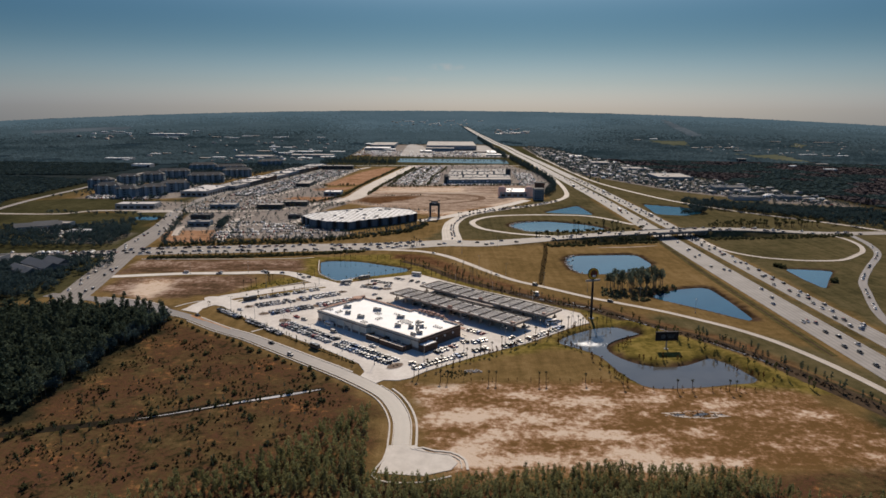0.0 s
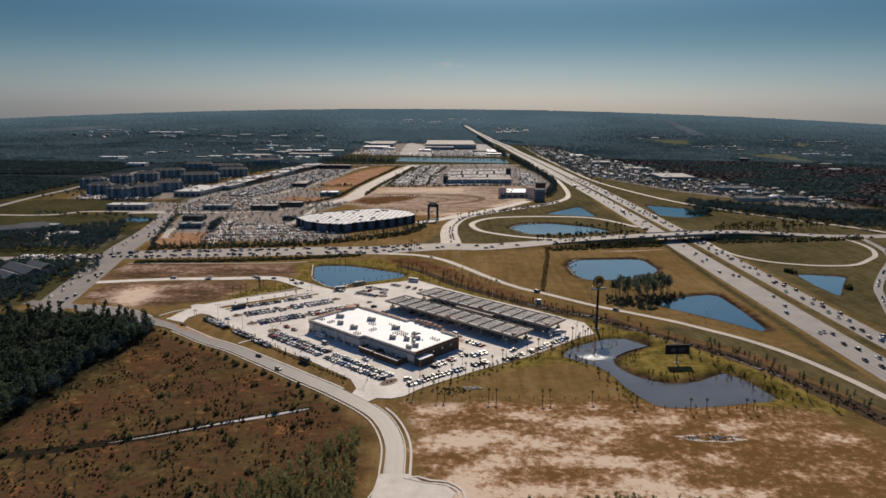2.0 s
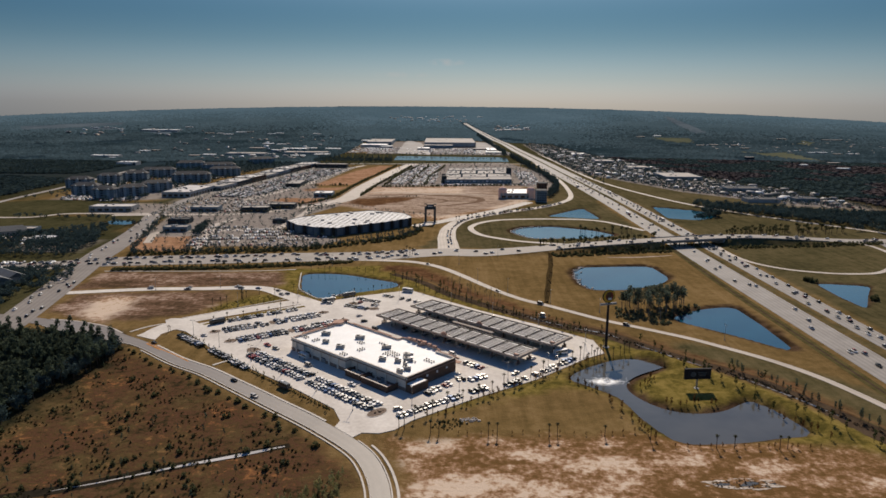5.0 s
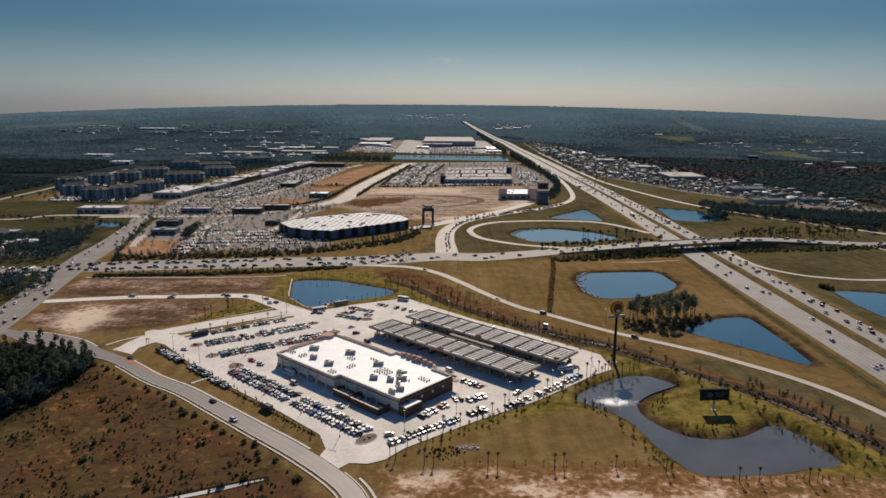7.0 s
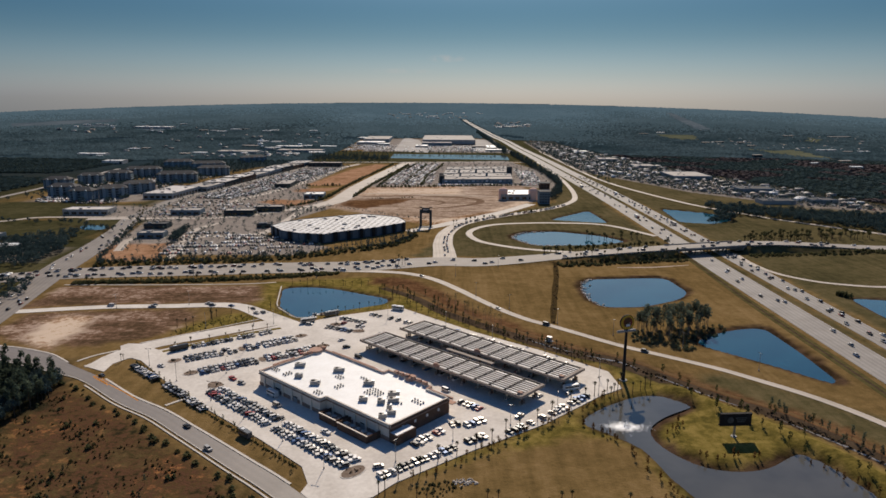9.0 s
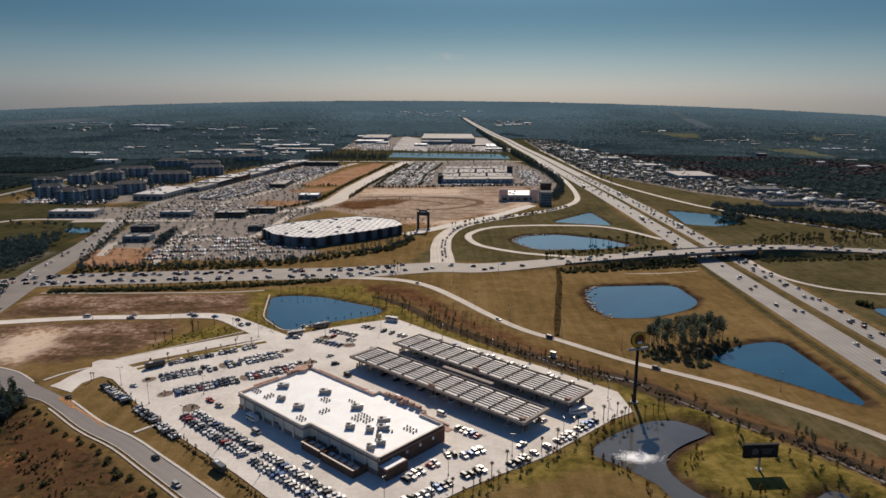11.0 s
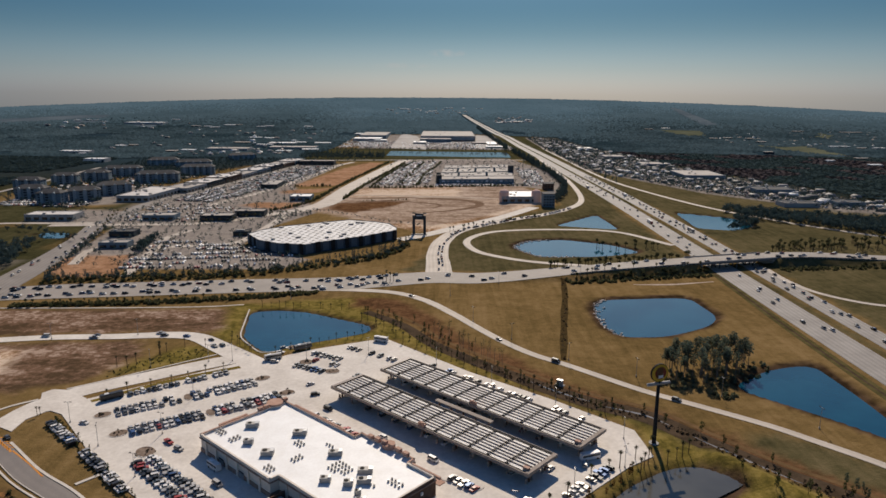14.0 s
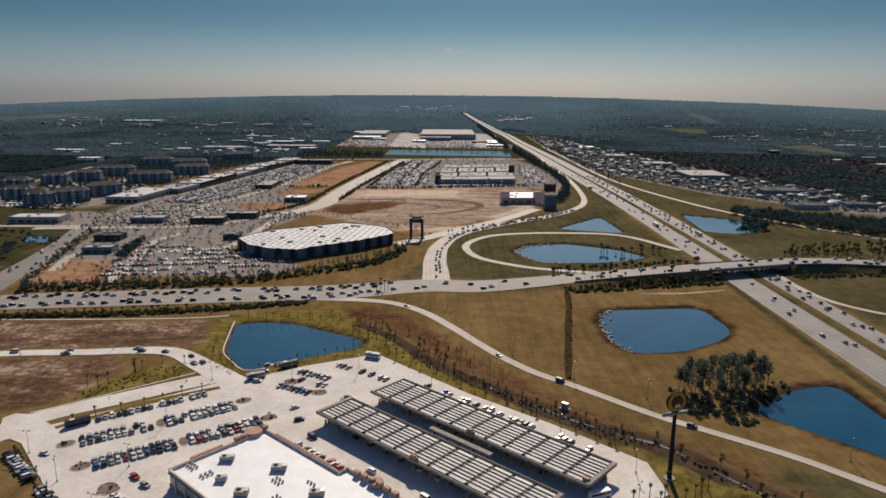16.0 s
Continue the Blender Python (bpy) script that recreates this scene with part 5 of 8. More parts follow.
def fuel_canopy(u0, u1, v0, v1, name="fuel_canopy"):
    ln, w = u1 - u0, v1 - v0
    x, y = shop_at((u0 + u1) / 2, (v0 + v1) / 2)
    c = thing(name, "long fuel canopy with ribbed white roof panels and dark steel trusses", "canopy", "fuel canopies", pose(x, y, 0.3, 0, 0, -42))
    part("deck", Geo().box((0, 0, 5.8), (ln - 0.6, w - 0.6, 0.5)), METAL_DARK, c, "dark steel deck")
    bays = 12
    bw = (ln - 4) / bays
    rows = 8
    rw = (w - 3.2) / rows
    for i in range(bays):
        for j in range(rows):
            ob = part("roof_panel", PLANK, None, c)
            ob.matrix_basis = pose(-ln / 2 + 2 + bw * (i + 0.5), -w / 2 + 1.6 + rw * (j + 0.5), 6.16)
    for i in range(1, bays):
        u = -ln / 2 + 2 + bw * i
        g = Geo().box((u - 0.35, 0, 6.7), (0.22, w - 1.6, 0.2)).box((u + 0.35, 0, 6.7), (0.22, w - 1.6, 0.2))
        for k in range(5):
            g.box((u, -w / 2 + 2.0 + k * (w - 4) / 4, 6.48), (0.9, 0.8, 0.5))
        part("truss", g, METAL_DARK, c)
    for j in range(1, rows):
        part("rib", Geo().box((0, -w / 2 + 1.6 + rw * j, 6.42), (ln - 4.4, 0.2, 0.5)), FASCIA, c)
    for s in (-1, 1):
        part("fascia", Geo().box((0, s * (w / 2 - 0.2), 6.0), (ln, 0.4, 1.3)), FASCIA, c, "brown fascia")
        part("end_fascia", Geo().box((s * (ln / 2 - 0.9), 0, 6.1), (1.8, w - 0.8, 1.4)), BROWN if s < 0 else FASCIA, c)
        part("gutter", Geo().box((0, s * (w / 2 - 1.1), 6.3), (ln - 3, 0.9, 0.3)), METAL_DARK, c)
    for i in range(bays + 1):
        u = -ln / 2 + 3 + (ln - 6) * i / bays
        for s in (-1, 1):
            part("column", Geo().box((u, s * w * 0.27, 2.8), (0.7, 0.7, 5.6)), STUCCO if i % 2 else BRICK, c)
            part("pump_island", Geo().box((u, s * w * 0.27, 0.1), (1.4, 5.0, 0.2)), KERB, c)
            for q in (-1.7, 1.7):
                ob = part("pump", PUMP, None, c)
                ob.matrix_basis = pose(u, s * w * 0.27 + q, 0.2)
    part("gable_sign", Geo().box((2.5, -w / 2 + 0.8, 7.2), (4.0, 1.0, 1.5)).box((2.5, -w / 2 + 0.8, 8.2), (2.0, 1.0, 0.6)), TERRACOTTA, c, "small terracotta gable")
    part("corner_sign", Geo().box((ln / 2 - 3, -w / 2 + 3, 7.0), (2.6, 1.6, 1.2)), TERRACOTTA, c)
    return c


fuel_canopy(-49, 72, 47, 68)
fuel_canopy(-47, 76, 79, 101)
x, y = shop_at(18, 71.5)
link = thing("narrow_canopy", "narrow brown-grey roof between the fuel canopies", "canopy", at=pose(x, y, 0.3, 0, 0, -42))
part("roof", Geo().box((0, 0, 6.8), (34, 2.4, 0.6)), FASCIA, link)
for k in range(5):
    part("post", Geo().box((-15 + 7.5 * k, 0, 3.25), (0.5, 0.5, 6.5)), BRICK, link)

# ---------------------------------------------------------------- signs
cab = thing("equipment_cabinet", "pale equipment cabinet on a slab beside a ditch", "cabinet", at=pose(77, 537, 0, 0, 0, -35))
part("slab", Geo().box((0, 0, 0.1), (5, 3, 0.4)), CONC, cab)
part("casing", Geo().box((0, 0, 1.6), (3.2, 1.6, 2.8)), WALL_PALE, cab)
part("cap", Geo().box((0, 0, 3.05), (3.4, 1.8, 0.15)), METAL_GREY, cab)
sign = thing("tall_pole_sign", "very tall dark pole with a round yellow sign", "sign", at=pose(108.5, 475.5, 0, 0, 0, 18))
part("pole", Geo().tube([(0, 0, -0.5), (0, 0, 1), (0, 0, 30)], [1.25, 0.95, 0.7], 12), METAL_DARK, sign, "dark steel pole", True)
part("footing", Geo().tube([(0, 0, -0.3), (0, 0, 0.4)], [2.2, 2.2], 14), CONC, sign)
part("cross_bar", Geo().tube([(-5.6, 0, 28.6), (5.6, 0, 28.6)], [0.75, 0.75], 12), UNIT_GREY, sign, "grey cross bar", True)
disc = part("disc", Geo().tube([(0, -0.6, 33.6), (0, 0.6, 33.6)], [4.0, 4.0], 32), YELLOW, sign, "round yellow sign face")
part("rim", Geo().tube([(0, -0.45, 33.6), (0, 0.45, 33.6)], [4.25, 4.25], 32), METAL_DARK, disc)
part("emblem", Geo().tube([(0.2, -0.72, 33.7), (0.2, 0.72, 33.7)], [2.8, 2.8], 20), RED, disc, "dark red round emblem")
part("emblem_shape", Geo().box((-0.3, 0, 33.8), (3.2, 1.6, 4.6), 0, 0.9), BROWN, disc)
part("emblem_patch", Geo().box((0.3, 0, 33.2), (2.5, 1.75, 3.6), 0, 0.7), WHITE, disc)

EMBLEM_DIM = surface("dim_sign_paint", (0.06, 0.065, 0.06), (0.11, 0.115, 0.11), 0.5, 3.0, 0.6)
board = thing("billboard", "dark billboard on a single post, seen from behind", "billboard", at=pose(143, 412, h1(143, 412), 0, 0, 4))
part("post", Geo().tube([(0, 0, -0.5), (0, 0, 6)], [0.55, 0.5], 10), METAL_GREY, board)
part("footing", Geo().tube([(0, 0, -0.4), (0, 0, 0.25)], [1.5, 1.4], 12), CONC, board)
part("panel", Geo().box((0, 0, 8.6), (14.6, 1.2, 5.4)), METAL_DARK, board, "dark board")
part("frame", Geo().box((0, 0, 11.4), (15.0, 1.6, 0.3)).box((0, 0, 5.8), (15.0, 1.9, 0.3)), METAL_DARK, board)
part("emblem", Geo().tube([(-2.6, -0.75, 8.4), (-2.6, -0.5, 8.4)], [1.5, 1.5], 18), EMBLEM_DIM, board, "round dim emblem")
for k in range(3):
    part("text_bar", Geo().box((2.4, -0.68, 9.4 - k * 0.9), (5.2 - k * 0.8, 0.15, 0.45)), EMBLEM_DIM, board)

pylon = thing("twin_leg_pylon", "dark twin-legged pylon sign", "sign", at=pose(-12, 932, 0, 0, 0, -8))
for s in (-1, 1):
    part("leg", Geo().box((s * 6.0, 0, 10.5), (2.6, 2.6, 22)), WALL_DARK, pylon)
    part("leg_cap", Geo().box((s * 6.0, 0, 24.3), (3.2, 3.0, 1.0)), METAL_DARK, pylon)
part("cross_panel", Geo().box((0, 0, 20.5), (9.4, 1.6, 6.6)), WALL_DARK, pylon)
part("text_bar", Geo().box((0, -0.9, 21.6), (6.5, 0.2, 0.8)), WHITE, pylon)
part("base", Geo().box((0, 0, 0.5), (17, 4.5, 1.2)), CONC, pylon)

fount = thing("fountain", "white fountain spray in a pond", "fountain", at=pose(97, 424, -1.15))
fv = leaf_cloud([(0, 0, 0.5), (1.2, 0.5, 0.3), (-1.3, -0.6, 0.3), (0, 0, 1.6)], [1.6, 1.4, 1.4, 0.8], 260, 0.3, 5, 0.5)
part("spray", fast_mesh("spray", fv[0] + np.array([0, 0, 0.3]), fv[1], SPRAY), None, fount)
# White flecks paint the sun glitter on the rippled water round the spray.
fr = np.random.RandomState(12)
fp2 = np.column_stack([fr.normal(size=3200) * 5.0 * (0.35 + 0.65 * fr.rand(3200)) - 1.0, fr.normal(size=3200) * 2.6 * (0.35 + 0.65 * fr.rand(3200)) - 1.0, np.full(3200, 0.04)])
foam = (np.array([(-0.5, -0.12, 0), (0.45, -0.16, 0), (0.5, 0.1, 0), (-0.4, 0.18, 0.03)]), np.array([(0, 1, 2), (0, 2, 3)]))
fv = strew(foam, fp2, 0.22 + 0.42 * fr.rand(3200), 1.0, 0.3, 9)
part("foam", fast_mesh("foam", fv[0], fv[1], SPRAY), None, fount, "white flecks of foam and painted sun glitter")
part("nozzle", Geo().tube([(0, 0, -0.4), (0, 0, 0.5)], [0.3, 0.15], 8), METAL_DARK, fount)

# ---------------------------------------------------------------- commercial buildings


def big_store(name, label, poly, z, wall, roof, at=(0, 0), bands=True, cells=0, units=0, seed=1, skirt=None):
    """A flat-roofed store: walls, recessed roof, parapets, glazing, machines on the roof."""
    r = np.random.RandomState(seed)
    b = thing(name, label, "store", at=pose(at[0], at[1], h1(*at)))
    loc = [(x - at[0], y - at[1]) for x, y in poly]
    area = sum(p[0] * q[1] - q[0] * p[1] for p, q in zip(loc, loc[1:] + loc[:1]))
    if area < 0:
        loc = loc[::-1]
    part("wall", Geo().prism(loc, -0.5, z - 0.7), wall, b)
    part("roof", Geo().prism(inset(loc, 0.6), z - 0.75, z - 0.4), roof, b)
    for p, q in zip(loc, loc[1:] + loc[:1]):
        dx, dy = q[0] - p[0], q[1] - p[1]
        ln, a = math.hypot(dx, dy), math.atan2(dy, dx)
        if ln < 2:
            continue
        c = ((p[0] + q[0]) / 2 - math.sin(a) * 0.3, (p[1] + q[1]) / 2 + math.cos(a) * 0.3)
        part("parapet", Geo().box((c[0], c[1], z - 0.3), (ln, 0.6, 0.9), a), skirt or wall, b)
        if bands and ln > 14 and dx > 0:
            n = max(2, int(ln / 9))
            for k in range(n):
                t = (k + 0.5) / n
                m = (p[0] + dx * t + math.sin(a) * 0.1, p[1] + dy * t - math.cos(a) * 0.1)
                part("window", Geo().box((m[0], m[1], z * 0.35), (ln / n * 0.62, 0.4, z * 0.42), a), GLASS_DARK, b)
    cx, cy = np.mean(loc, 0)
    spread = np.ptp(np.array(loc), axis=0) * 0.36
    k = 0
    while k < units:
        u, v = cx + (r.rand() * 2 - 1) * spread[0], cy + (r.rand() * 2 - 1) * spread[1]
        if signed(loc, np.array([u]), np.array([v]))[0] > 4:
            part("rooftop_unit", Geo().box((u, v, z + 0.3), (3 + r.rand() * 3, 2.5, 1.8)), UNIT_GREY, b)
            k += 1
    return b


WALL_STORE = surface("slate_blue_cladding", (0.048, 0.062, 0.075), (0.082, 0.100, 0.118), 0.1, 1.5, 0.85)
STORE = [(-187, 884), (-168, 854), (-146, 840), (-118, 834), (-104, 848), (-66, 876), (-35, 908), (-36, 922), (-46, 946), (-64, 958), (-93, 968), (-124, 950), (-157, 929), (-178, 906)]
store = big_store("warehouse_store", "large dark-walled store with a white ridged roof", STORE, 10.0,
                  WALL_STORE, surface("weathered_white_roof", (0.46, 0.44, 0.42), (0.66, 0.64, 0.62), 0.04, 0.6, 0.7), (-110, 905), False, units=16, skirt=WALL_STORE)
RIDGE = Geo().box((0, 0, 0), (3.0, 1.4, 0.5)).mesh("skylight", UNIT_GREY)
local_store = [(x + 110, y - 905) for x, y in STORE]
for i in range(22):
    for j in range(17):
        u = -80 + i * 7.4 + (j % 2) * 3.0
        v = -72 + j * 8.2
        u, v = u * 0.96 - v * 0.28, u * 0.28 + v * 0.96
        if signed(local_store, np.array([u]), np.array([v]))[0] > 4:
            part("skylight", RIDGE, None, store, at=pose(u, v, 9.75, 0, 0, 16))
STORE_PANEL = surface("pale_slate_panel", (0.10, 0.125, 0.145), (0.15, 0.18, 0.205), 0.1, 1.5, 0.85)
for k, (p, q) in enumerate(zip(local_store[:6], local_store[1:7])):
    dx, dy = q[0] - p[0], q[1] - p[1]
    ln, a = math.hypot(dx, dy), math.atan2(dy, dx)
    n = max(2, int(ln / 7))
    for m in range(n):
        t = (m + 0.5) / n
        if m % 2 == 0:
            part("wall_panel", Geo().box((p[0] + dx * t + math.sin(a) * 0.2, p[1] + dy * t - math.cos(a) * 0.2, 5.2), (ln / n * 0.86, 0.5, 8.6), a), STORE_PANEL, store, "paler slate wall panel")
        else:
            part("panel_rib", Geo().box((p[0] + dx * t + math.sin(a) * 0.35, p[1] + dy * t - math.cos(a) * 0.35, 5.3), (ln / n * 0.5, 0.9, 10.8), a), METAL_DARK, store)
outlet = thing("outlet_centre", "long outlet centre of several low wings with pale flat roofs", "shops", at=pose(75, 1490, 0))


def outlet_at(a, b):
    """A place in the outlet centre: a from west to east, b from front to back."""
    p = np.array([2, 1362]) * (1 - a) * (1 - b) + np.array([137, 1376]) * a * (1 - b) + np.array([154, 1632]) * a * b + np.array([14, 1602]) * (1 - a) * b
    return float(p[0] - 75), float(p[1] - 1490)


orr = np.random.RandomState(21)
for a0, a1, b0, b1, z in ((0.04, 1.0, 0.0, 0.17, 9.0), (0.0, 0.25, 0.20, 0.44, 8.0), (0.28, 0.63, 0.20, 0.43, 8.8), (0.66, 1.0, 0.20, 0.44, 8.4), (0.02, 0.22, 0.47, 0.75, 8.2), (0.25, 0.47, 0.47, 0.74, 8.9),
                          (0.5, 0.74, 0.47, 0.74, 8.4), (0.77, 1.0, 0.48, 0.76, 8.7), (0.03, 0.41, 0.78, 1.0, 8.6), (0.44, 0.7, 0.78, 0.99, 8.9), (0.73, 1.0, 0.80, 1.0, 8.2)):
    loc = [outlet_at(a0, b0), outlet_at(a1, b0), outlet_at(a1, b1), outlet_at(a0, b1)]
    wing = part("wing", Geo().prism(loc, -0.4, z - 0.6), WALL_BLUE, outlet, "dark blue-grey wing of shops")
    part("roof", Geo().prism(inset(loc, 0.6), z - 0.65, z - 0.3), ROOF_GREY, wing)
    for p, q in zip(loc, loc[1:] + loc[:1]):
        ang_ = math.atan2(q[1] - p[1], q[0] - p[0])
        part("parapet", Geo().box(((p[0] + q[0]) / 2 - math.sin(ang_) * 0.3, (p[1] + q[1]) / 2 + math.cos(ang_) * 0.3, z - 0.2), (math.hypot(q[0] - p[0], q[1] - p[1]), 0.6, 0.9), ang_), WALL_PALE, wing)
    for _ in range(6):
        u, v = outlet_at(a0 + (a1 - a0) * (0.15 + 0.7 * orr.rand()), b0 + (b1 - b0) * (0.2 + 0.6 * orr.rand()))
        part("rooftop_unit", Geo().box((u, v, z + 0.3), (3.5, 2.4, 1.6)), UNIT_GREY, wing)
for k in range(15):
    u, v = outlet_at(0.09 + 0.062 * k, 0.0)
    part("shop_front", Geo().box((u, v - 0.2, 5.4), (4.6, 0.5, 2.4), 0.1), WALL_PALE if k % 3 else WHITE, outlet, "pale shop front")
for a, b, r_, z in ((0.03, 0.03, 5.0, 15), (0.98, 0.45, 5.5, 20), (0.0, 0.3, 4.0, 12)):
    u, v = outlet_at(a, b)
    tw = part("corner_tower", Geo().tube([(u, v, -0.4), (u, v, z)], [r_, r_], 10), WALL_DARK, outlet, "dark corner tower")
    part("cap", Geo().tube([(u, v, z), (u, v, z + 0.8)], [r_ + 0.5, r_ + 0.5], 10), ROOF_DARK, tw)
PINK = surface("pale_pink_stucco", (0.66, 0.43, 0.35), (0.78, 0.54, 0.45), 0.15, 2.0, 0.9)
diner = big_store("restaurant", "low pale restaurant with two pink towers", [(98, 1164), (150, 1166), (152, 1225), (102, 1222)], 9, WALL_PALE, ROOF_WHITE, (125, 1195), True, units=3)
for x in (102, 148):
    t = part("tower", Geo().tube([(x - 125, -24, 0), (x - 125, -24, 14)], [7, 7], 14), PINK, diner, "round pale pink tower")
    part("dome", Geo().tube([(x - 125, -24, 14), (x - 125, -24, 17), (x - 125, -24, 19)], [7.2, 5.5, 0.5], 14), PINK, t)
hotel = thing("hotel", "tall dark blue-grey hotel", "hotel", at=pose(160, 1137, 0))
part("wall", Geo().box((0, 0, 9), (16, 20, 18)), WALL_BLUE, hotel)
part("roof", Geo().box((0, 0, 18.3), (17, 21, 0.8)), ROOF_DARK, hotel)
for k in range(4):
    for j in range(4):
        part("window", Geo().box((-6.0 + 4.0 * j, -10.1, 3 + 3.8 * k), (2.4, 0.3, 1.8)), GLASS_DARK, hotel)
inn = thing("inn", "dark red-brown inn beside the slip road", "hotel", at=pose(186, 1310, 0))
part("wall", Geo().box((0, 0, 5), (16, 22, 10)), BRICK, inn)
part("roof", Geo().box((0, 0, 10.4), (17, 23, 0.8)), ROOF_DARK, inn)
for k in range(2):
    for j in range(3):
        part("window", Geo().box((-5 + 5 * j, -11.1, 3 + 3.8 * k), (2.4, 0.3, 1.8)), GLASS_DARK, inn)

ROOF_WORN = surface("worn_pale_roof", (0.48, 0.44, 0.405), (0.66, 0.62, 0.58), 0.05, 0.6, 0.75)
big_store("department_store", "long pale department store with a white flat roof", [(-448, 1150), (-403, 1152), (-392, 1240), (-440, 1250)], 9, WALL_PALE, ROOF_WORN, (-420, 1200), True, units=8, seed=2)
for k in range(8):
    x, y = -392 + 10.5 * k, 1265 + 62 * k
    z = 8 + (k % 3)
    w = (WALL_PALE, WALL_DARK, BRICK, WALL_PALE, WALL_BLUE, WALL_DARK, BRICK, WALL_BLUE)[k]
    big_store("shop_row", "flat-roofed shop in a long row behind a car park", [(x - 28, y - 26), (x + 12, y - 26), (x + 22, y + 33), (x - 18, y + 33)], z, w, ROOF_WORN if k % 3 else ROOF_GREY, (x, y), True, units=7, seed=k)
SMALL = [(-460, 1015, 58, 26, 7.5, WALL_PALE, ROOF_WORN, "flat"), (-331, 1018, 38, 20, 6.5, WALL_BLUE, ROOF_GREY, "flat"), (-260, 1015, 38, 20, 7, WALL_DARK, ROOF_GREY, "flat"), (-229, 1048, 36, 18, 7, WALL_DARK, ROOF_GREY, "flat"),
         (-330, 918, 26, 16, 6, WALL_DARK, ROOF_DARK, "flat"), (-313, 862, 28, 14, 6, WALL_BLUE, ROOF_GREY, "flat"), (-269, 1325, 26, 60, 7, WALL_DARK, ROOF_GREY, "flat"), (-192, 1180, 30, 26, 7, WALL_BLUE, ROOF_WHITE, "flat"),
         (-262, 1690, 76, 26, 9, WALL_DARK, ROOF_GREY, "flat"), (-205, 925, 16, 12, 5, WALL_DARK, ROOF_DARK, "flat"), (-445, 640, 36, 24, 7, WALL_PALE, ROOF_DARK, "flat"),
         (-492, 845, 44, 16, 6, WALL_BLUE, ROOF_GREY, "flat"), (-430, 790, 26, 18, 6, WALL_PALE, ROOF_WHITE, "flat"), (-760, 1720, 46, 30, 8, WALL_PALE, ROOF_WHITE, "flat"), (-905, 1920, 60, 30, 8, WALL_PALE, ROOF_WHITE, "flat")]
for x, y, a, b, z, w, rf, _ in SMALL:
    big_store("retail_building", "small flat-roofed retail building among car parks", [(x - a / 2, y - b / 2), (x + a / 2, y - b / 2 + 2), (x + a / 2, y + b / 2 + 2), (x - a / 2, y + b / 2)], z, w, rf, (x, y), True, units=2)
for x, y, a, b, z, w, rf in ((28, 2610, 180, 300, 14, WALL_PALE, ROOF_GREY), (-12, 2428, 100, 60, 11, WALL_BLUE, ROOF_GREY), (-235, 2460, 90, 70, 9, WALL_PALE, ROOF_WHITE), (-225, 2610, 90, 200, 12, WALL_BLUE, ROOF_GREY), (-60, 2330, 40, 60, 8, WALL_PALE, ROOF_WHITE), (160, 2300, 30, 120, 8, WALL_PALE, ROOF_WHITE),
                             (-560, 2030, 110, 50, 9, WALL_PALE, ROOF_GREY), (-400, 2090, 130, 50, 9, WALL_BLUE, ROOF_GREY), (-1230, 3080, 160, 60, 9, WALL_PALE, ROOF_WHITE), (-470, 2260, 80, 40, 8, WALL_PALE, ROOF_WHITE),
                             (499, 1500, 76, 90, 8, WALL_BLUE, ROOF_GREY), (542, 1290, 60, 40, 7, WALL_BLUE, ROOF_DARK), (515, 1150, 50, 26, 6, WALL_PALE, ROOF_DARK), (470, 1700, 50, 50, 7, WALL_BLUE, ROOF_GREY),
                             (590, 1160, 40, 26, 6, WALL_BLUE, ROOF_DARK), (430, 1880, 50, 50, 7, WALL_PALE, ROOF_GREY), (415, 2150, 40, 40, 6, WALL_PALE, ROOF_WHITE)):
    big_store("warehouse", "broad flat-roofed warehouse with pale roof", [(x - a / 2, y - b / 2), (x + a / 2, y - b / 2), (x + a / 2, y + b / 2), (x - a / 2, y + b / 2)], z, w, rf, (x, y), False, units=3)


def gabled_hall(x, y, rot, wings):
    """A low public hall of several wings under pitched grey roofs."""
    b = thing("public_hall", "low hall with pitched grey metal roofs among trees", "hall", at=pose(x, y, 0, 0, 0, rot))
    for u, v, a, w, z in wings:
        wing = part("wing", Geo().box((u, v, z / 2 - 0.2), (a, w, z + 0.4)), WALL_PALE, b)
        g = Geo()
        g.add([(u - a / 2 - 1, v - w / 2 - 1.2, z), (u + a / 2 + 1, v - w / 2 - 1.2, z), (u + a / 2 + 1, v + w / 2 + 1.2, z), (u - a / 2 - 1, v + w / 2 + 1.2, z), (u - a / 2 - 1, v, z + w * 0.28), (u + a / 2 + 1, v, z + w * 0.28)],
              [(0, 1, 5, 4), (2, 3, 4, 5), (0, 4, 3), (1, 2, 5), (3, 2, 1, 0)])
        part("roof", g, ROOF_SLATE, wing, "pitched grey roof")
        for k in range(int(a / 5)):
            part("window", Geo().box((u - a / 2 + 2.5 + 5 * k, v - w / 2 - 0.05, z * 0.5), (2.2, 0.3, 1.6)), GLASS_DARK, wing)


ROOF_SLATE = surface("grey_metal_roof", (0.075, 0.076, 0.074), (0.125, 0.124, 0.12), 0.05, 0.8, 0.6)
gabled_hall(-372, 612, -35, ((0, 0, 44, 15, 6.5), (-6, 17, 30, 13, 5.5), (4, -17, 34, 13, 5.5)))
gabled_hall(-500, 826, 30, ((0, 0, 50, 14, 5.5), (8, 15, 26, 12, 5.0)))


BAY = surface("pale_bay_siding", (0.22, 0.265, 0.285), (0.33, 0.375, 0.395), 0.1, 1.0, 0.8)


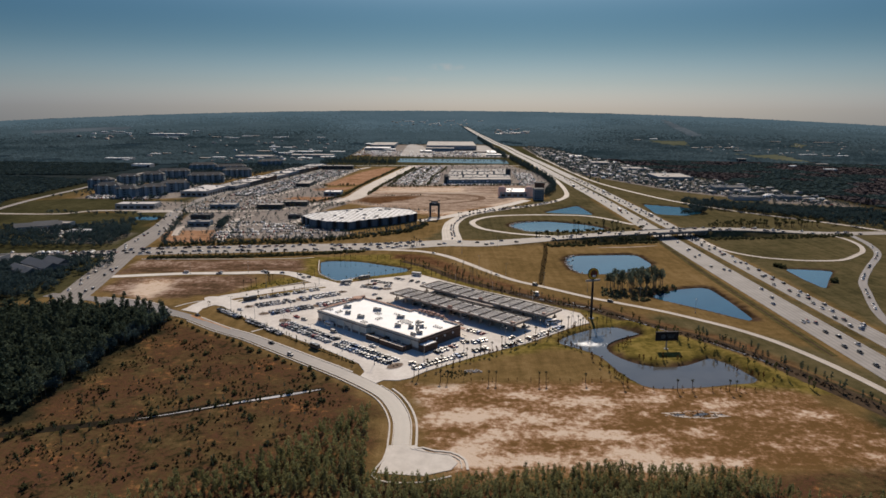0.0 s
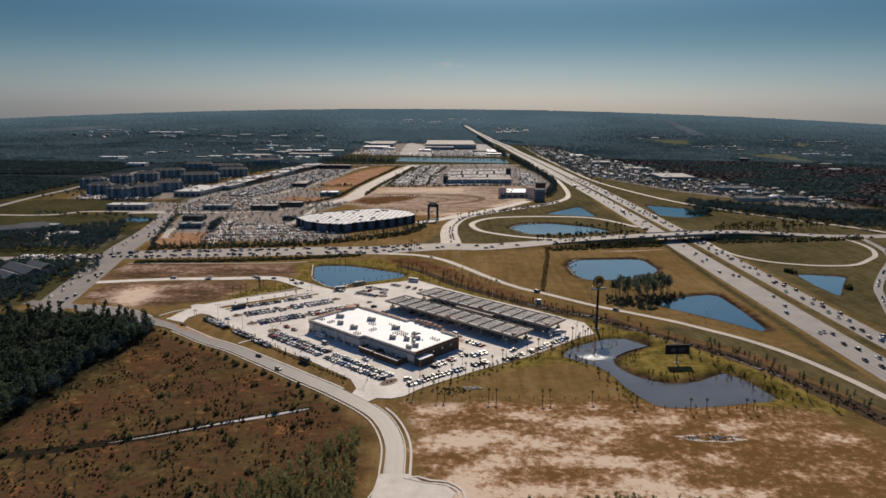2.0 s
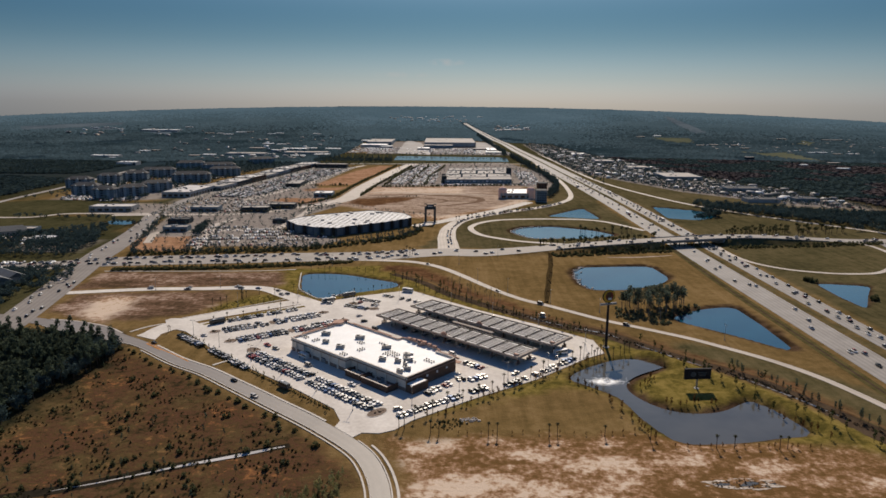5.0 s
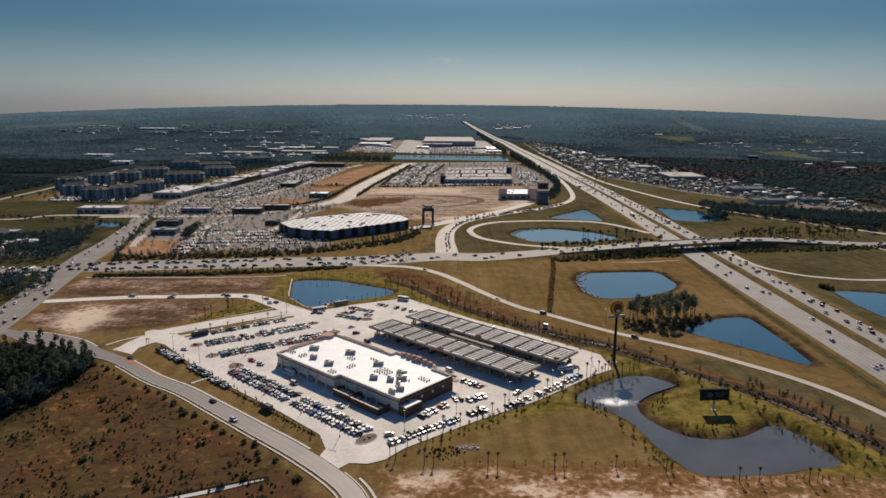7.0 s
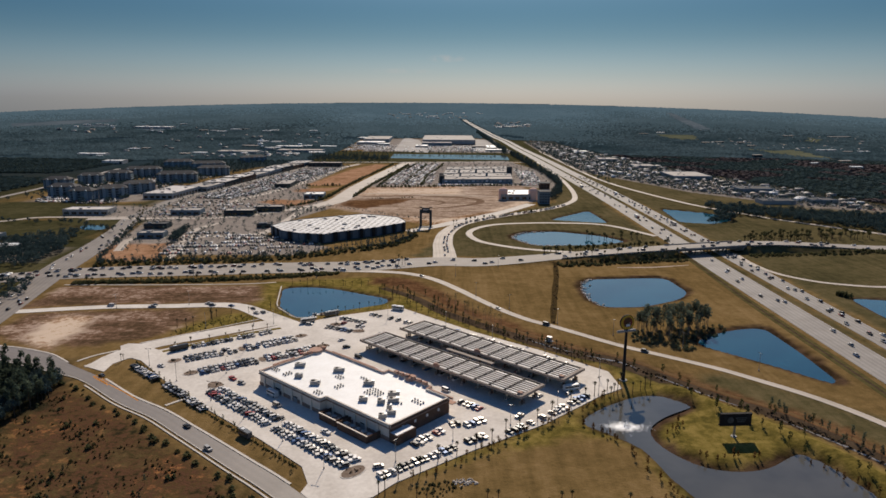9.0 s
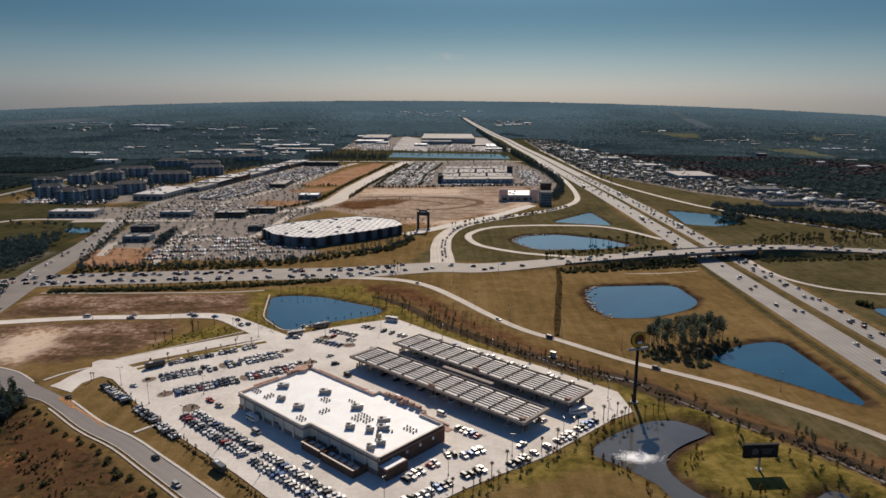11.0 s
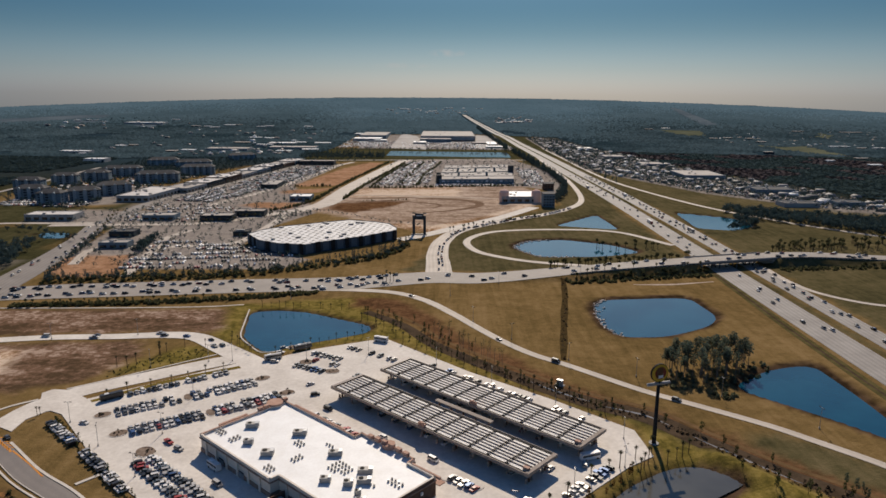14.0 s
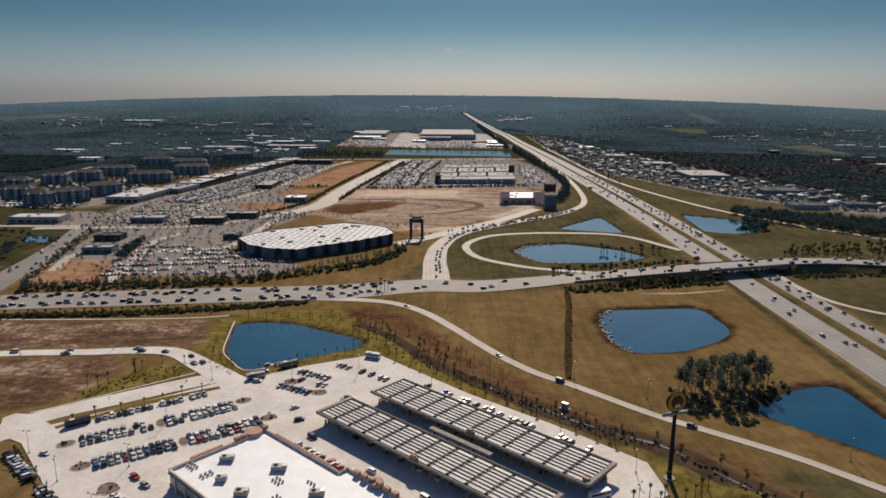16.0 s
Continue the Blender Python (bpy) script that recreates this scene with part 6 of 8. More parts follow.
def apartment_block(x, y, a, b, rot, floors=4, glazed=True):
    ap = thing("apartment_block", "blue-grey apartment block with a dark roof", "apartments", "apartment blocks", pose(x, y, 0, 0, 0, rot))
    z = floors * 3.7
    part("wall", Geo().box((0, 0, z / 2), (a, b, z)), WALL_BLUE, ap)
    g = Geo().box((0, 0, z + 0.3), (a + 1.6, b + 1.6, 0.6))
    hip = b * 0.42
    g.add([(-a / 2 - 1, -b / 2 - 1, z + 0.6), (a / 2 + 1, -b / 2 - 1, z + 0.6), (a / 2 + 1, b / 2 + 1, z + 0.6), (-a / 2 - 1, b / 2 + 1, z + 0.6), (-a / 2 + hip, 0, z + 0.6 + hip * 0.6), (a / 2 - hip, 0, z + 0.6 + hip * 0.6)],
          [(0, 1, 5, 4), (2, 3, 4, 5), (3, 0, 4), (1, 2, 5)])
    part("roof", g, ROOF_DARK, ap, "hipped dark shingle roof")
    for i in range(max(2, int(a / 12))):
        u = -a / 2 + a * (i + 0.5) / max(2, int(a / 12))
        g = Geo().box((u, -b / 2 - 0.6, z * 0.5), (4.4, 1.6, z))
        g.add([(u - 2.8, -b / 2 - 1.9, z), (u + 2.8, -b / 2 - 1.9, z), (u, -b / 2 - 1.9, z + 2.2), (u - 2.8, -b / 2 + 3, z), (u + 2.8, -b / 2 + 3, z), (u, -b / 2 + 3, z + 2.2)], [(0, 1, 2), (0, 2, 5, 3), (1, 4, 5, 2)])
        part("gable", g, BAY, ap, "pale blue-grey projecting bay")
    for f in range(floors if glazed else 0):
        for i in range(int(a / 10)):
            u = -a / 2 + 5 + 10 * i
            part("window", Geo().box((u, -b / 2 - 0.05, 2.0 + 3.7 * f), (4.2, 0.3, 1.9)), GLASS_DARK, ap)
        for i in range(int(b / 9)):
            part("window", Geo().box((a / 2 + 0.05, -b / 2 + 4.5 + 9 * i, 2.0 + 3.7 * f), (0.3, 1.9, 1.9)), GLASS_DARK, ap)


for q in ((-584, 1182, 42, 20, 4), (-530, 1136, 34, 20, 0), (-500, 1166, 40, 20, 28), (-486, 1226, 46, 20, 32), (-592, 1384, 44, 20, 10), (-480, 1372, 70, 22, 12), (-579, 1458, 66, 20, 12), (-452, 1490, 60, 20, 14), (-644, 1275, 42, 20, 5), (-622, 1340, 40, 18, 10)):
    apartment_block(*q)
for q in ((-507, 1622, 70, 22, 12), (-587, 1662, 62, 22, 14), (-455, 1790, 60, 22, 30)):
    apartment_block(*q, 3, False)

# ---------------------------------------------------------------- vehicles


def profile(g, pts, w, top=1.0):
    """A side outline carried across the width; points above 0.95 m draw in by top."""
    n = len(pts)
    vs = []
    for s in (-1, 1):
        for x, z in pts:
            vs.append((x, s * w / 2 * (top if z > 0.95 else 1.0), z))
    fs = [tuple(range(n))[::-1] if False else tuple(range(n)), tuple(range(2 * n - 1, n - 1, -1))]
    fs += [(i, n + i, n + (i + 1) % n, (i + 1) % n) for i in range(n)]
    return g.add(vs, fs)


CAR_SHAPES = {
    "sedan": ([(-2.35, 0.3), (2.35, 0.3), (2.4, 0.62), (2.2, 0.78), (1.15, 0.92), (-1.5, 0.95), (-2.3, 0.9)], [(-1.75, 0.9), (1.2, 0.9), (0.45, 1.38), (-1.0, 1.40)], (-0.28, 1.42, 1.5), 1.82),
    "suv": ([(-2.4, 0.35), (2.35, 0.35), (2.4, 0.75), (2.2, 0.98), (1.2, 1.08), (-2.35, 1.08)], [(-2.3, 1.05), (1.3, 1.05), (0.6, 1.66), (-2.0, 1.68)], (-0.75, 1.70, 2.7), 1.92),
    "pickup": ([(-2.9, 0.45), (2.8, 0.45), (2.85, 0.85), (2.6, 1.05), (1.3, 1.12), (-0.9, 1.12), (-0.9, 1.08), (-2.9, 1.08)], [(-0.9, 1.05), (1.4, 1.05), (0.75, 1.72), (-0.75, 1.74)], (0.0, 1.77, 1.5), 1.98),
    "van": ([(-2.7, 0.35), (2.5, 0.35), (2.55, 0.8), (2.2, 1.1), (-2.7, 1.15)], [(-2.65, 1.1), (2.1, 1.1), (1.3, 1.95), (-2.55, 2.0)], (-0.6, 2.02, 3.7), 2.0),
}
WHEEL = Geo().tube([(0, -0.11, 0), (0, 0.11, 0)], [0.34, 0.34], 10).mesh("wheel", RUBBER)
car_masters = {}
passing = []
NEAR = ("parked on pale concrete", "driving across the car park")


def car(x, y, heading, kind=None, colour=None, z=None, group="", where="parked on pale concrete"):
    """One vehicle; heading in degrees. Those far from the car park are gathered and joined later."""
    kind = kind or ("sedan", "suv", "suv", "pickup", "sedan", "van")[rng.randint(6)]
    colour = colour or ("white", "white", "white", "white", "silver", "silver", "silver", "silver", "black", "black", "black", "grey", "grey", "white", "white", "silver", "silver", "red", "blue")[rng.randint(19)]
    z = h1(x, y) + 0.3 if z is None else z
    near = where in NEAR or (where in ("driving on the local road", "driving on the access road", "driving on the slip road") and y < 720 and x < 250)
    if not near:
        passing.append((x, y, z, radians(heading)))
        return None
    m = pose(x, y, z, 0, 0, heading)
    key = (kind, colour, where)
    if key in car_masters:
        ob = copy_thing(car_masters[key], m)
        if group:
            ob["group"] = group
        return ob
    body, glass, roof, w = CAR_SHAPES[kind]
    ob = thing("pickup_truck" if kind == "pickup" else "van" if kind == "van" else "car", f"{colour} {'sports utility car' if kind == 'suv' else 'pickup truck' if kind == 'pickup' else kind} {where}", "car", group, m)
    same = [c for (k, q, _), c in car_masters.items() if (k, q) == (kind, colour)]
    if same:
        for o in same[0].children:
            part(o.name.split(".")[0], o.data, None, ob, at=o.matrix_basis.copy())
    else:
        g = profile(Geo(), body, w).box((roof[0], 0, roof[1]), (roof[2], w * 0.74, 0.06))
        part("body", g, PAINTS[colour], ob)
        part("glasshouse", profile(Geo(), glass, w * 0.95, 0.82), GLASS_DARK, ob)
        for sx in (-1.45, 1.45):
            for sy in (-1, 1):
                part("wheel", WHEEL, None, ob, at=pose(sx, sy * (w / 2 - 0.1), 0.34))
    car_masters[key] = ob
    return ob


def bus(x, y, heading, colour, label, length=11.0, z=0.3):
    b = thing("motor_coach", label, "coach", at=pose(x, y, z, 0, 0, heading))
    part("body", Geo().box((0, 0, 1.9), (length, 2.5, 2.8), 0, 0.96), PAINTS[colour], b)
    part("window_band", Geo().box((0, 0, 2.3), (length * 0.92, 2.53, 0.9)), GLASS_DARK, b)
    part("roof_unit", Geo().box((-length * 0.2, 0, 3.4), (2.0, 1.4, 0.3)), WHITE, b)
    for sx in (-0.3, 0.33):
        for sy in (-1, 1):
            part("wheel", WHEEL, None, b, at=pose(sx * length, sy * 1.15, 0.5) @ Matrix.Diagonal((1.4, 1.2, 1.4, 1)))


def row(p, q, turn, spacing=2.75, fill=0.95, group="parked cars", where="parked on pale concrete", limit=99):
    """Cars side by side from p to q; turn: heading of each against the row, in degrees."""
    (x0, y0), (x1, y1) = p, q
    ln = math.hypot(x1 - x0, y1 - y0)
    a = math.degrees(math.atan2(y1 - y0, x1 - x0))
    for k in range(int(ln / spacing)):
        if rng.rand() > fill:
            continue
        t = (k + 0.5) * spacing / ln
        flip = 180 if rng.rand() < 0.3 else 0
        kind = ("sedan", "suv", "suv", "sedan", "pickup")[rng.randint(5)]
        car(x0 + (x1 - x0) * t + rng.normal() * 0.12, y0 + (y1 - y0) * t + rng.normal() * 0.12, a + turn + flip + rng.normal() * 1.5, kind, group=group, where=where)


# car park rows
for v, fl in ((-41.2, 0.97), (-47.6, 0.97)):
    row(shop_at(-60, v), shop_at(-4, v), 68, 2.85, fl)
    row(shop_at(-1, v), shop_at(52, v), 68, 2.85, fl)
row(shop_at(-124, -58.5), shop_at(-91, -58.5), 90, 2.75, 0.98)
row(shop_at(-88, -58.5), shop_at(-63, -58.8), 90, 2.75, 0.95)
row(shop_at(-61, -59), shop_at(-40, -60), 90, 2.75, 0.92)
row((-146, 521), (-102, 551.5), 90, 2.85, 0.85)
n32 = (-math.sin(radians(32.4)), math.cos(radians(32.4)))
for (ax, ay), (bx, by) in (((-143, 501), (-116, 518)), ((-113, 520), (-84, 538.5)), ((-128, 482.5), (-99, 501)), ((-96, 503), (-68, 521))):
    for o in (-2.7, 2.7):
        row((ax + n32[0] * o, ay + n32[1] * o), (bx + n32[0] * o, by + n32[1] * o), 90, 2.75, 0.94)
row(shop_at(66, -44), shop_at(71, -12), 90, 2.9, 0.97)
row(shop_at(71, -12), shop_at(77, 19), 90, 2.9, 0.9)
row(shop_at(82, 22), shop_at(85, 48), 90, 2.9, 0.75)
row(shop_at(86, 52), shop_at(88, 92), 90, 3.2, 0.55)
row(shop_at(58, -16), shop_at(58, 6), 90, 2.9, 0.6)
row(shop_at(57, 10), shop_at(61, 17), 90, 2.9, 1.0)
row(shop_at(63, 14), shop_at(66, 26), 90, 2.9, 0.9)
row(shop_at(44, 33), shop_at(60, 33), 90, 2.8, 0.9)
row(shop_at(-44, 112.5), shop_at(62, 113), 90, 3.0, 0.6)
row(shop_at(-98, 60), shop_at(-76, 66), 90, 3.0, 0.8)
row(shop_at(-108, 78), shop_at(-82, 84), 90, 3.0, 0.8)
row(shop_at(-96, 72), shop_at(-74, 78), 90, 3.0, 0.7)
row(shop_at(-104, 98), shop_at(-60, 104), 90, 3.4, 0.45)
row(shop_at(-40, 29), shop_at(40, 30.5), 90, 3.0, 0.3)
for v in (52, 63, 84.5, 95.5):
    for k in range(12):
        if rng.rand() < 0.7:
            u = -44 + 9.6 * k + rng.normal() * 1.0
            car(*shop_at(u, v), -42 + 90 + (180 if rng.rand() < 0.5 else 0), group="cars at the pumps", where="standing at a fuel pump")
for u, v, hd in ((-66, -30, 0), (-20, -33, 0), (20, -34, 180), (-75, 20, 90), (-70, 50, 80), (-58, 44, 60), (-110, 55, 40), (-40, 38, 0), (0, 37, 180), (30, 38, 0), (76, 40, 85), (70, 66, 90), (-60, 74, 90), (-112, -48, 20),
                 (-120, 66, 30), (-128, 74, 30), (60, -38, 60), (-57, -30, 10), (79, 78, 120), (40, 108, 0)):
    car(*shop_at(u, v), -42 + hd, group="cars driving in the car park", where="driving across the car park")
bus(-152, 516.5, 40, "black", "dark motor coach parked at the kerb")
bus(-70, 586.5, 35, "grey", "dark grey motor coach parked at the kerb")
bus(-84, 570, 30, "silver", "silver motor coach crossing the car park", 10)
bus(-24, 600, -20, "white", "white motor coach parked at the kerb", 9)
bus(*shop_at(-32, -27.5), -42, "white", "white delivery lorry behind the shop", 7.5)
bus(*shop_at(-4, -61), -42, "grey", "grey delivery lorry at the verge", 8)
bus(*shop_at(78, 84), 20, "white", "white delivery lorry beside the canopy", 9)


def traffic(line, offsets, every, z, chance, group, where, x_lo=-1e9, x_hi=1e9, y_lo=-1e9, y_hi=1e9):
    """Vehicles along a road."""
    c = smooth_line(line, 2.0)
    d = np.gradient(c, axis=0)
    a = np.arctan2(d[:, 1], d[:, 0])
    for o in offsets:
        k = int(rng.rand() * every / 2)
        while k < len(c) - 1:
            x, y = c[k, 0] - math.sin(a[k]) * o, c[k, 1] + math.cos(a[k]) * o
            if rng.rand() < chance and x_lo < x < x_hi and y_lo < y < y_hi:
                car(x, y, math.degrees(a[k]) + (180 if o > 0 else 0), z=z(x, y), group=group, where=where)
            k += max(3, int(every / 2 * (0.5 + rng.rand())))


def flat_z(x, y):
    return 0.2


def boulevard_z(x, y):
    return float(rise(np.array(x))) + 0.27


traffic(BOULEVARD, (-13, -9.5, -6, 6, 9.5, 13), 13, boulevard_z, 0.66, "traffic on the boulevard", "driving on the boulevard", -420, -20)
traffic(BOULEVARD, (-8, -4.5, 4.5, 8), 22, boulevard_z, 0.5, "traffic on the boulevard", "driving on the boulevard", -20, 520)
traffic(WEST_LANES, (-7.5, -3.8, 0.1, 3.9), 46, flat_z, 0.5, "traffic on the motorway", "driving on the motorway", y_lo=300, y_hi=1500)
traffic(EAST_LANES, (-5.6, -1.9, 1.9, 5.6), 24, flat_z, 0.7, "traffic on the motorway", "driving on the motorway", y_lo=300, y_hi=1500)
traffic([(10, 772), (10, 800), (9, 840), (14, 900), (36, 962), (94, 1024), (140, 1062), (187, 1118)], (-4, -0.8), 10, flat_z, 0.75, "traffic on the slip road", "queuing on the slip road")
traffic(SLIP, (-0.6,), 60, flat_z, 0.7, "traffic on the slip road", "driving on the slip road")
traffic([(-297, 526), (-313, 605), (-336, 715), (-352, 820), (-371, 914), (-394, 1032)], (-9, -5.5, 5.5, 9), 26, flat_z, 0.55, "traffic on the avenue", "driving on the avenue")
traffic([(-240, 603), (-192, 606.5), (-160.5, 610), (-141, 606.4), (-120, 588.5)], (-2, 2), 26, flat_z, 0.6, "traffic on the access road", "driving on the access road")
traffic([(-181, 474.5), (-130.2, 431), (-93.8, 399.7), (-62.1, 372.1)], (-2.4, 2.4), 60, flat_z, 0.5, "traffic on the local road", "driving on the local road")
traffic([(331, 497), (357, 552), (376, 589), (414, 642), (462, 705), (485, 756)], (0.5,), 11, flat_z, 0.7, "traffic on the slip road", "driving on the slip road")


def lorry(x, y, heading, colour):
    t = thing("articulated_lorry", f"{colour} articulated lorry on the motorway", "lorry", "lorries on the motorway", pose(x, y, 0.2, 0, 0, heading))
    part("trailer", Geo().box((-1.5, 0, 2.5), (13.5, 2.5, 2.8)), PAINTS[colour], t)
    cab = part("cab", Geo().box((7.2, 0, 1.9), (2.6, 2.4, 2.8), 0, 0.93), PAINTS["red" if colour == "white" else "blue"], t)
    part("windscreen", Geo().box((8.3, 0, 2.4), (0.5, 2.0, 0.9)), GLASS_DARK, cab)
    part("chassis", Geo().box((1, 0, 0.9), (14, 1.0, 0.4)), METAL_DARK, t)
    for sx in (-7, -5.7, 4.5, 7.4):
        for sy in (-1, 1):
            part("wheel", WHEEL, None, t, at=pose(sx, sy * 1.1, 0.5) @ Matrix.Diagonal((1.45, 1.6, 1.45, 1)))


for x, y, hd, cl in ((265, 1010, -90, "white"), (297, 960, 90, "silver"), (294, 1240, 90, "white"), (255, 1330, -90, "silver")):
    lorry(x, y, hd, cl)

# far vehicles: one low shape each, joined
CARLET = (np.array([(-2.2, -0.9, 0.2), (2.2, -0.9, 0.2), (2.2, 0.9, 0.2), (-2.2, 0.9, 0.2), (-2.2, -0.9, 0.95), (2.2, -0.9, 0.9), (2.2, 0.9, 0.9), (-2.2, 0.9, 0.95),
                    (-1.7, -0.75, 1.55), (0.8, -0.75, 1.5), (0.8, 0.75, 1.5), (-1.7, 0.75, 1.55)], float),
          np.array([(0, 1, 5), (0, 5, 4), (1, 2, 6), (1, 6, 5), (2, 3, 7), (2, 7, 6), (3, 0, 4), (3, 4, 7), (4, 5, 9), (4, 9, 8), (5, 6, 10), (5, 10, 9), (6, 7, 11), (6, 11, 10), (7, 4, 8), (7, 8, 11), (8, 9, 10), (8, 10, 11)]))


def carlet_material():
    m, n, l, b = base_material("distant_car_paint", 0.42)
    geo = n.new("ShaderNodeNewGeometry")
    # A larger, brighter white share stands in for sun glints on cars.
    r = ramp_node(n, l, geo.outputs["Random Per Island"], [(0.0, (0.72, 0.69, 0.66)), (0.26, (0.38, 0.365, 0.35)), (0.42, (0.02, 0.02, 0.022)), (0.74, (0.12, 0.12, 0.12)), (0.88, (0.22, 0.03, 0.025)), (0.94, (0.04, 0.08, 0.17))])
    r.node.color_ramp.interpolation = "CONSTANT"
    l.new(r, b.inputs["Base Color"])
    return m


FAR_PAINT = carlet_material()


def far_cars(polys, pitch_u, pitch_v, rot, fill, seed, name="distant_cars"):
    """Rows of parked cars filling car parks far away: pairs of rows with aisles."""
    r = np.random.RandomState(seed)
    pts = []
    for poly in polys:
        p = np.array(poly)
        c = p.mean(0)
        R = np.ptp(p, axis=0).max()
        co, si = math.cos(rot), math.sin(rot)
        for i, v in enumerate(np.arange(-R, R, pitch_v)):
            for w in (0, 5.2):
                bays = fill * r.choice([0.15, 1.0, 1.6], size=int(2 * R / 28) + 2)
                for u in np.arange(-R, R, pitch_u):
                    if r.rand() < bays[int((u + R) / 28)]:
                        pts.append((c[0] + u * co - (v + w) * si, c[1] + u * si + (v + w) * co))
        a = np.array(pts)
        ok = signed(poly, a[:, 0], a[:, 1]) > 0
        pts = [q for q, o in zip(pts, ok) if o] if len(polys) == 1 else pts
    a = np.array(pts)
    ok = np.max([signed(p, a[:, 0], a[:, 1]) for p in polys], 0) > 0
    a = a[ok]
    n = len(a)
    tv, tf = CARLET
    hd = rot + math.pi / 2 + (r.rand(n) < 0.5) * math.pi
    co, si = np.cos(hd)[:, None], np.sin(hd)[:, None]
    s = 0.95 + 0.2 * r.rand(n)[:, None]
    x = (tv[None, :, 0] * co - tv[None, :, 1] * si) * s + a[:, :1]
    y = (tv[None, :, 0] * si + tv[None, :, 1] * co) * s + a[:, 1:]
    z = np.repeat(tv[None, :, 2] * 1.1 + 0.15, n, 0) + height(a[:, 0], a[:, 1])[:, None]
    f = tf[None] + (np.arange(n) * len(tv))[:, None, None]
    ob = new(name, fast_mesh(name, np.stack([x, y, z], 2).reshape(-1, 3), f.reshape(-1, 3), FAR_PAINT))
    tagged(ob, "many parked cars in distant car parks", "cars", "", "stuff")


def joined_cars(name, places, label, seed):
    """Stuff: cars with body, glass and wheels told apart by colour, joined by material."""
    r = np.random.RandomState(seed)
    a = np.array(places)
    n = len(a)
    body, _, _, _ = CAR_SHAPES["suv"]
    shell = Geo()
    profile(shell, body, 1.9)
    shell.box((-0.75, 0, 1.7), (2.7, 1.4, 0.06))
    glass = profile(Geo(), CAR_SHAPES["suv"][1], 1.8, 0.82)
    for geo, mat in ((shell, FAR_PAINT), (glass, GLASS_DARK)):
        tv = np.array(geo.v)
        tf = np.array([(f[0], f[i], f[i + 1]) for f in geo.f for i in range(1, len(f) - 1)])
        co, si = np.cos(a[:, 3])[:, None], np.sin(a[:, 3])[:, None]
        x = tv[None, :, 0] * co - tv[None, :, 1] * si + a[:, :1]
        y = tv[None, :, 0] * si + tv[None, :, 1] * co + a[:, 1:2]
        z = tv[None, :, 2] + a[:, 2:3]
        f = tf[None] + (np.arange(n) * len(tv))[:, None, None]
        nm = name if mat is FAR_PAINT else name + "_glazing"
        tagged(new(nm, fast_mesh(nm, np.stack([x, y, z], 2).reshape(-1, 3), f.reshape(-1, 3), mat)), label, "cars", "", "stuff")


joined_cars("traffic", passing, "cars driving on distant roads and at pumps", 4)
far_cars([[(-270, 775), (-285, 900), (-195, 880), (-135, 835), (-110, 820), (-150, 785)]], 2.8, 18, radians(8), 0.46, 1)
far_cars([[(-376, 1165), (-318, 1150), (-292, 1215), (-268, 1300), (-240, 1480), (-218, 1640), (-292, 1640), (-322, 1480), (-352, 1290)]], 2.8, 15.5, radians(82), 0.8, 2)
far_cars([[(-106, 1358), (-88, 1540), (-64, 1750), (0, 1770), (-6, 1600), (-10, 1372), (-50, 1345)]], 2.8, 14, radians(84), 0.95, 3)
far_cars([[(-376, 1000), (-300, 1000), (-240, 1030), (-225, 1060), (-262, 1110), (-300, 1120), (-330, 1150), (-380, 1140)]], 3.0, 19, radians(8), 0.30, 4)
far_cars([[(0, 1335), (190, 1345), (205, 1600), (165, 1640), (155, 1380), (0, 1358)]], 2.8, 15, radians(5), 0.7, 5)
far_cars([[(330, 1560), (440, 1280), (560, 1110), (640, 1080), (620, 1240), (530, 1500), (450, 2000), (400, 2500), (330, 2500), (320, 1900)]], 3.0, 15, radians(75), 0.34, 6)
far_cars([[(-290, 2180), (220, 2150), (190, 2420), (-300, 2430)]], 3.2, 15, radians(2), 0.6, 7)
far_cars([[(-480, 560), (-350, 560), (-365, 700), (-480, 690)], [(-480, 760), (-390, 770), (-400, 860), (-500, 860)]], 3.0, 18, radians(5), 0.25, 8)
far_cars([[(-600, 1110), (-480, 1100), (-470, 1140), (-600, 1160)], [(-640, 1230), (-530, 1220), (-480, 1300), (-440, 1450), (-600, 1440)]], 3.0, 20, radians(5), 0.5, 9)

# ---------------------------------------------------------------- car park furniture
for x, y, a, b, rot in ((-148, 499, 4.2, 3.2, 32), (-132, 481, 4.4, 3.4, 32), (-113, 465, 5.2, 4.2, -42), (-83, 543, 4.4, 3.2, 32), (-66, 525, 4.4, 3.2, 32), (-28, 379, 6.5, 3.8, 48), (-114.5, 519, 2.2, 4.2, 32), (-97.5, 502, 2.2, 4.2, 32),
                        (-64, 566, 4.5, 4.0, 0), (-47, 553, 4.5, 3.5, 0), (-76, 590, 4, 3, 20), (17, 447, 3.5, 3.5, 0), (26, 441, 5.5, 4.5, 0)):
    isl = thing("planting_island", "kerbed island of brown mulch in the car park", "planting bed", "planting islands", pose(x, y, 0.3, 0, 0, rot))
    ring = [(math.cos(k * math.pi / 9) * a, math.sin(k * math.pi / 9) * b) for k in range(18)]
    part("kerb", Geo().prism(ring, -0.1, 0.16), KERB, isl)
    part("mulch", Geo().prism([(u * 0.9, v * 0.88) for u, v in ring], 0.1, 0.24), MULCH if (x, y) not in ((17, 447), (26, 441)) else LOT_PAVE, isl)
ISLES = [(-148, 499), (-132, 481), (-113, 465), (-83, 543), (-66, 525), (-28, 379), (-64, 566), (-47, 553), (-76, 590)]
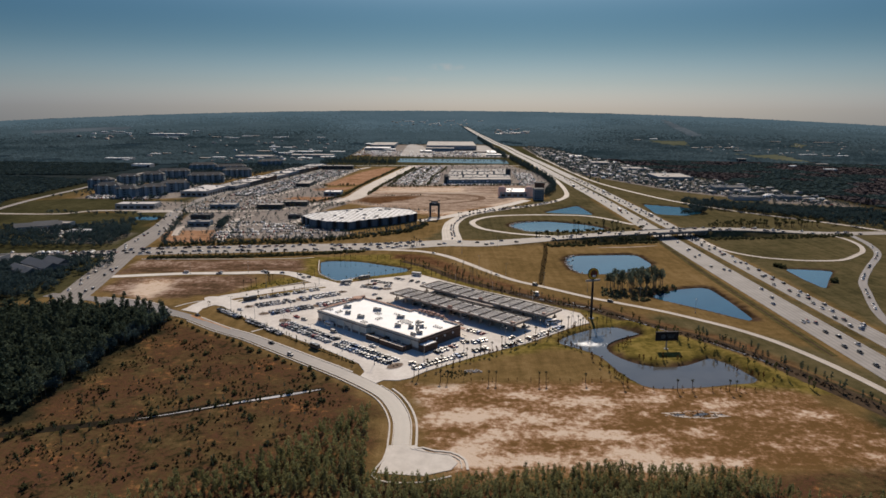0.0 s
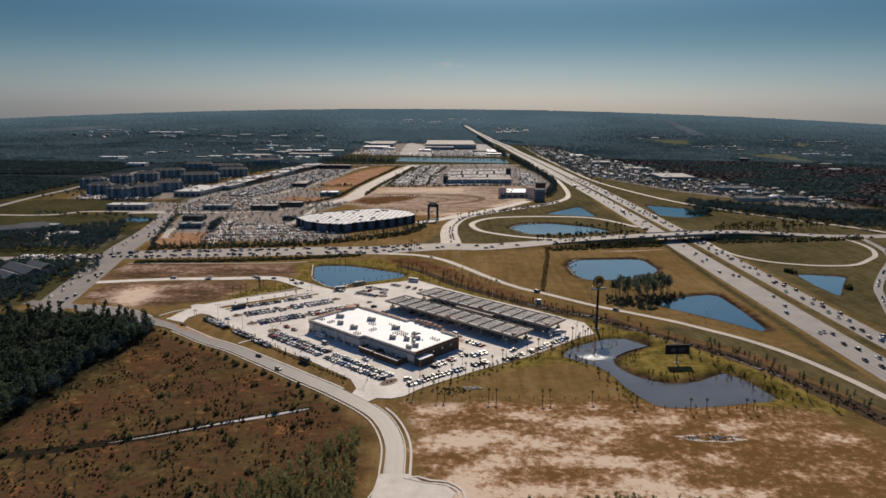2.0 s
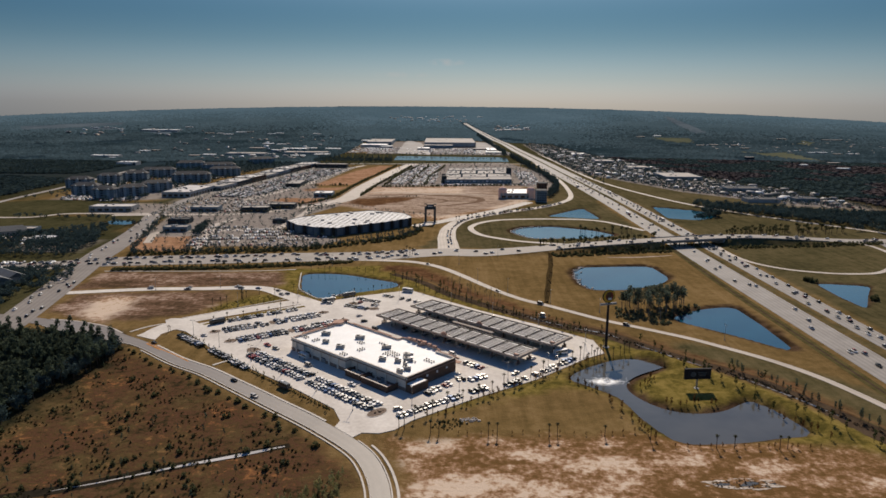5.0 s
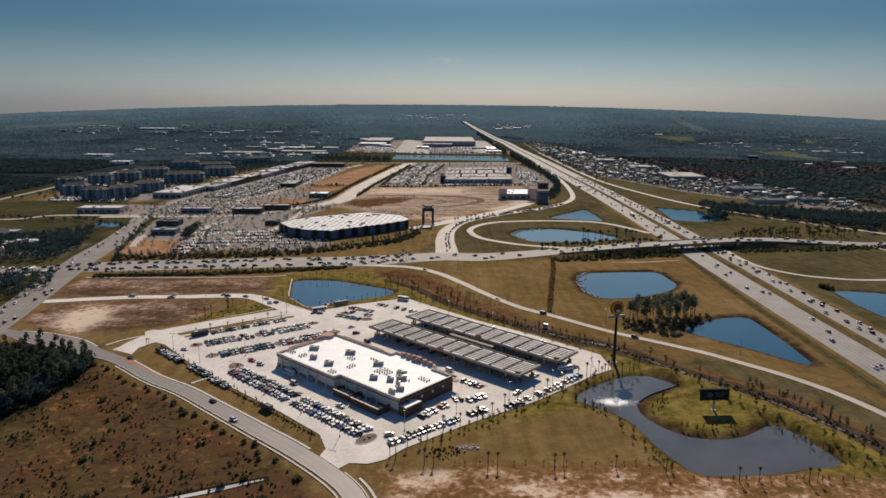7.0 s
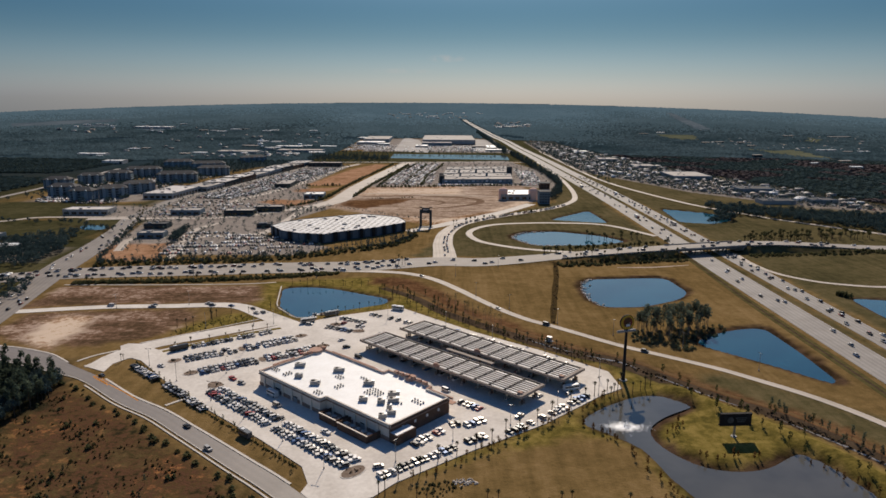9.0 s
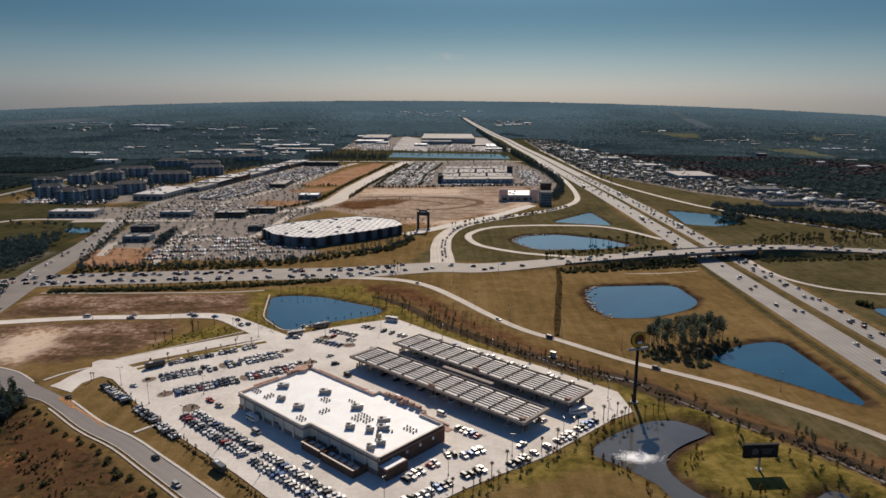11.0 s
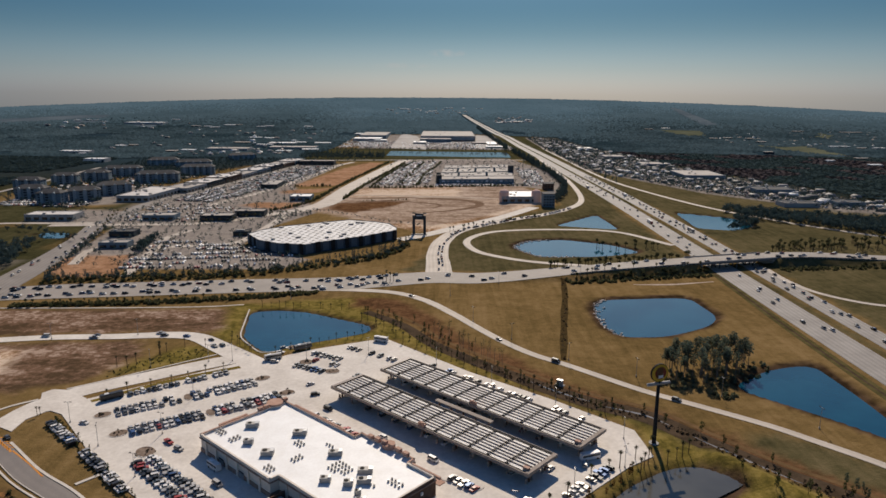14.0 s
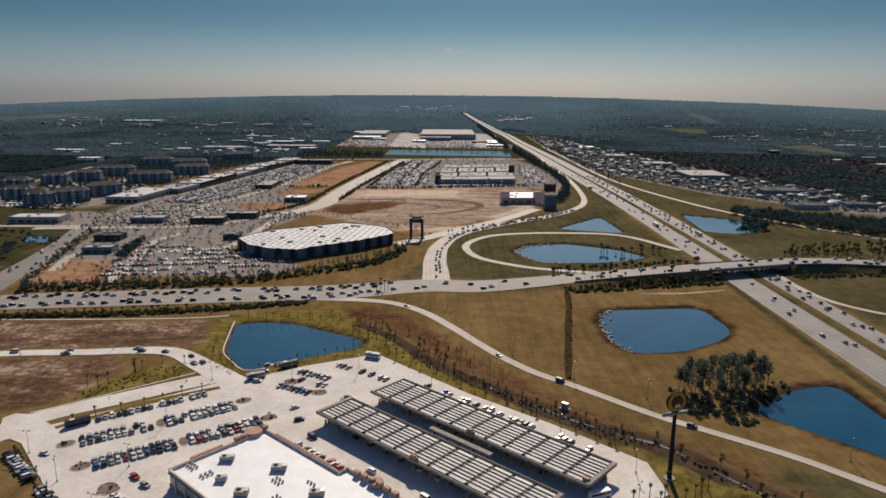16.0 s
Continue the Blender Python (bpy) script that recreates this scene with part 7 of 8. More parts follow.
spots = np.concatenate([np.array(c) + rng.normal(size=(7, 2)) * np.array([1.9, 1.3]) for c in ISLES])
r = np.random.RandomState(3)
s = 0.3 + 0.45 * r.rand(len(spots))
v, f = strew(BUSH, np.column_stack([spots, np.full(len(spots), 0.5) + 0.3 * s]), s * 0.95, 1.0, 0.0, 3)
tagged(new("island_shrubs", fast_mesh("island_shrubs", v, f, surface("island_shrubs", (0.085, 0.068, 0.045), (0.19, 0.15, 0.105), 0.1, 1.0, 0.95, island=0.8, leaf=0.2))), "small brown shrubs in mulch islands", "shrubs", "", "stuff")
lamp0 = None
LAMPS = [shop_at(u, v) for u, v in ((-118, -52), (-86, -52), (-50, -52), (-20, -52), (12, -52), (44, -54), (62, -30), (68, 0), (78, 30), (86, 58), (92, 88), (80, 110), (40, 116), (0, 116), (-40, 116), (-80, 100), (-100, 70), (-130, 40), (-100, 0), (-76, -28))]
LAMPS += [(35, 640), (58, 606), (88, 572), (121, 549), (158, 524), (190, 490), (-120, 566), (-150, 558), (-230, 601), (-180, 610), (20, 700), (60, 735), (130, 752), (-100, 690), (-200, 675)]
for x, y in LAMPS:
    if lamp0 is None:
        lamp0 = thing("light_pole", "tall thin metal light pole with two heads", "street lamp", "light poles", pose(x, y, h1(x, y) + 0.1))
        part("pole", Geo().tube([(0, 0, -0.3), (0, 0, 10.5)], [0.14, 0.09], 6), METAL_GREY, lamp0)
        part("footing", Geo().tube([(0, 0, -0.3), (0, 0, 0.8)], [0.35, 0.35], 8), CONC, lamp0)
        arm = part("arm", Geo().box((0, 0, 10.5), (2.6, 0.12, 0.12)), METAL_GREY, lamp0)
        for s in (-1, 1):
            part("lamp_head", Geo().box((s * 1.3, 0, 10.5), (0.9, 0.4, 0.2)), METAL_DARK, arm)
    else:
        copy_thing(lamp0, pose(x, y, h1(x, y) + 0.1, 0, 0, float(rng.rand() * 360)))
# turn arrows painted on the local road
for k in range(6):
    g = Geo().box((0, 0, 0.2), (0.9, 4.6, 0.02), 0.35).box((1.0, 1.9, 0.2), (2.2, 0.8, 0.02), -0.5)
    ob = setting("road_marking", g, PAINT_ORANGE, "worn orange marking on asphalt", "marking")
    ob.matrix_basis = pose(-182.5 + 2.1 * k, 474.5 - 1.7 * k, 0.03, 0, 0, 20)
road("road_marking", [(-170.5, 465.5), (-157, 455), (-146, 445.5)], 0.7, PAINT_ORANGE, "worn orange line on asphalt", 0.24, 3, None, 0, "marking")

# ---------------------------------------------------------------- young trees and palms


def line_plant(kind, p, q, n, size, group, wob=1.0):
    for k in range(n):
        t = (k + 0.5) / n
        x, y = p[0] + (q[0] - p[0]) * t + rng.normal() * wob, p[1] + (q[1] - p[1]) * t + rng.normal() * wob
        plant(kind, x, y, size * (0.8 + 0.4 * rng.rand()), group)


line_plant("palm", (-12, 371), (66, 434), 10, 1.0, "palms along the car park", 0.8)
line_plant("young", (-6, 369), (94, 451), 26, 1.0, "saplings along the car park", 1.4)
line_plant("palm", (70, 440), (108, 470), 5, 1.0, "palms along the car park", 0.8)
line_plant("palm", (-14, 604), (104, 494), 16, 0.85, "palms along the car park", 1.0)
line_plant("green", (-8, 606), (100, 504), 26, 1.0, "saplings along the car park", 2.0)
line_plant("palm", (-120, 606), (-98, 578), 7, 0.62, "palms round the pond", 1.0)
line_plant("palm", (-88, 580), (-34, 611), 11, 0.66, "palms round the pond", 0.8)
line_plant("palm", (-44, 650), (-24, 626), 6, 0.7, "palms round the pond", 1.5)
line_plant("palm", (-118, 670), (-50, 664), 12, 0.62, "palms round the pond", 1.0)
line_plant("green", (-40, 662), (30, 590), 24, 1.1, "saplings along the ditch", 5.0)
line_plant("palm", (-30, 640), (20, 585), 10, 0.7, "palms along the ditch", 4.0)
line_plant("green", (70, 540), (190, 420), 14, 1.2, "saplings along the ditch", 4.0)
line_plant("palm", (-158, 516), (-104, 556), 7, 0.8, "palms along the drive", 0.7)
line_plant("palm", (-166, 553), (-134, 590), 9, 0.9, "palms on the rough plot", 4.0)
line_plant("green", (-169, 495), (-50, 378), 38, 0.7, "saplings along the verge", 0.7)
line_plant("palm", (-181, 497), (-177, 500), 2, 0.6, "palms along the verge", 0.5)
line_plant("palm", (-16, 364), (-12, 362), 2, 1.1, "palms at the car park entrance", 0.4)
for x, y in ((-1, 358), (3, 357), (26, 356), (30, 356), (54, 355), (58, 356), (80, 356), (128, 346), (156, 345), (160, 346), (136, 346), (100, 352)):
    plant("palm", x, y, 0.9, "palms along the bare plot")
line_plant("young", (8, 358), (105, 359), 16, 0.55, "saplings along the bare plot", 0.8)
line_plant("young", (108, 346), (178, 347), 14, 0.6, "saplings round the pond", 0.8)
line_plant("young", (103, 352), (91, 400), 12, 0.9, "saplings round the pond", 1.0)
line_plant("young", (74, 424), (90, 406), 10, 0.9, "saplings round the pond", 1.2)
line_plant("young", (119, 392), (147, 393), 9, 0.9, "saplings round the pond", 1.2)
line_plant("young", (113, 412), (124, 427), 7, 0.9, "saplings round the pond", 1.0)
line_plant("young", (168, 392), (186, 356), 9, 0.9, "saplings round the pond", 1.2)
line_plant("palm", (88, 449), (124, 467), 8, 0.9, "palms round the pond", 1.2)
line_plant("green", (140, 452), (205, 345), 18, 1.3, "saplings along the ditch", 2.0)
line_plant("pine", (172, 444), (214, 366), 26, 0.32, "pines along the ditch", 2.4)
line_plant("pine", (214, 366), (236, 300), 18, 0.34, "pines along the ditch", 2.2)
line_plant("bare", (10, 612), (48, 562), 20, 0.72, "bare trees along the ditch", 3.0)
line_plant("sabal", (106, 781), (246, 808), 46, 1.3, "palms along the embankment", 1.6)
line_plant("sabal", (120, 750), (240, 775), 12, 1.0, "palms along the embankment", 2.0)
line_plant("sabal", (330, 850), (490, 880), 46, 1.3, "palms beside the boulevard", 5.0)
line_plant("sabal", (350, 868), (480, 905), 40, 1.25, "palms beside the boulevard", 5.0)
line_plant("sabal", (-290, 668), (-130, 690), 26, 0.7, "palms beside the boulevard", 1.0)
line_plant("sabal", (20, 950), (140, 1050), 22, 0.9, "palms beside the site road", 2.5)
line_plant("sabal", (170, 880), (235, 870), 16, 1.2, "palms beside the loop", 3.0)
line_plant("palm", (-37, 735), (-24, 742), 4, 1.2, "palms at the junction", 0.8)
line_plant("sabal", (-345, 865), (-402, 1060), 18, 0.9, "palms beside the avenue", 2.0)
line_plant("sabal", (-280, 980), (-180, 1060), 18, 0.9, "palms beside the mall road", 4.0)

clumps("pond_bushes", np.concatenate([scatter([(325, 640), (334, 640), (333, 650), (324, 650)], 2.4, 91), scatter([(346, 584), (353, 584), (354, 594), (346, 593)], 2.4, 92)]), 1.7, SHRUB, "dark bushes at a pond corner", "shrubs", 0.4, 1.2)
# pine grove beside the pond
GROVE = [(138, 562), (137, 546), (152, 538), (174, 548), (193, 562), (194, 574), (172, 578), (150, 572)]
for x, y in scatter(GROVE, 5.2, 5):
    plant("tall_pine", float(x), float(y), 0.70 + 0.26 * float(rng.rand()), "pines in the grove")
gr = np.concatenate([scatter([(134, 560), (131, 536), (150, 527), (176, 541), (202, 562), (198, 574), (180, 566), (150, 556)], 4.4, 6), scatter([(150, 524), (160, 520), (168, 524), (158, 530)], 3.0, 7)])
clumps("grove_shrubs", gr, 1.15, GROVE_SCRUB, "dense dark shrubs under pines", "shrubs", 0.3, 0.9)

# ---------------------------------------------------------------- woods near the start
LEFT_WOOD = [(-420, 462), (-340, 474), (-290, 488), (-240, 484), (-212, 478), (-193, 467), (-190, 447), (-202, 405), (-206, 335), (-212, 290), (-420, 250)]
edge_pts = scatter(LEFT_WOOD, 4.4, 8, 1.0)
front = edge_pts[edge_pts[:, 0] > -285]
front = front[np.argsort(-front[:, 0])]
for x, y in front[:75]:
    plant("pine" if rng.rand() < 0.4 else "oak", float(x), float(y), 0.68 + 0.24 * float(rng.rand()), "trees of the dark wood")
rest = np.concatenate([front[75:], edge_pts[edge_pts[:, 0] <= -285]])


def tree_mass(name, places, kinds, size, mat, label, seed=1, leaves=110):
    """Stuff: many whole trees joined, crowns of leaf sprays."""
    chunks = []
    r = np.random.RandomState(seed)
    for v in range(4):
        sub = places[v::4]
        if not len(sub):
            continue
        _, (cv, cf) = tree_shape(kinds[v % len(kinds)], 11 + v * 7)
        take = np.random.RandomState(v).permutation(len(cf))[:leaves]
        cv = cv.reshape(-1, 3, 3)[take].copy()
        mid = cv.mean(1, keepdims=True)
        cv = (mid + (cv - mid) * 1.5).reshape(-1, 3)
        trunk = np.array([(-0.2, -0.15, -0.3), (0.2, -0.15, -0.3), (0, 0.25, -0.3), (0, 0, 9.0)])
        tv = np.concatenate([cv, trunk])
        k = len(cv)
        tf = np.concatenate([np.arange(k).reshape(-1, 3), np.array([(k, k + 1, k + 3), (k + 1, k + 2, k + 3), (k + 2, k, k + 3)])])
        s = size * (0.75 + 0.45 * r.rand(len(sub)))
        chunks.append(strew((tv, tf), np.column_stack([sub, height(sub[:, 0], sub[:, 1])]), s, 1.0, 0.0, seed + v))
    v, f = joined(chunks)
    ob = new(name, fast_mesh(name, v, f, mat))
    return tagged(ob, label, "trees", "", "stuff")


tree_mass("wood_interior", rest, ["oak", "pine", "oak"], 0.8, PINE, "dense dark green mixed wood", 2, 130)
FG_WOOD = [(-36, 318), (-34, 285), (-32, 256), (-30, 240), (-125, 236), (-95, 250), (-72, 276), (-56, 300)]
fgp = scatter(FG_WOOD, 4.4, 9)
for x, y in fgp[:90]:
    plant("young_pine", float(x), float(y), 0.34 + 0.22 * float(rng.rand()), "young pines near the turning head")
fgq = scatter([(-28, 256), (0, 250), (30, 256), (60, 262), (122, 258), (140, 240), (60, 236), (-40, 236)], 4.0, 10)
for x, y in fgq[-60:]:
    plant("young_pine", float(x), float(y), 0.24 + 0.22 * float(rng.rand()), "young pines beyond the bare plot")
tree_mass("pine_thicket", np.concatenate([scatter([(-140, 236), (150, 236), (200, 245), (250, 240), (250, 205), (-140, 205)], 4.0, 12), fgp[90:], fgq[:-60], scatter(FG_WOOD, 3.4, 71), scatter([(-28, 254), (0, 248), (30, 254), (60, 260), (122, 256), (150, 240), (60, 232), (-40, 232)], 2.7, 72)]), ["pine"], 0.34, YOUNG_PINE, "thicket of young olive-green pines", 5, 80)
# shrubs and rubble at the corner of the car park
corner = scatter([(-2, 363), (8, 361), (17, 367), (14, 374), (4, 371)], 2.0, 81)
clumps("corner_shrubs", corner, 0.4, SHRUB, "low green shrubs at the corner of the plot", "shrubs", 0.4, 1.0, 9, 0.8)
rr = np.random.RandomState(83)
c = np.array([(17, 372)]) + rr.normal(size=(70, 2)) * np.array([2.6, 1.5])
v, f = strew(ICO, np.column_stack([c, np.full(70, 0.12)]), 0.25 + 0.5 * rr.rand(70) ** 2, 0.7, 0.6, 84)
tagged(new("rubble", fast_mesh("rubble", v, f, ROCK)), "pale rubble heap beside the plot", "rubble", "", "stuff")
clumps("puddle_reeds", scatter([(113, 314.5), (126, 312.5), (143, 315), (141, 319), (128, 320.5), (116, 318.5)], 1.9, 85), 0.34, REEDS, "dry tufts round a puddle", "reeds", 0.1, 0.8, 11, 0.8)
# shrubs over the scrubland
sc = scatter([(-206, 300), (-200, 440), (-192, 458), (-108, 388), (-52, 342), (-40, 316), (-50, 240), (-210, 240)], 2.6, 13)
keep = ragged(sc[:, 0], sc[:, 1], 40) + ragged(sc[:, 0], sc[:, 1], 17) * 0.7 > 0.1
clumps("scrub_bushes", sc[keep & (np.arange(len(sc)) % 9 == 0)], 0.72, SHRUB, "dark bushes over russet scrub", "shrubs", 0.4, 1.2, 8, 1.4)
clumps("scrub_bushes", sc[keep], 0.34, SCRUB_BUSH, "low dark bushes over russet scrub", "shrubs", 0.35, 1.1, 4, 1.2)
for x, y in scatter([(-180, 250), (-188, 340), (-150, 380), (-110, 370), (-62, 330), (-60, 300), (-90, 255)], 12, 73):
    plant("pine", float(x), float(y), 0.13 + 0.14 * float(rng.rand()), "small pines on the scrub")
bush = scatter([(-206, 290), (-70, 348), (-60, 345), (-200, 284)], 6.0, 14)
clumps("ditch_bushes", bush, 0.9, SHRUB, "dark bushes along a ditch", "shrubs", 0.4, 1.4, 5, 1.0)
verge = np.array([q for q in beside(LOCAL, -11.5) if q[0] > -200 and q[1] > 345])
verge = np.repeat(verge, 2, 0) + rng.normal(size=(len(verge) * 2, 2)) * 1.2
clumps("verge_bushes", verge[::2], 1.1, SHRUB, "dark bushes along the road verge", "shrubs", 0.35, 0.9, 6, 1.0)

hedge = smooth_line([(-170, 497.5), (-157, 483.5), (-128, 450.5), (-101, 427), (-75, 403), (-52, 382)], 1.2)
clumps("car_park_hedge", hedge + rng.normal(size=hedge.shape) * 0.35, 0.42, SHRUB, "low dark hedge along the car park", "hedge", 0.35, 0.9, 16, 0.6)
# ---------------------------------------------------------------- hedges, belts and middle-distance trees


def belt(line, width, spacing, seed):
    c = smooth_line(line, spacing)
    r = np.random.RandomState(seed)
    n = max(1, int(width / spacing))
    return np.repeat(c, n, 0) + (r.rand(len(c) * n, 2) - 0.5) * np.array([spacing, width])


NORTH_BELT = [(-310, 736), (-222, 748), (-160, 762), (-119, 780), (-75, 806), (-40, 838), (-22, 880)]
tree_mass("roadside_trees", belt(NORTH_BELT, 16, 5.2, 3), ["oak", "pine"], 0.5, WOODS, "belt of small dark trees beside the boulevard", 3, 70)
clumps("roadside_shrubs", belt(NORTH_BELT, 24, 4.8, 4), 1.5, SHRUB, "dark shrubs beside the boulevard", "shrubs")
clumps("embankment_shrubs", np.concatenate([belt([(118, 740), (190, 756), (244, 768)], 14, 3.2, 5), belt([(318, 785), (420, 800), (500, 815)], 12, 3.4, 6), belt([(-296, 668), (-236, 674), (-180, 681), (-119, 696), (-84, 706)], 9, 2.2, 7)]), 1.3, SHRUB,
       "dark shrubs on the embankment", "shrubs")
clumps("ditch_reeds", np.concatenate([belt(DITCH[3:], 10, 2.6, 8), belt([(115, 748), (108, 700), (97, 640), (85, 572)], 4, 3.5, 9)]), 0.55, REEDS, "brown reeds along ditches", "reeds", 0.1, 0.8, 7, 1.0)
clumps("rough_plot_shrubs", scatter([(-170, 542), (-150, 556), (-122, 578), (-135, 590), (-166, 562)], 3.4, 15), 0.4, SHRUB, "low shrubs on the rough plot", "shrubs")
tree_mass("east_trees", np.concatenate([scatter([(384, 1095), (400, 1040), (440, 1005), (520, 925), (640, 900), (640, 1010), (540, 1040), (470, 1075), (410, 1120)], 6.5, 16), belt([(350, 978), (385, 1000), (382, 1040)], 14, 5, 17),
                                        scatter([(500, 880), (640, 840), (640, 900), (520, 925)], 12, 18)]), ["oak"], 0.9, WOODS, "broad dark trees beside a car park", 6, 90)
tree_mass("motorway_trees", np.concatenate([belt([(318, 1400), (312, 1600), (300, 2100)], 10, 16, 18), belt([(180, 1180), (205, 1270), (222, 1400), (215, 1700), (200, 2050)], 24, 7, 19), belt([(-330, 1900), (-230, 1890), (-135, 1880)], 60, 8, 20), belt([(-300, 1760), (-150, 1775)], 10, 9, 64),
                                            belt([(190, 2100), (180, 2500), (150, 3000)], 40, 9, 21)]), ["oak", "pine"], 0.8, WOODS, "dark trees beside the motorway", 7, 80)
tree_mass("car_park_trees", np.concatenate([scatter(ZONES["paved"][1], 15, 22), scatter(ZONES["paved"][2], 20, 23), scatter(ZONES["paved"][4], 8.5, 24), scatter(ZONES["paved"][4], 11, 25)]), ["oak"], 0.55, WOODS, "small dark trees in car parks", 8, 34)
PLAZA = [[(-318, 790), (-331, 850), (-300, 862), (-246, 866)], [(-200, 885), (-190, 960), (-185, 1075)], [(-252, 750), (-262, 800), (-272, 860), (-280, 905), (-270, 950)], [(-388, 978), (-340, 981), (-294, 984), (-266, 995), (-239, 1013)],
         [(-306, 1120), (-292, 1181), (-271, 1249), (-252, 1352), (-231, 1488), (-212, 1669)]]
rows_of = [np.array(beside(l, s * 8.5, 9.0)) for l in PLAZA for s in (-1, 1)]
tree_mass("plaza_trees", np.concatenate(rows_of) + rng.normal(size=(sum(len(r) for r in rows_of), 2)) * 1.2, ["oak"], 0.42, WOODS, "rows of small dark trees along car park roads", 14, 50)
tree_mass("avenue_trees", np.concatenate([scatter([(-440, 765), (-376, 745), (-366, 775), (-388, 842), (-408, 876), (-440, 850)], 6.2, 65), belt([(-306, 728), (-318, 765), (-333, 825), (-346, 880), (-358, 930)], 4, 3.9, 67)[::3], belt([(-281, 838), (-290, 900)], 9, 4.5, 68), belt([(-400, 860), (-404, 890)], 8, 9, 66)]), ["oak"], 0.8, WOODS, "dark trees beside the avenue", 15, 80)
west_fill = scatter([(-640, 1190), (-480, 1060), (-470, 1150), (-455, 1260), (-420, 1420), (-400, 1660), (-330, 1790), (-740, 1800), (-720, 1400)], 13, 77)
clear = np.min([np.hypot(west_fill[:, 0] - x, west_fill[:, 1] - y) for x, y in ((-584, 1182), (-530, 1136), (-500, 1166), (-486, 1226), (-592, 1384), (-480, 1372), (-579, 1458), (-452, 1490), (-644, 1275), (-622, 1340), (-507, 1622), (-587, 1662))], 0)
BYPASS = np.array([(-664, 1040), (-671, 1130), (-672, 1250), (-683, 1381), (-690, 1463), (-696, 1574), (-711, 1698), (-722, 1800)], float)
WEST_FILL = west_fill[(clear > 34) & (along(BYPASS, west_fill[:, 0], west_fill[:, 1]) > 42)]
wt = np.concatenate([scatter([(-430, 515), (-338, 515), (-322, 545), (-340, 600), (-352, 660), (-430, 660)], 5.6, 93), scatter([(-520, 545), (-345, 545), (-350, 580), (-366, 690), (-520, 690)], 6.2, 25), scatter([(-545, 838), (-392, 838), (-362, 722), (-445, 712), (-560, 720)], 6.6, 26), WEST_FILL,
                     belt([(-332, 560), (-344, 610), (-356, 670)], 10, 8, 61), scatter([(-392, 692), (-364, 694), (-336, 680), (-318, 641), (-318, 602), (-350, 590)], 8, 62), belt([(-560, 950), (-440, 932), (-352, 880)], 14, 9, 63), scatter([(-660, 1120), (-460, 1090), (-420, 1500), (-520, 1560), (-640, 1480)], 24, 27)])
near_house = np.min([np.hypot(wt[:, 0] - x, wt[:, 1] - y) for x, y in ((-372, 612), (-500, 826), (-445, 640), (-492, 845), (-430, 790))], 0)
wt = wt[(along(bl, wt[:, 0], wt[:, 1]) > 20) & (near_house > 24)]
tree_mass("west_trees", wt, ["oak"], 0.72, WOODS, "dark trees among car parks and houses", 9, 80)

# hedges and small trees of the shopping quarter
MALL = [(-214, 1052), (-185, 1088), (-164, 1130), (-152, 1185), (-140, 1336), (-116, 1540), (-92, 1730)]
clumps("road_hedges", np.concatenate([belt(beside(MALL, 20), 3, 4.0, 101), belt(beside(MALL[3:], -20), 3, 4.0, 102), belt([(-107, 1316), (-70, 1313), (-20, 1322), (60, 1336), (150, 1348)], 4, 4.0, 103),
                                      belt([(-104, 1350), (-94, 1480), (-72, 1640), (-50, 1760)], 4, 4.5, 104), belt([(-30, 1350), (-22, 1500), (-4, 1640), (8, 1760)], 4, 4.5, 105), belt([(-62, 1340), (-50, 1500), (-30, 1750)], 3, 7, 106),
                                      belt([(-239, 1326), (-173, 1331)], 3, 6, 107)]),
       1.5, SHRUB, "low dark hedges beside pale roads", "hedge", 0.4, 1.3, 21, 0.8)
clumps("plot_shrubs", np.concatenate([belt([(-100, 1174), (-84, 1173)], 3, 3, 108), belt([(-60, 1180), (-40, 1184)], 4, 3, 116)]), 0.8, SHRUB, "dark shrubs on a bare plot", "shrubs", 0.4, 1.3, 22, 0.8)
tree_mass("plaza_trees", np.concatenate([scatter([(-376, 1165), (-318, 1150), (-268, 1300), (-218, 1640), (-292, 1640), (-352, 1290)], 17, 109), belt([(-146, 1081), (-97, 1043), (-53, 1008), (-9, 978)], 3, 5.5, 110),
                                            scatter([(-187, 1012), (-171, 1030), (-148, 1052), (-158, 1082), (-180, 1066), (-200, 1031)], 5.5, 111), belt([(-390, 1005), (-300, 1004), (-250, 1022)], 10, 8, 112),
                                            belt([(-382, 1010), (-384, 1090), (-380, 1180)], 6, 8, 113), belt([(-380, 962), (-320, 966), (-250, 985), (-215, 1015)], 8, 7, 115)]),
          ["oak"], 0.36, WOODS, "small dark trees among car parks", 23, 40)
trailers = Geo()
tr = np.random.RandomState(29)
for bx, by, n_, step_ in ((-120, 2240, 9, 11), (-115, 2330, 8, 12), (60, 2260, 12, 9), (100, 2200, 10, 10), (175, 2380, 6, 8), (-250, 2320, 8, 10), (-40, 2460, 6, 12)):
    for k in range(n_):
        if tr.rand() < 0.75:
            trailers.box((bx + step_ * k + tr.normal() * 2, by + tr.normal() * 6, h1(bx, by) + 2.2), (3.2, 14, 4.2), 0.1 * tr.normal())
tagged(setting("parked_trailers", trailers, WHITE, "white trailers parked beside warehouses", "trailers", False, "stuff"), "white trailers parked beside warehouses", "trailers", "", "stuff")

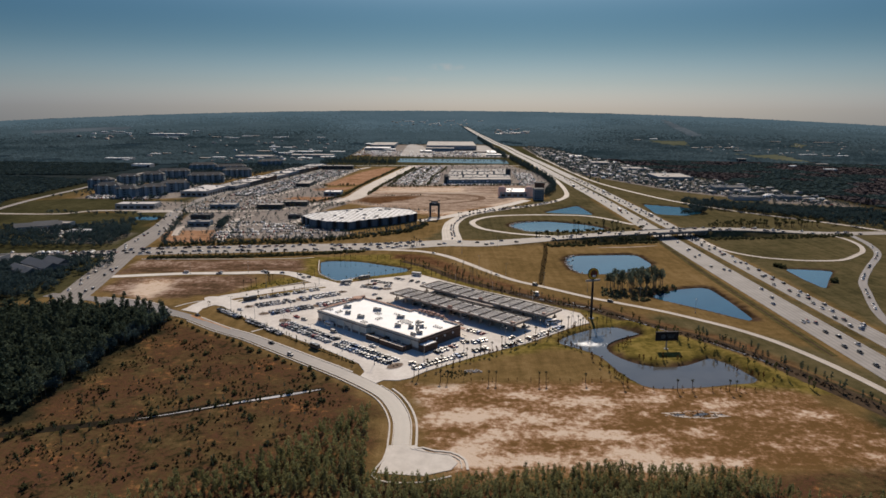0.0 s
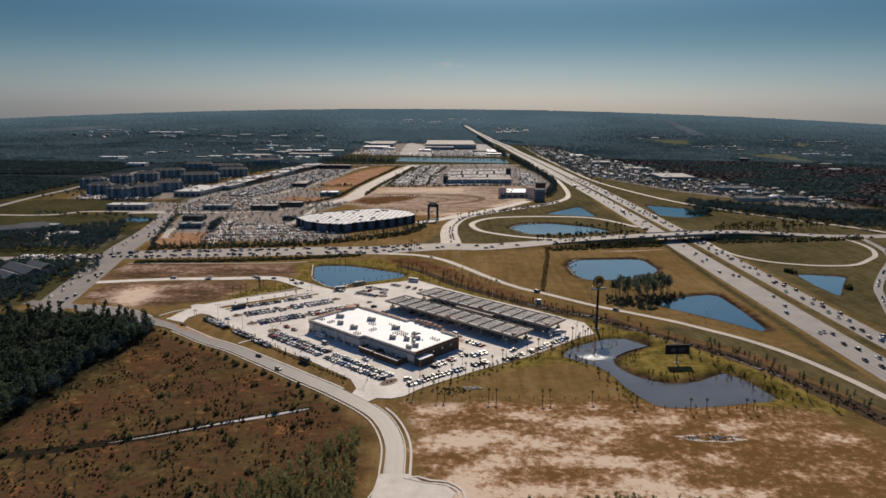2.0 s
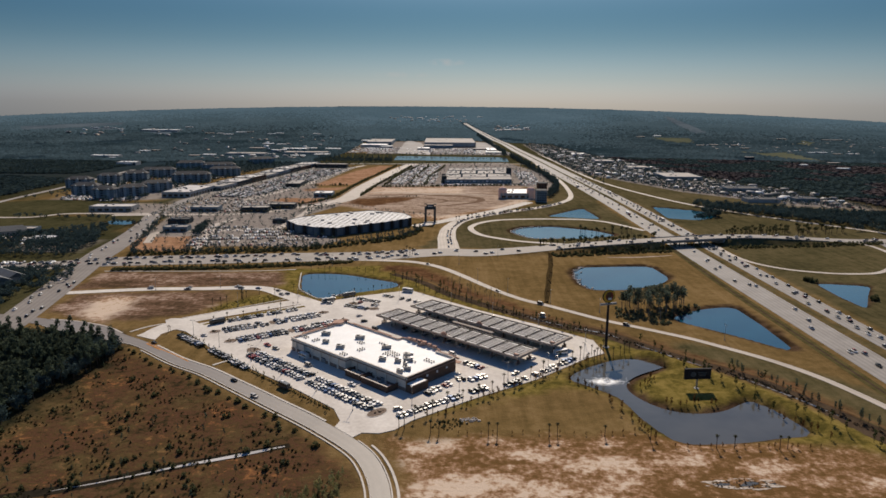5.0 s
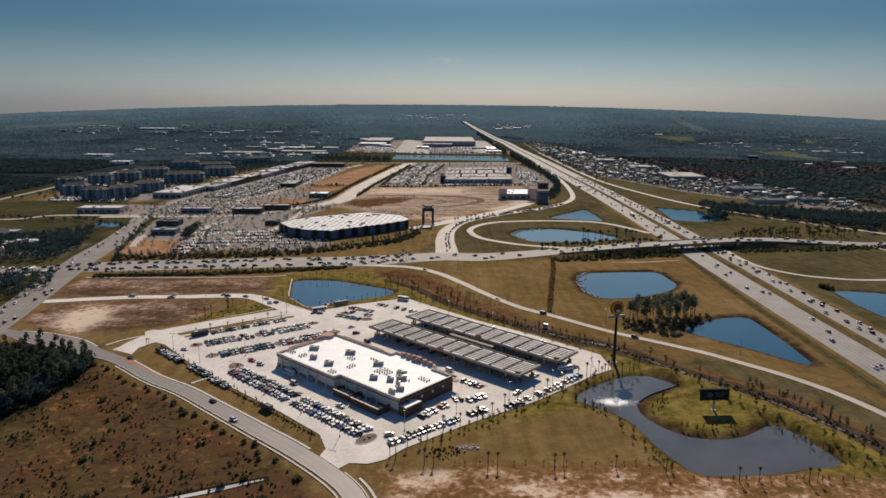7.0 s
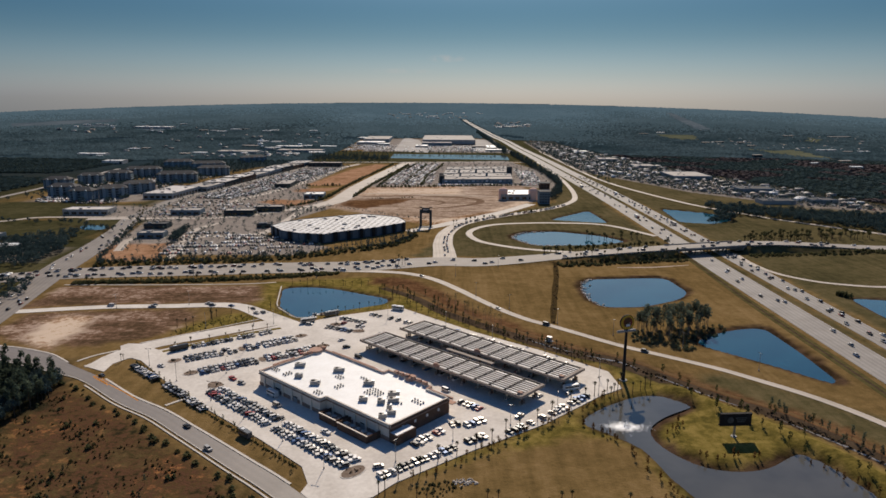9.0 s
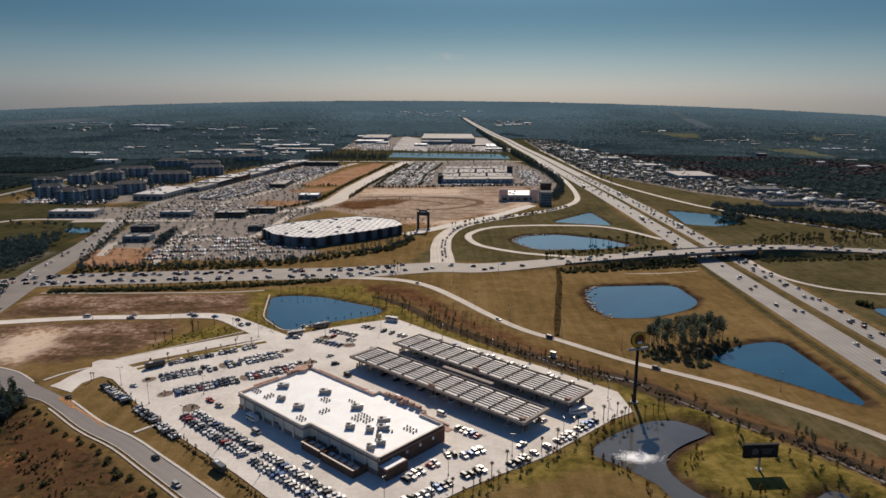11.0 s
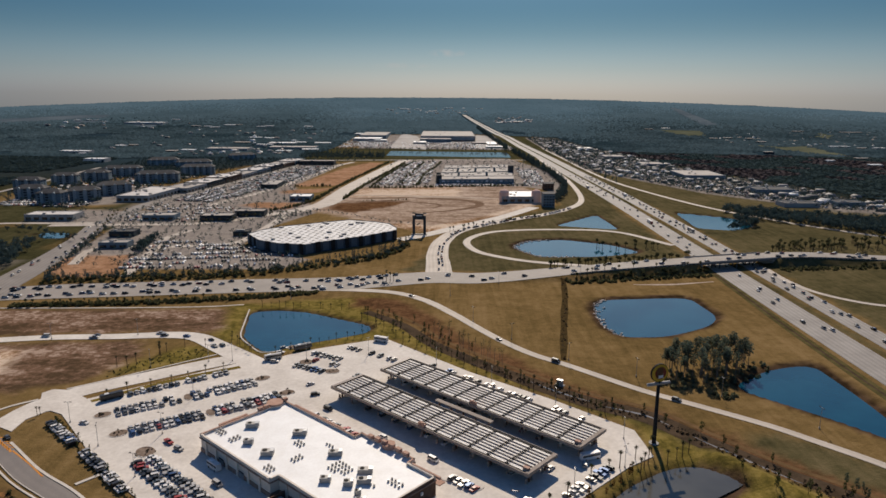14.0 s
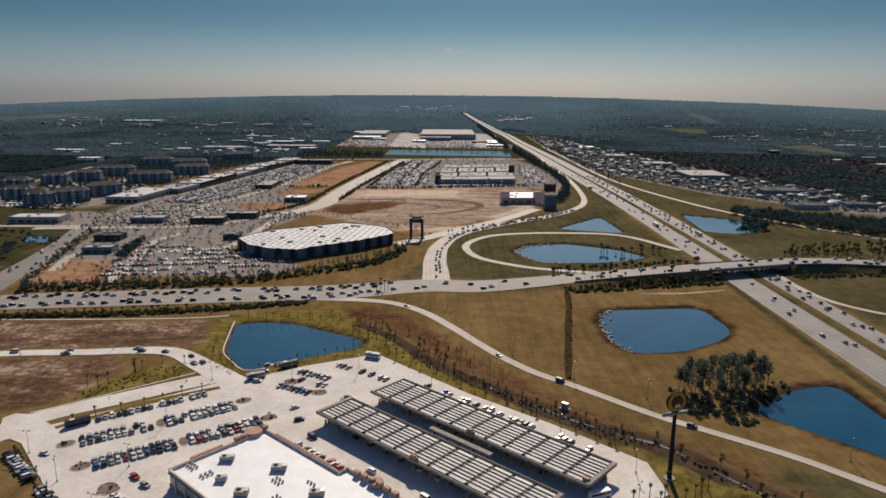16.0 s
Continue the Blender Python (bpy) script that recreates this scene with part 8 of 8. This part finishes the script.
# ---------------------------------------------------------------- distant woods
WOODED = [[(-640, 480), (-420, 510), (-520, 560), (-700, 640)], [(-1000, 650), (-640, 700), (-600, 860), (-650, 960), (-705, 1080), (-710, 1400), (-1100, 1500), (-1300, 1000)],
          [(-1150, 1500), (-770, 1500), (-740, 1800), (-1300, 1850)], [(545, 1590), (660, 1260), (700, 1000), (1300, 1100), (1200, 1900), (480, 2060)], [(640, 640), (1000, 600), (1000, 1050), (680, 1000)]]
wp = np.concatenate([scatter(p, 7.0, 30 + k) for k, p in enumerate(WOODED[:3])])
clumps("west_woods", wp, 4.3, WOODS, "wide dark woods", "woods", 0.3, 0.5, 8, 0.8)
wp = np.concatenate([scatter(p, 8.0, 40 + k) for k, p in enumerate(WOODED[3:])])
red = ragged(wp[:, 0], wp[:, 1], 420) > 0.05
clumps("east_woods", wp[~red], 4.6, WOODS, "wide dark woods", "woods", 0.2, 0.42, 9, 0.8)
clumps("russet_woods", wp[red], 4.6, RED_WOODS, "wide russet winter woods", "woods", 0.2, 0.42, 10, 0.8)
FAR_POLY = [(-1300, 1850), (-740, 1800), (-560, 1850), (-330, 1790), (-300, 2150), (-300, 2710), (195, 2730), (300, 2650), (420, 2620), (480, 2060), (1250, 1900), (1500, 1600), (3100, 4000), (1800, 4650), (0, 4850), (-1800, 4650), (-3100, 4000), (-1900, 1700)]
fp = scatter(FAR_POLY, 9.5, 50)
fp = fp[(np.hypot(fp[:, 0], fp[:, 1]) < 4820) & (np.abs(fp[:, 0]) < fp[:, 1] * 0.78 + 100)]
hw = (along(np.array(WEST_LANES), fp[:, 0], fp[:, 1]) > 26) & (np.max([signed(p, fp[:, 0], fp[:, 1]) for p in CLEARINGS], 0) < 16 * ragged(fp[:, 0], fp[:, 1], 90) + 6)
gaps = ((np.hypot(fp[:, 0], fp[:, 1]) > 3000) | (ragged(fp[:, 0], fp[:, 1], 700) + 0.6 * ragged(fp[:, 0] * 1.3, fp[:, 1] * 0.5, 260) < 0.75)) & hw
TENT = (np.array([(1, 0, 0), (-0.5, 0.87, 0), (-0.5, -0.87, 0), (0, 0, 1)], float), np.array([(0, 1, 3), (1, 2, 3), (2, 0, 3)]))
tp = fp[gaps]
far_r = np.hypot(tp[:, 0], tp[:, 1]) + 700 * (np.random.RandomState(5).rand(len(tp)) - 0.5)
tr = np.random.RandomState(11)


def tents(name, tp, mat, label, category, kind):
    v, f = strew(TENT, np.column_stack([tp, height(tp[:, 0], tp[:, 1]) + 1.0]), 8.5 * (0.8 + 0.5 * tr.rand(len(tp))), 0.30 + 0.34 * tr.rand(len(tp)), 0.35, 11)
    return tagged(new(name, fast_mesh(name, v, f, mat, True)), label, category, "", kind)


# Split by distance for the painted haze, which starts nearer towards the sun.
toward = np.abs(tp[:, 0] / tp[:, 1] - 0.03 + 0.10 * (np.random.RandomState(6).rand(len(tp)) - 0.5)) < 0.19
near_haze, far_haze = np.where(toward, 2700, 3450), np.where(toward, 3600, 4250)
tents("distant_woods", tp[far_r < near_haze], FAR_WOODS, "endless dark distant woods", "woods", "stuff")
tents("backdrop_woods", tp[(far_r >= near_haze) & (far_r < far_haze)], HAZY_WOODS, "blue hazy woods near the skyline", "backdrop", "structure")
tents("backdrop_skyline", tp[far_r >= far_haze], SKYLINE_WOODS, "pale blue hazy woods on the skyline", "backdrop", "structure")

# clearings cut into the distant woods
MEADOW = surface("pale_meadow", (0.062, 0.070, 0.044), (0.125, 0.128, 0.085), 0.006, 0.05, 0.95)
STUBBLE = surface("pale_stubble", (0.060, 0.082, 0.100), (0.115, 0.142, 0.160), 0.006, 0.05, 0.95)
# Blue-grey in place of straw: the distance haze is in this colour.
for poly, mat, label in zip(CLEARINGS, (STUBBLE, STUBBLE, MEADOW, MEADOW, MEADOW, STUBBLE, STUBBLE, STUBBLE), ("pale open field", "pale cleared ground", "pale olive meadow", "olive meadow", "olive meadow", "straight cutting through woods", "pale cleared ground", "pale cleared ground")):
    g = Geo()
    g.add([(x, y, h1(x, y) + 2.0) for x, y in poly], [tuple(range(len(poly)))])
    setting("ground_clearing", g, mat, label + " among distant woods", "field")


def far_building(x, y, a, b, z, roof, wall, rot=0.0):
    """A plain block far off: walls and an overhanging roof slab."""
    fb = thing("distant_building", "small flat-roofed building among distant trees", "building", "distant buildings", pose(x, y, h1(x, y) + (1.5 if y > 1900 else 0.0), 0, 0, rot))
    part("wall", Geo().box((0, 0, z / 2 - 2), (a, b, z + 4)), wall, fb)
    part("roof", Geo().box((0, 0, z + 0.25), (a + 1, b + 1, 0.6)), roof, fb)


ROOF_BRIGHT = surface("bright_metal_roof", (0.66, 0.65, 0.63), (0.80, 0.79, 0.77), 0.02, 0.2, 0.5)
for x, y, a, b, rf in ((-940, 1945, 52, 30, 1), (-762, 1712, 46, 26, 1), (-880, 1890, 20, 12, 1), (-1580, 3200, 40, 24, 1), (-1540, 3225, 36, 20, 1), (-1500, 3210, 30, 20, 1), (-1438, 3140, 34, 20, 1), (-1182, 3283, 40, 20, 1),
                       (-978, 2960, 44, 24, 0), (-930, 2950, 34, 20, 1), (-889, 2914, 46, 26, 1), (-864, 3026, 56, 26, 1), (-830, 3040, 34, 20, 0), (-600, 2290, 60, 30, 0), (-720, 2965, 40, 20, 1), (-693, 2991, 44, 24, 1), (-533, 2990, 40, 22, 1),
                       (-612, 2483, 48, 24, 1), (-561, 2465, 40, 22, 1), (-897, 2131, 36, 20, 1), (-872, 2154, 30, 18, 0), (-687, 1965, 36, 22, 0), (-657, 1998, 44, 24, 1), (-471, 2277, 54, 24, 1), (-426, 2304, 46, 24, 1), (-354, 2289, 60, 26, 1),
                       (-403, 1985, 50, 22, 1), (-345, 2040, 54, 24, 1), (-521, 2207, 30, 20, 1), (-497, 2209, 26, 18, 1), (-204, 4000, 60, 24, 1), (-126, 3971, 50, 24, 1), (-48, 3873, 64, 26, 1), (43, 4054, 60, 24, 1), (216, 4065, 40, 20, 1),
                       (262, 3250, 40, 22, 1), (301, 3280, 50, 24, 1), (352, 3310, 46, 22, 1), (408, 3394, 40, 20, 1), (932, 2536, 34, 18, 0), (990, 2561, 36, 18, 0), (1058, 2540, 36, 20, 0), (1037, 2411, 32, 18, 0), (891, 2042, 30, 16, 0),
                       (1380, 2854, 50, 20, 0), (1540, 2813, 56, 20, 0), (1585, 2817, 46, 20, 0), (1175, 2237, 30, 16, 1), (1209, 2240, 34, 18, 1), (1226, 2184, 30, 16, 0), (1276, 2186, 40, 18, 1), (930, 1814, 22, 14, 1), (1042, 1878, 40, 16, 0),
                       (975, 1716, 34, 18, 1), (915, 2994, 40, 20, 1), (830, 2939, 40, 18, 0), (-281, 2681, 60, 40, 1), (-210, 2688, 60, 34, 1), (-255, 2450, 70, 40, 1), (-190, 2420, 50, 40, 1), (130, 2330, 70, 40, 0), (160, 2180, 60, 30, 1)):
    far_building(x, y, a * 0.8, b * 0.8, 4.5, ROOF_BRIGHT if rf else ROOF_GREY, WALL_PALE if rf else WALL_DARK)
YARD = surface("dusty_yard_concrete", (0.28, 0.255, 0.23), (0.42, 0.385, 0.35), 0.02, 0.3, 0.85)
for poly in ([(-140, 2160), (-35, 2110), (-40, 2300), (-80, 2640), (-122, 2740), (-140, 2700)], [(105, 2140), (190, 2140), (192, 2650), (130, 2700)]):
    g = Geo()
    g.add([(x, y, h1(x, y) + 0.8) for x, y in poly], [tuple(range(len(poly)))])
    setting("pavement_yard", g, YARD, "pale concrete yard round a warehouse", "pavement")
tree_mass("canal_trees", np.concatenate([belt([(-300, 2070), (-130, 2085), (40, 2078), (190, 2062)], 10, 9, 81), belt([(-330, 1840), (-250, 1850), (-135, 1850)], 40, 9, 82)]), ["oak"], 0.9, WOODS, "row of dark trees along a canal", 31, 60)

# scattered roofs and clearings among the distant woods
BOX = (np.array([(-1, -0.7, 0), (1, -0.7, 0), (1, 0.7, 0), (-1, 0.7, 0), (-1, -0.7, 0.6), (1, -0.7, 0.6), (1, 0.7, 0.6), (-1, 0.7, 0.6), (-0.9, 0, 0.95), (0.9, 0, 0.95)], float),
       np.array([(0, 1, 5), (0, 5, 4), (1, 2, 6), (1, 6, 5), (2, 3, 7), (2, 7, 6), (3, 0, 4), (3, 4, 7), (4, 5, 9), (4, 9, 8), (6, 7, 8), (6, 8, 9), (5, 6, 9), (7, 4, 8)]))


def house_material():
    m, n, l, b = base_material("distant_roofs", 0.7)
    geo = n.new("ShaderNodeNewGeometry")
    # Whites are brightened to paint in glints on some of the roofs.
    r = ramp_node(n, l, geo.outputs["Random Per Island"], [(0.0, (0.70, 0.68, 0.65)), (0.24, (0.24, 0.225, 0.215)), (0.60, (0.10, 0.097, 0.095)), (0.85, (0.32, 0.25, 0.2))])
    r.node.color_ramp.interpolation = "CONSTANT"
    l.new(r, b.inputs["Base Color"])
    return m


HOUSES = house_material()
towns = [([(330, 1500), (450, 1250), (640, 1070), (660, 1200), (545, 1560), (430, 2300), (330, 2600), (305, 2200)], 27, 4.6), ([(900, 2300), (1500, 2150), (1700, 2900), (950, 2700)], 75, 3.6), ([(-900, 2000), (-420, 2100), (-380, 2900), (-1000, 2800)], 120, 6),
         ([(-1500, 2700), (-1000, 2800), (-1000, 3200), (-1700, 3100)], 120, 7), ([(-300, 3700), (150, 3750), (150, 4100), (-300, 4100)], 70, 5), ([(250, 3250), (400, 3250), (400, 3550), (250, 3500)], 45, 6), ([(-640, 1850), (-340, 1900), (-340, 2100), (-640, 2050)], 44, 5)]
for k, (poly, gap, size) in enumerate(towns):
    hp = scatter(poly, gap, 60 + k)
    r = np.random.RandomState(k)
    v, f = strew(BOX, np.column_stack([hp, height(hp[:, 0], hp[:, 1]) + (1.0 if k == 0 else size * 0.55)]), size * (0.7 + 0.9 * r.rand(len(hp))), 0.75, 0.0, k)
    ob = new("distant_houses", fast_mesh("distant_houses", v, f, HOUSES))
    tagged(ob, "scattered pale roofs among distant trees", "houses", "", "stuff")
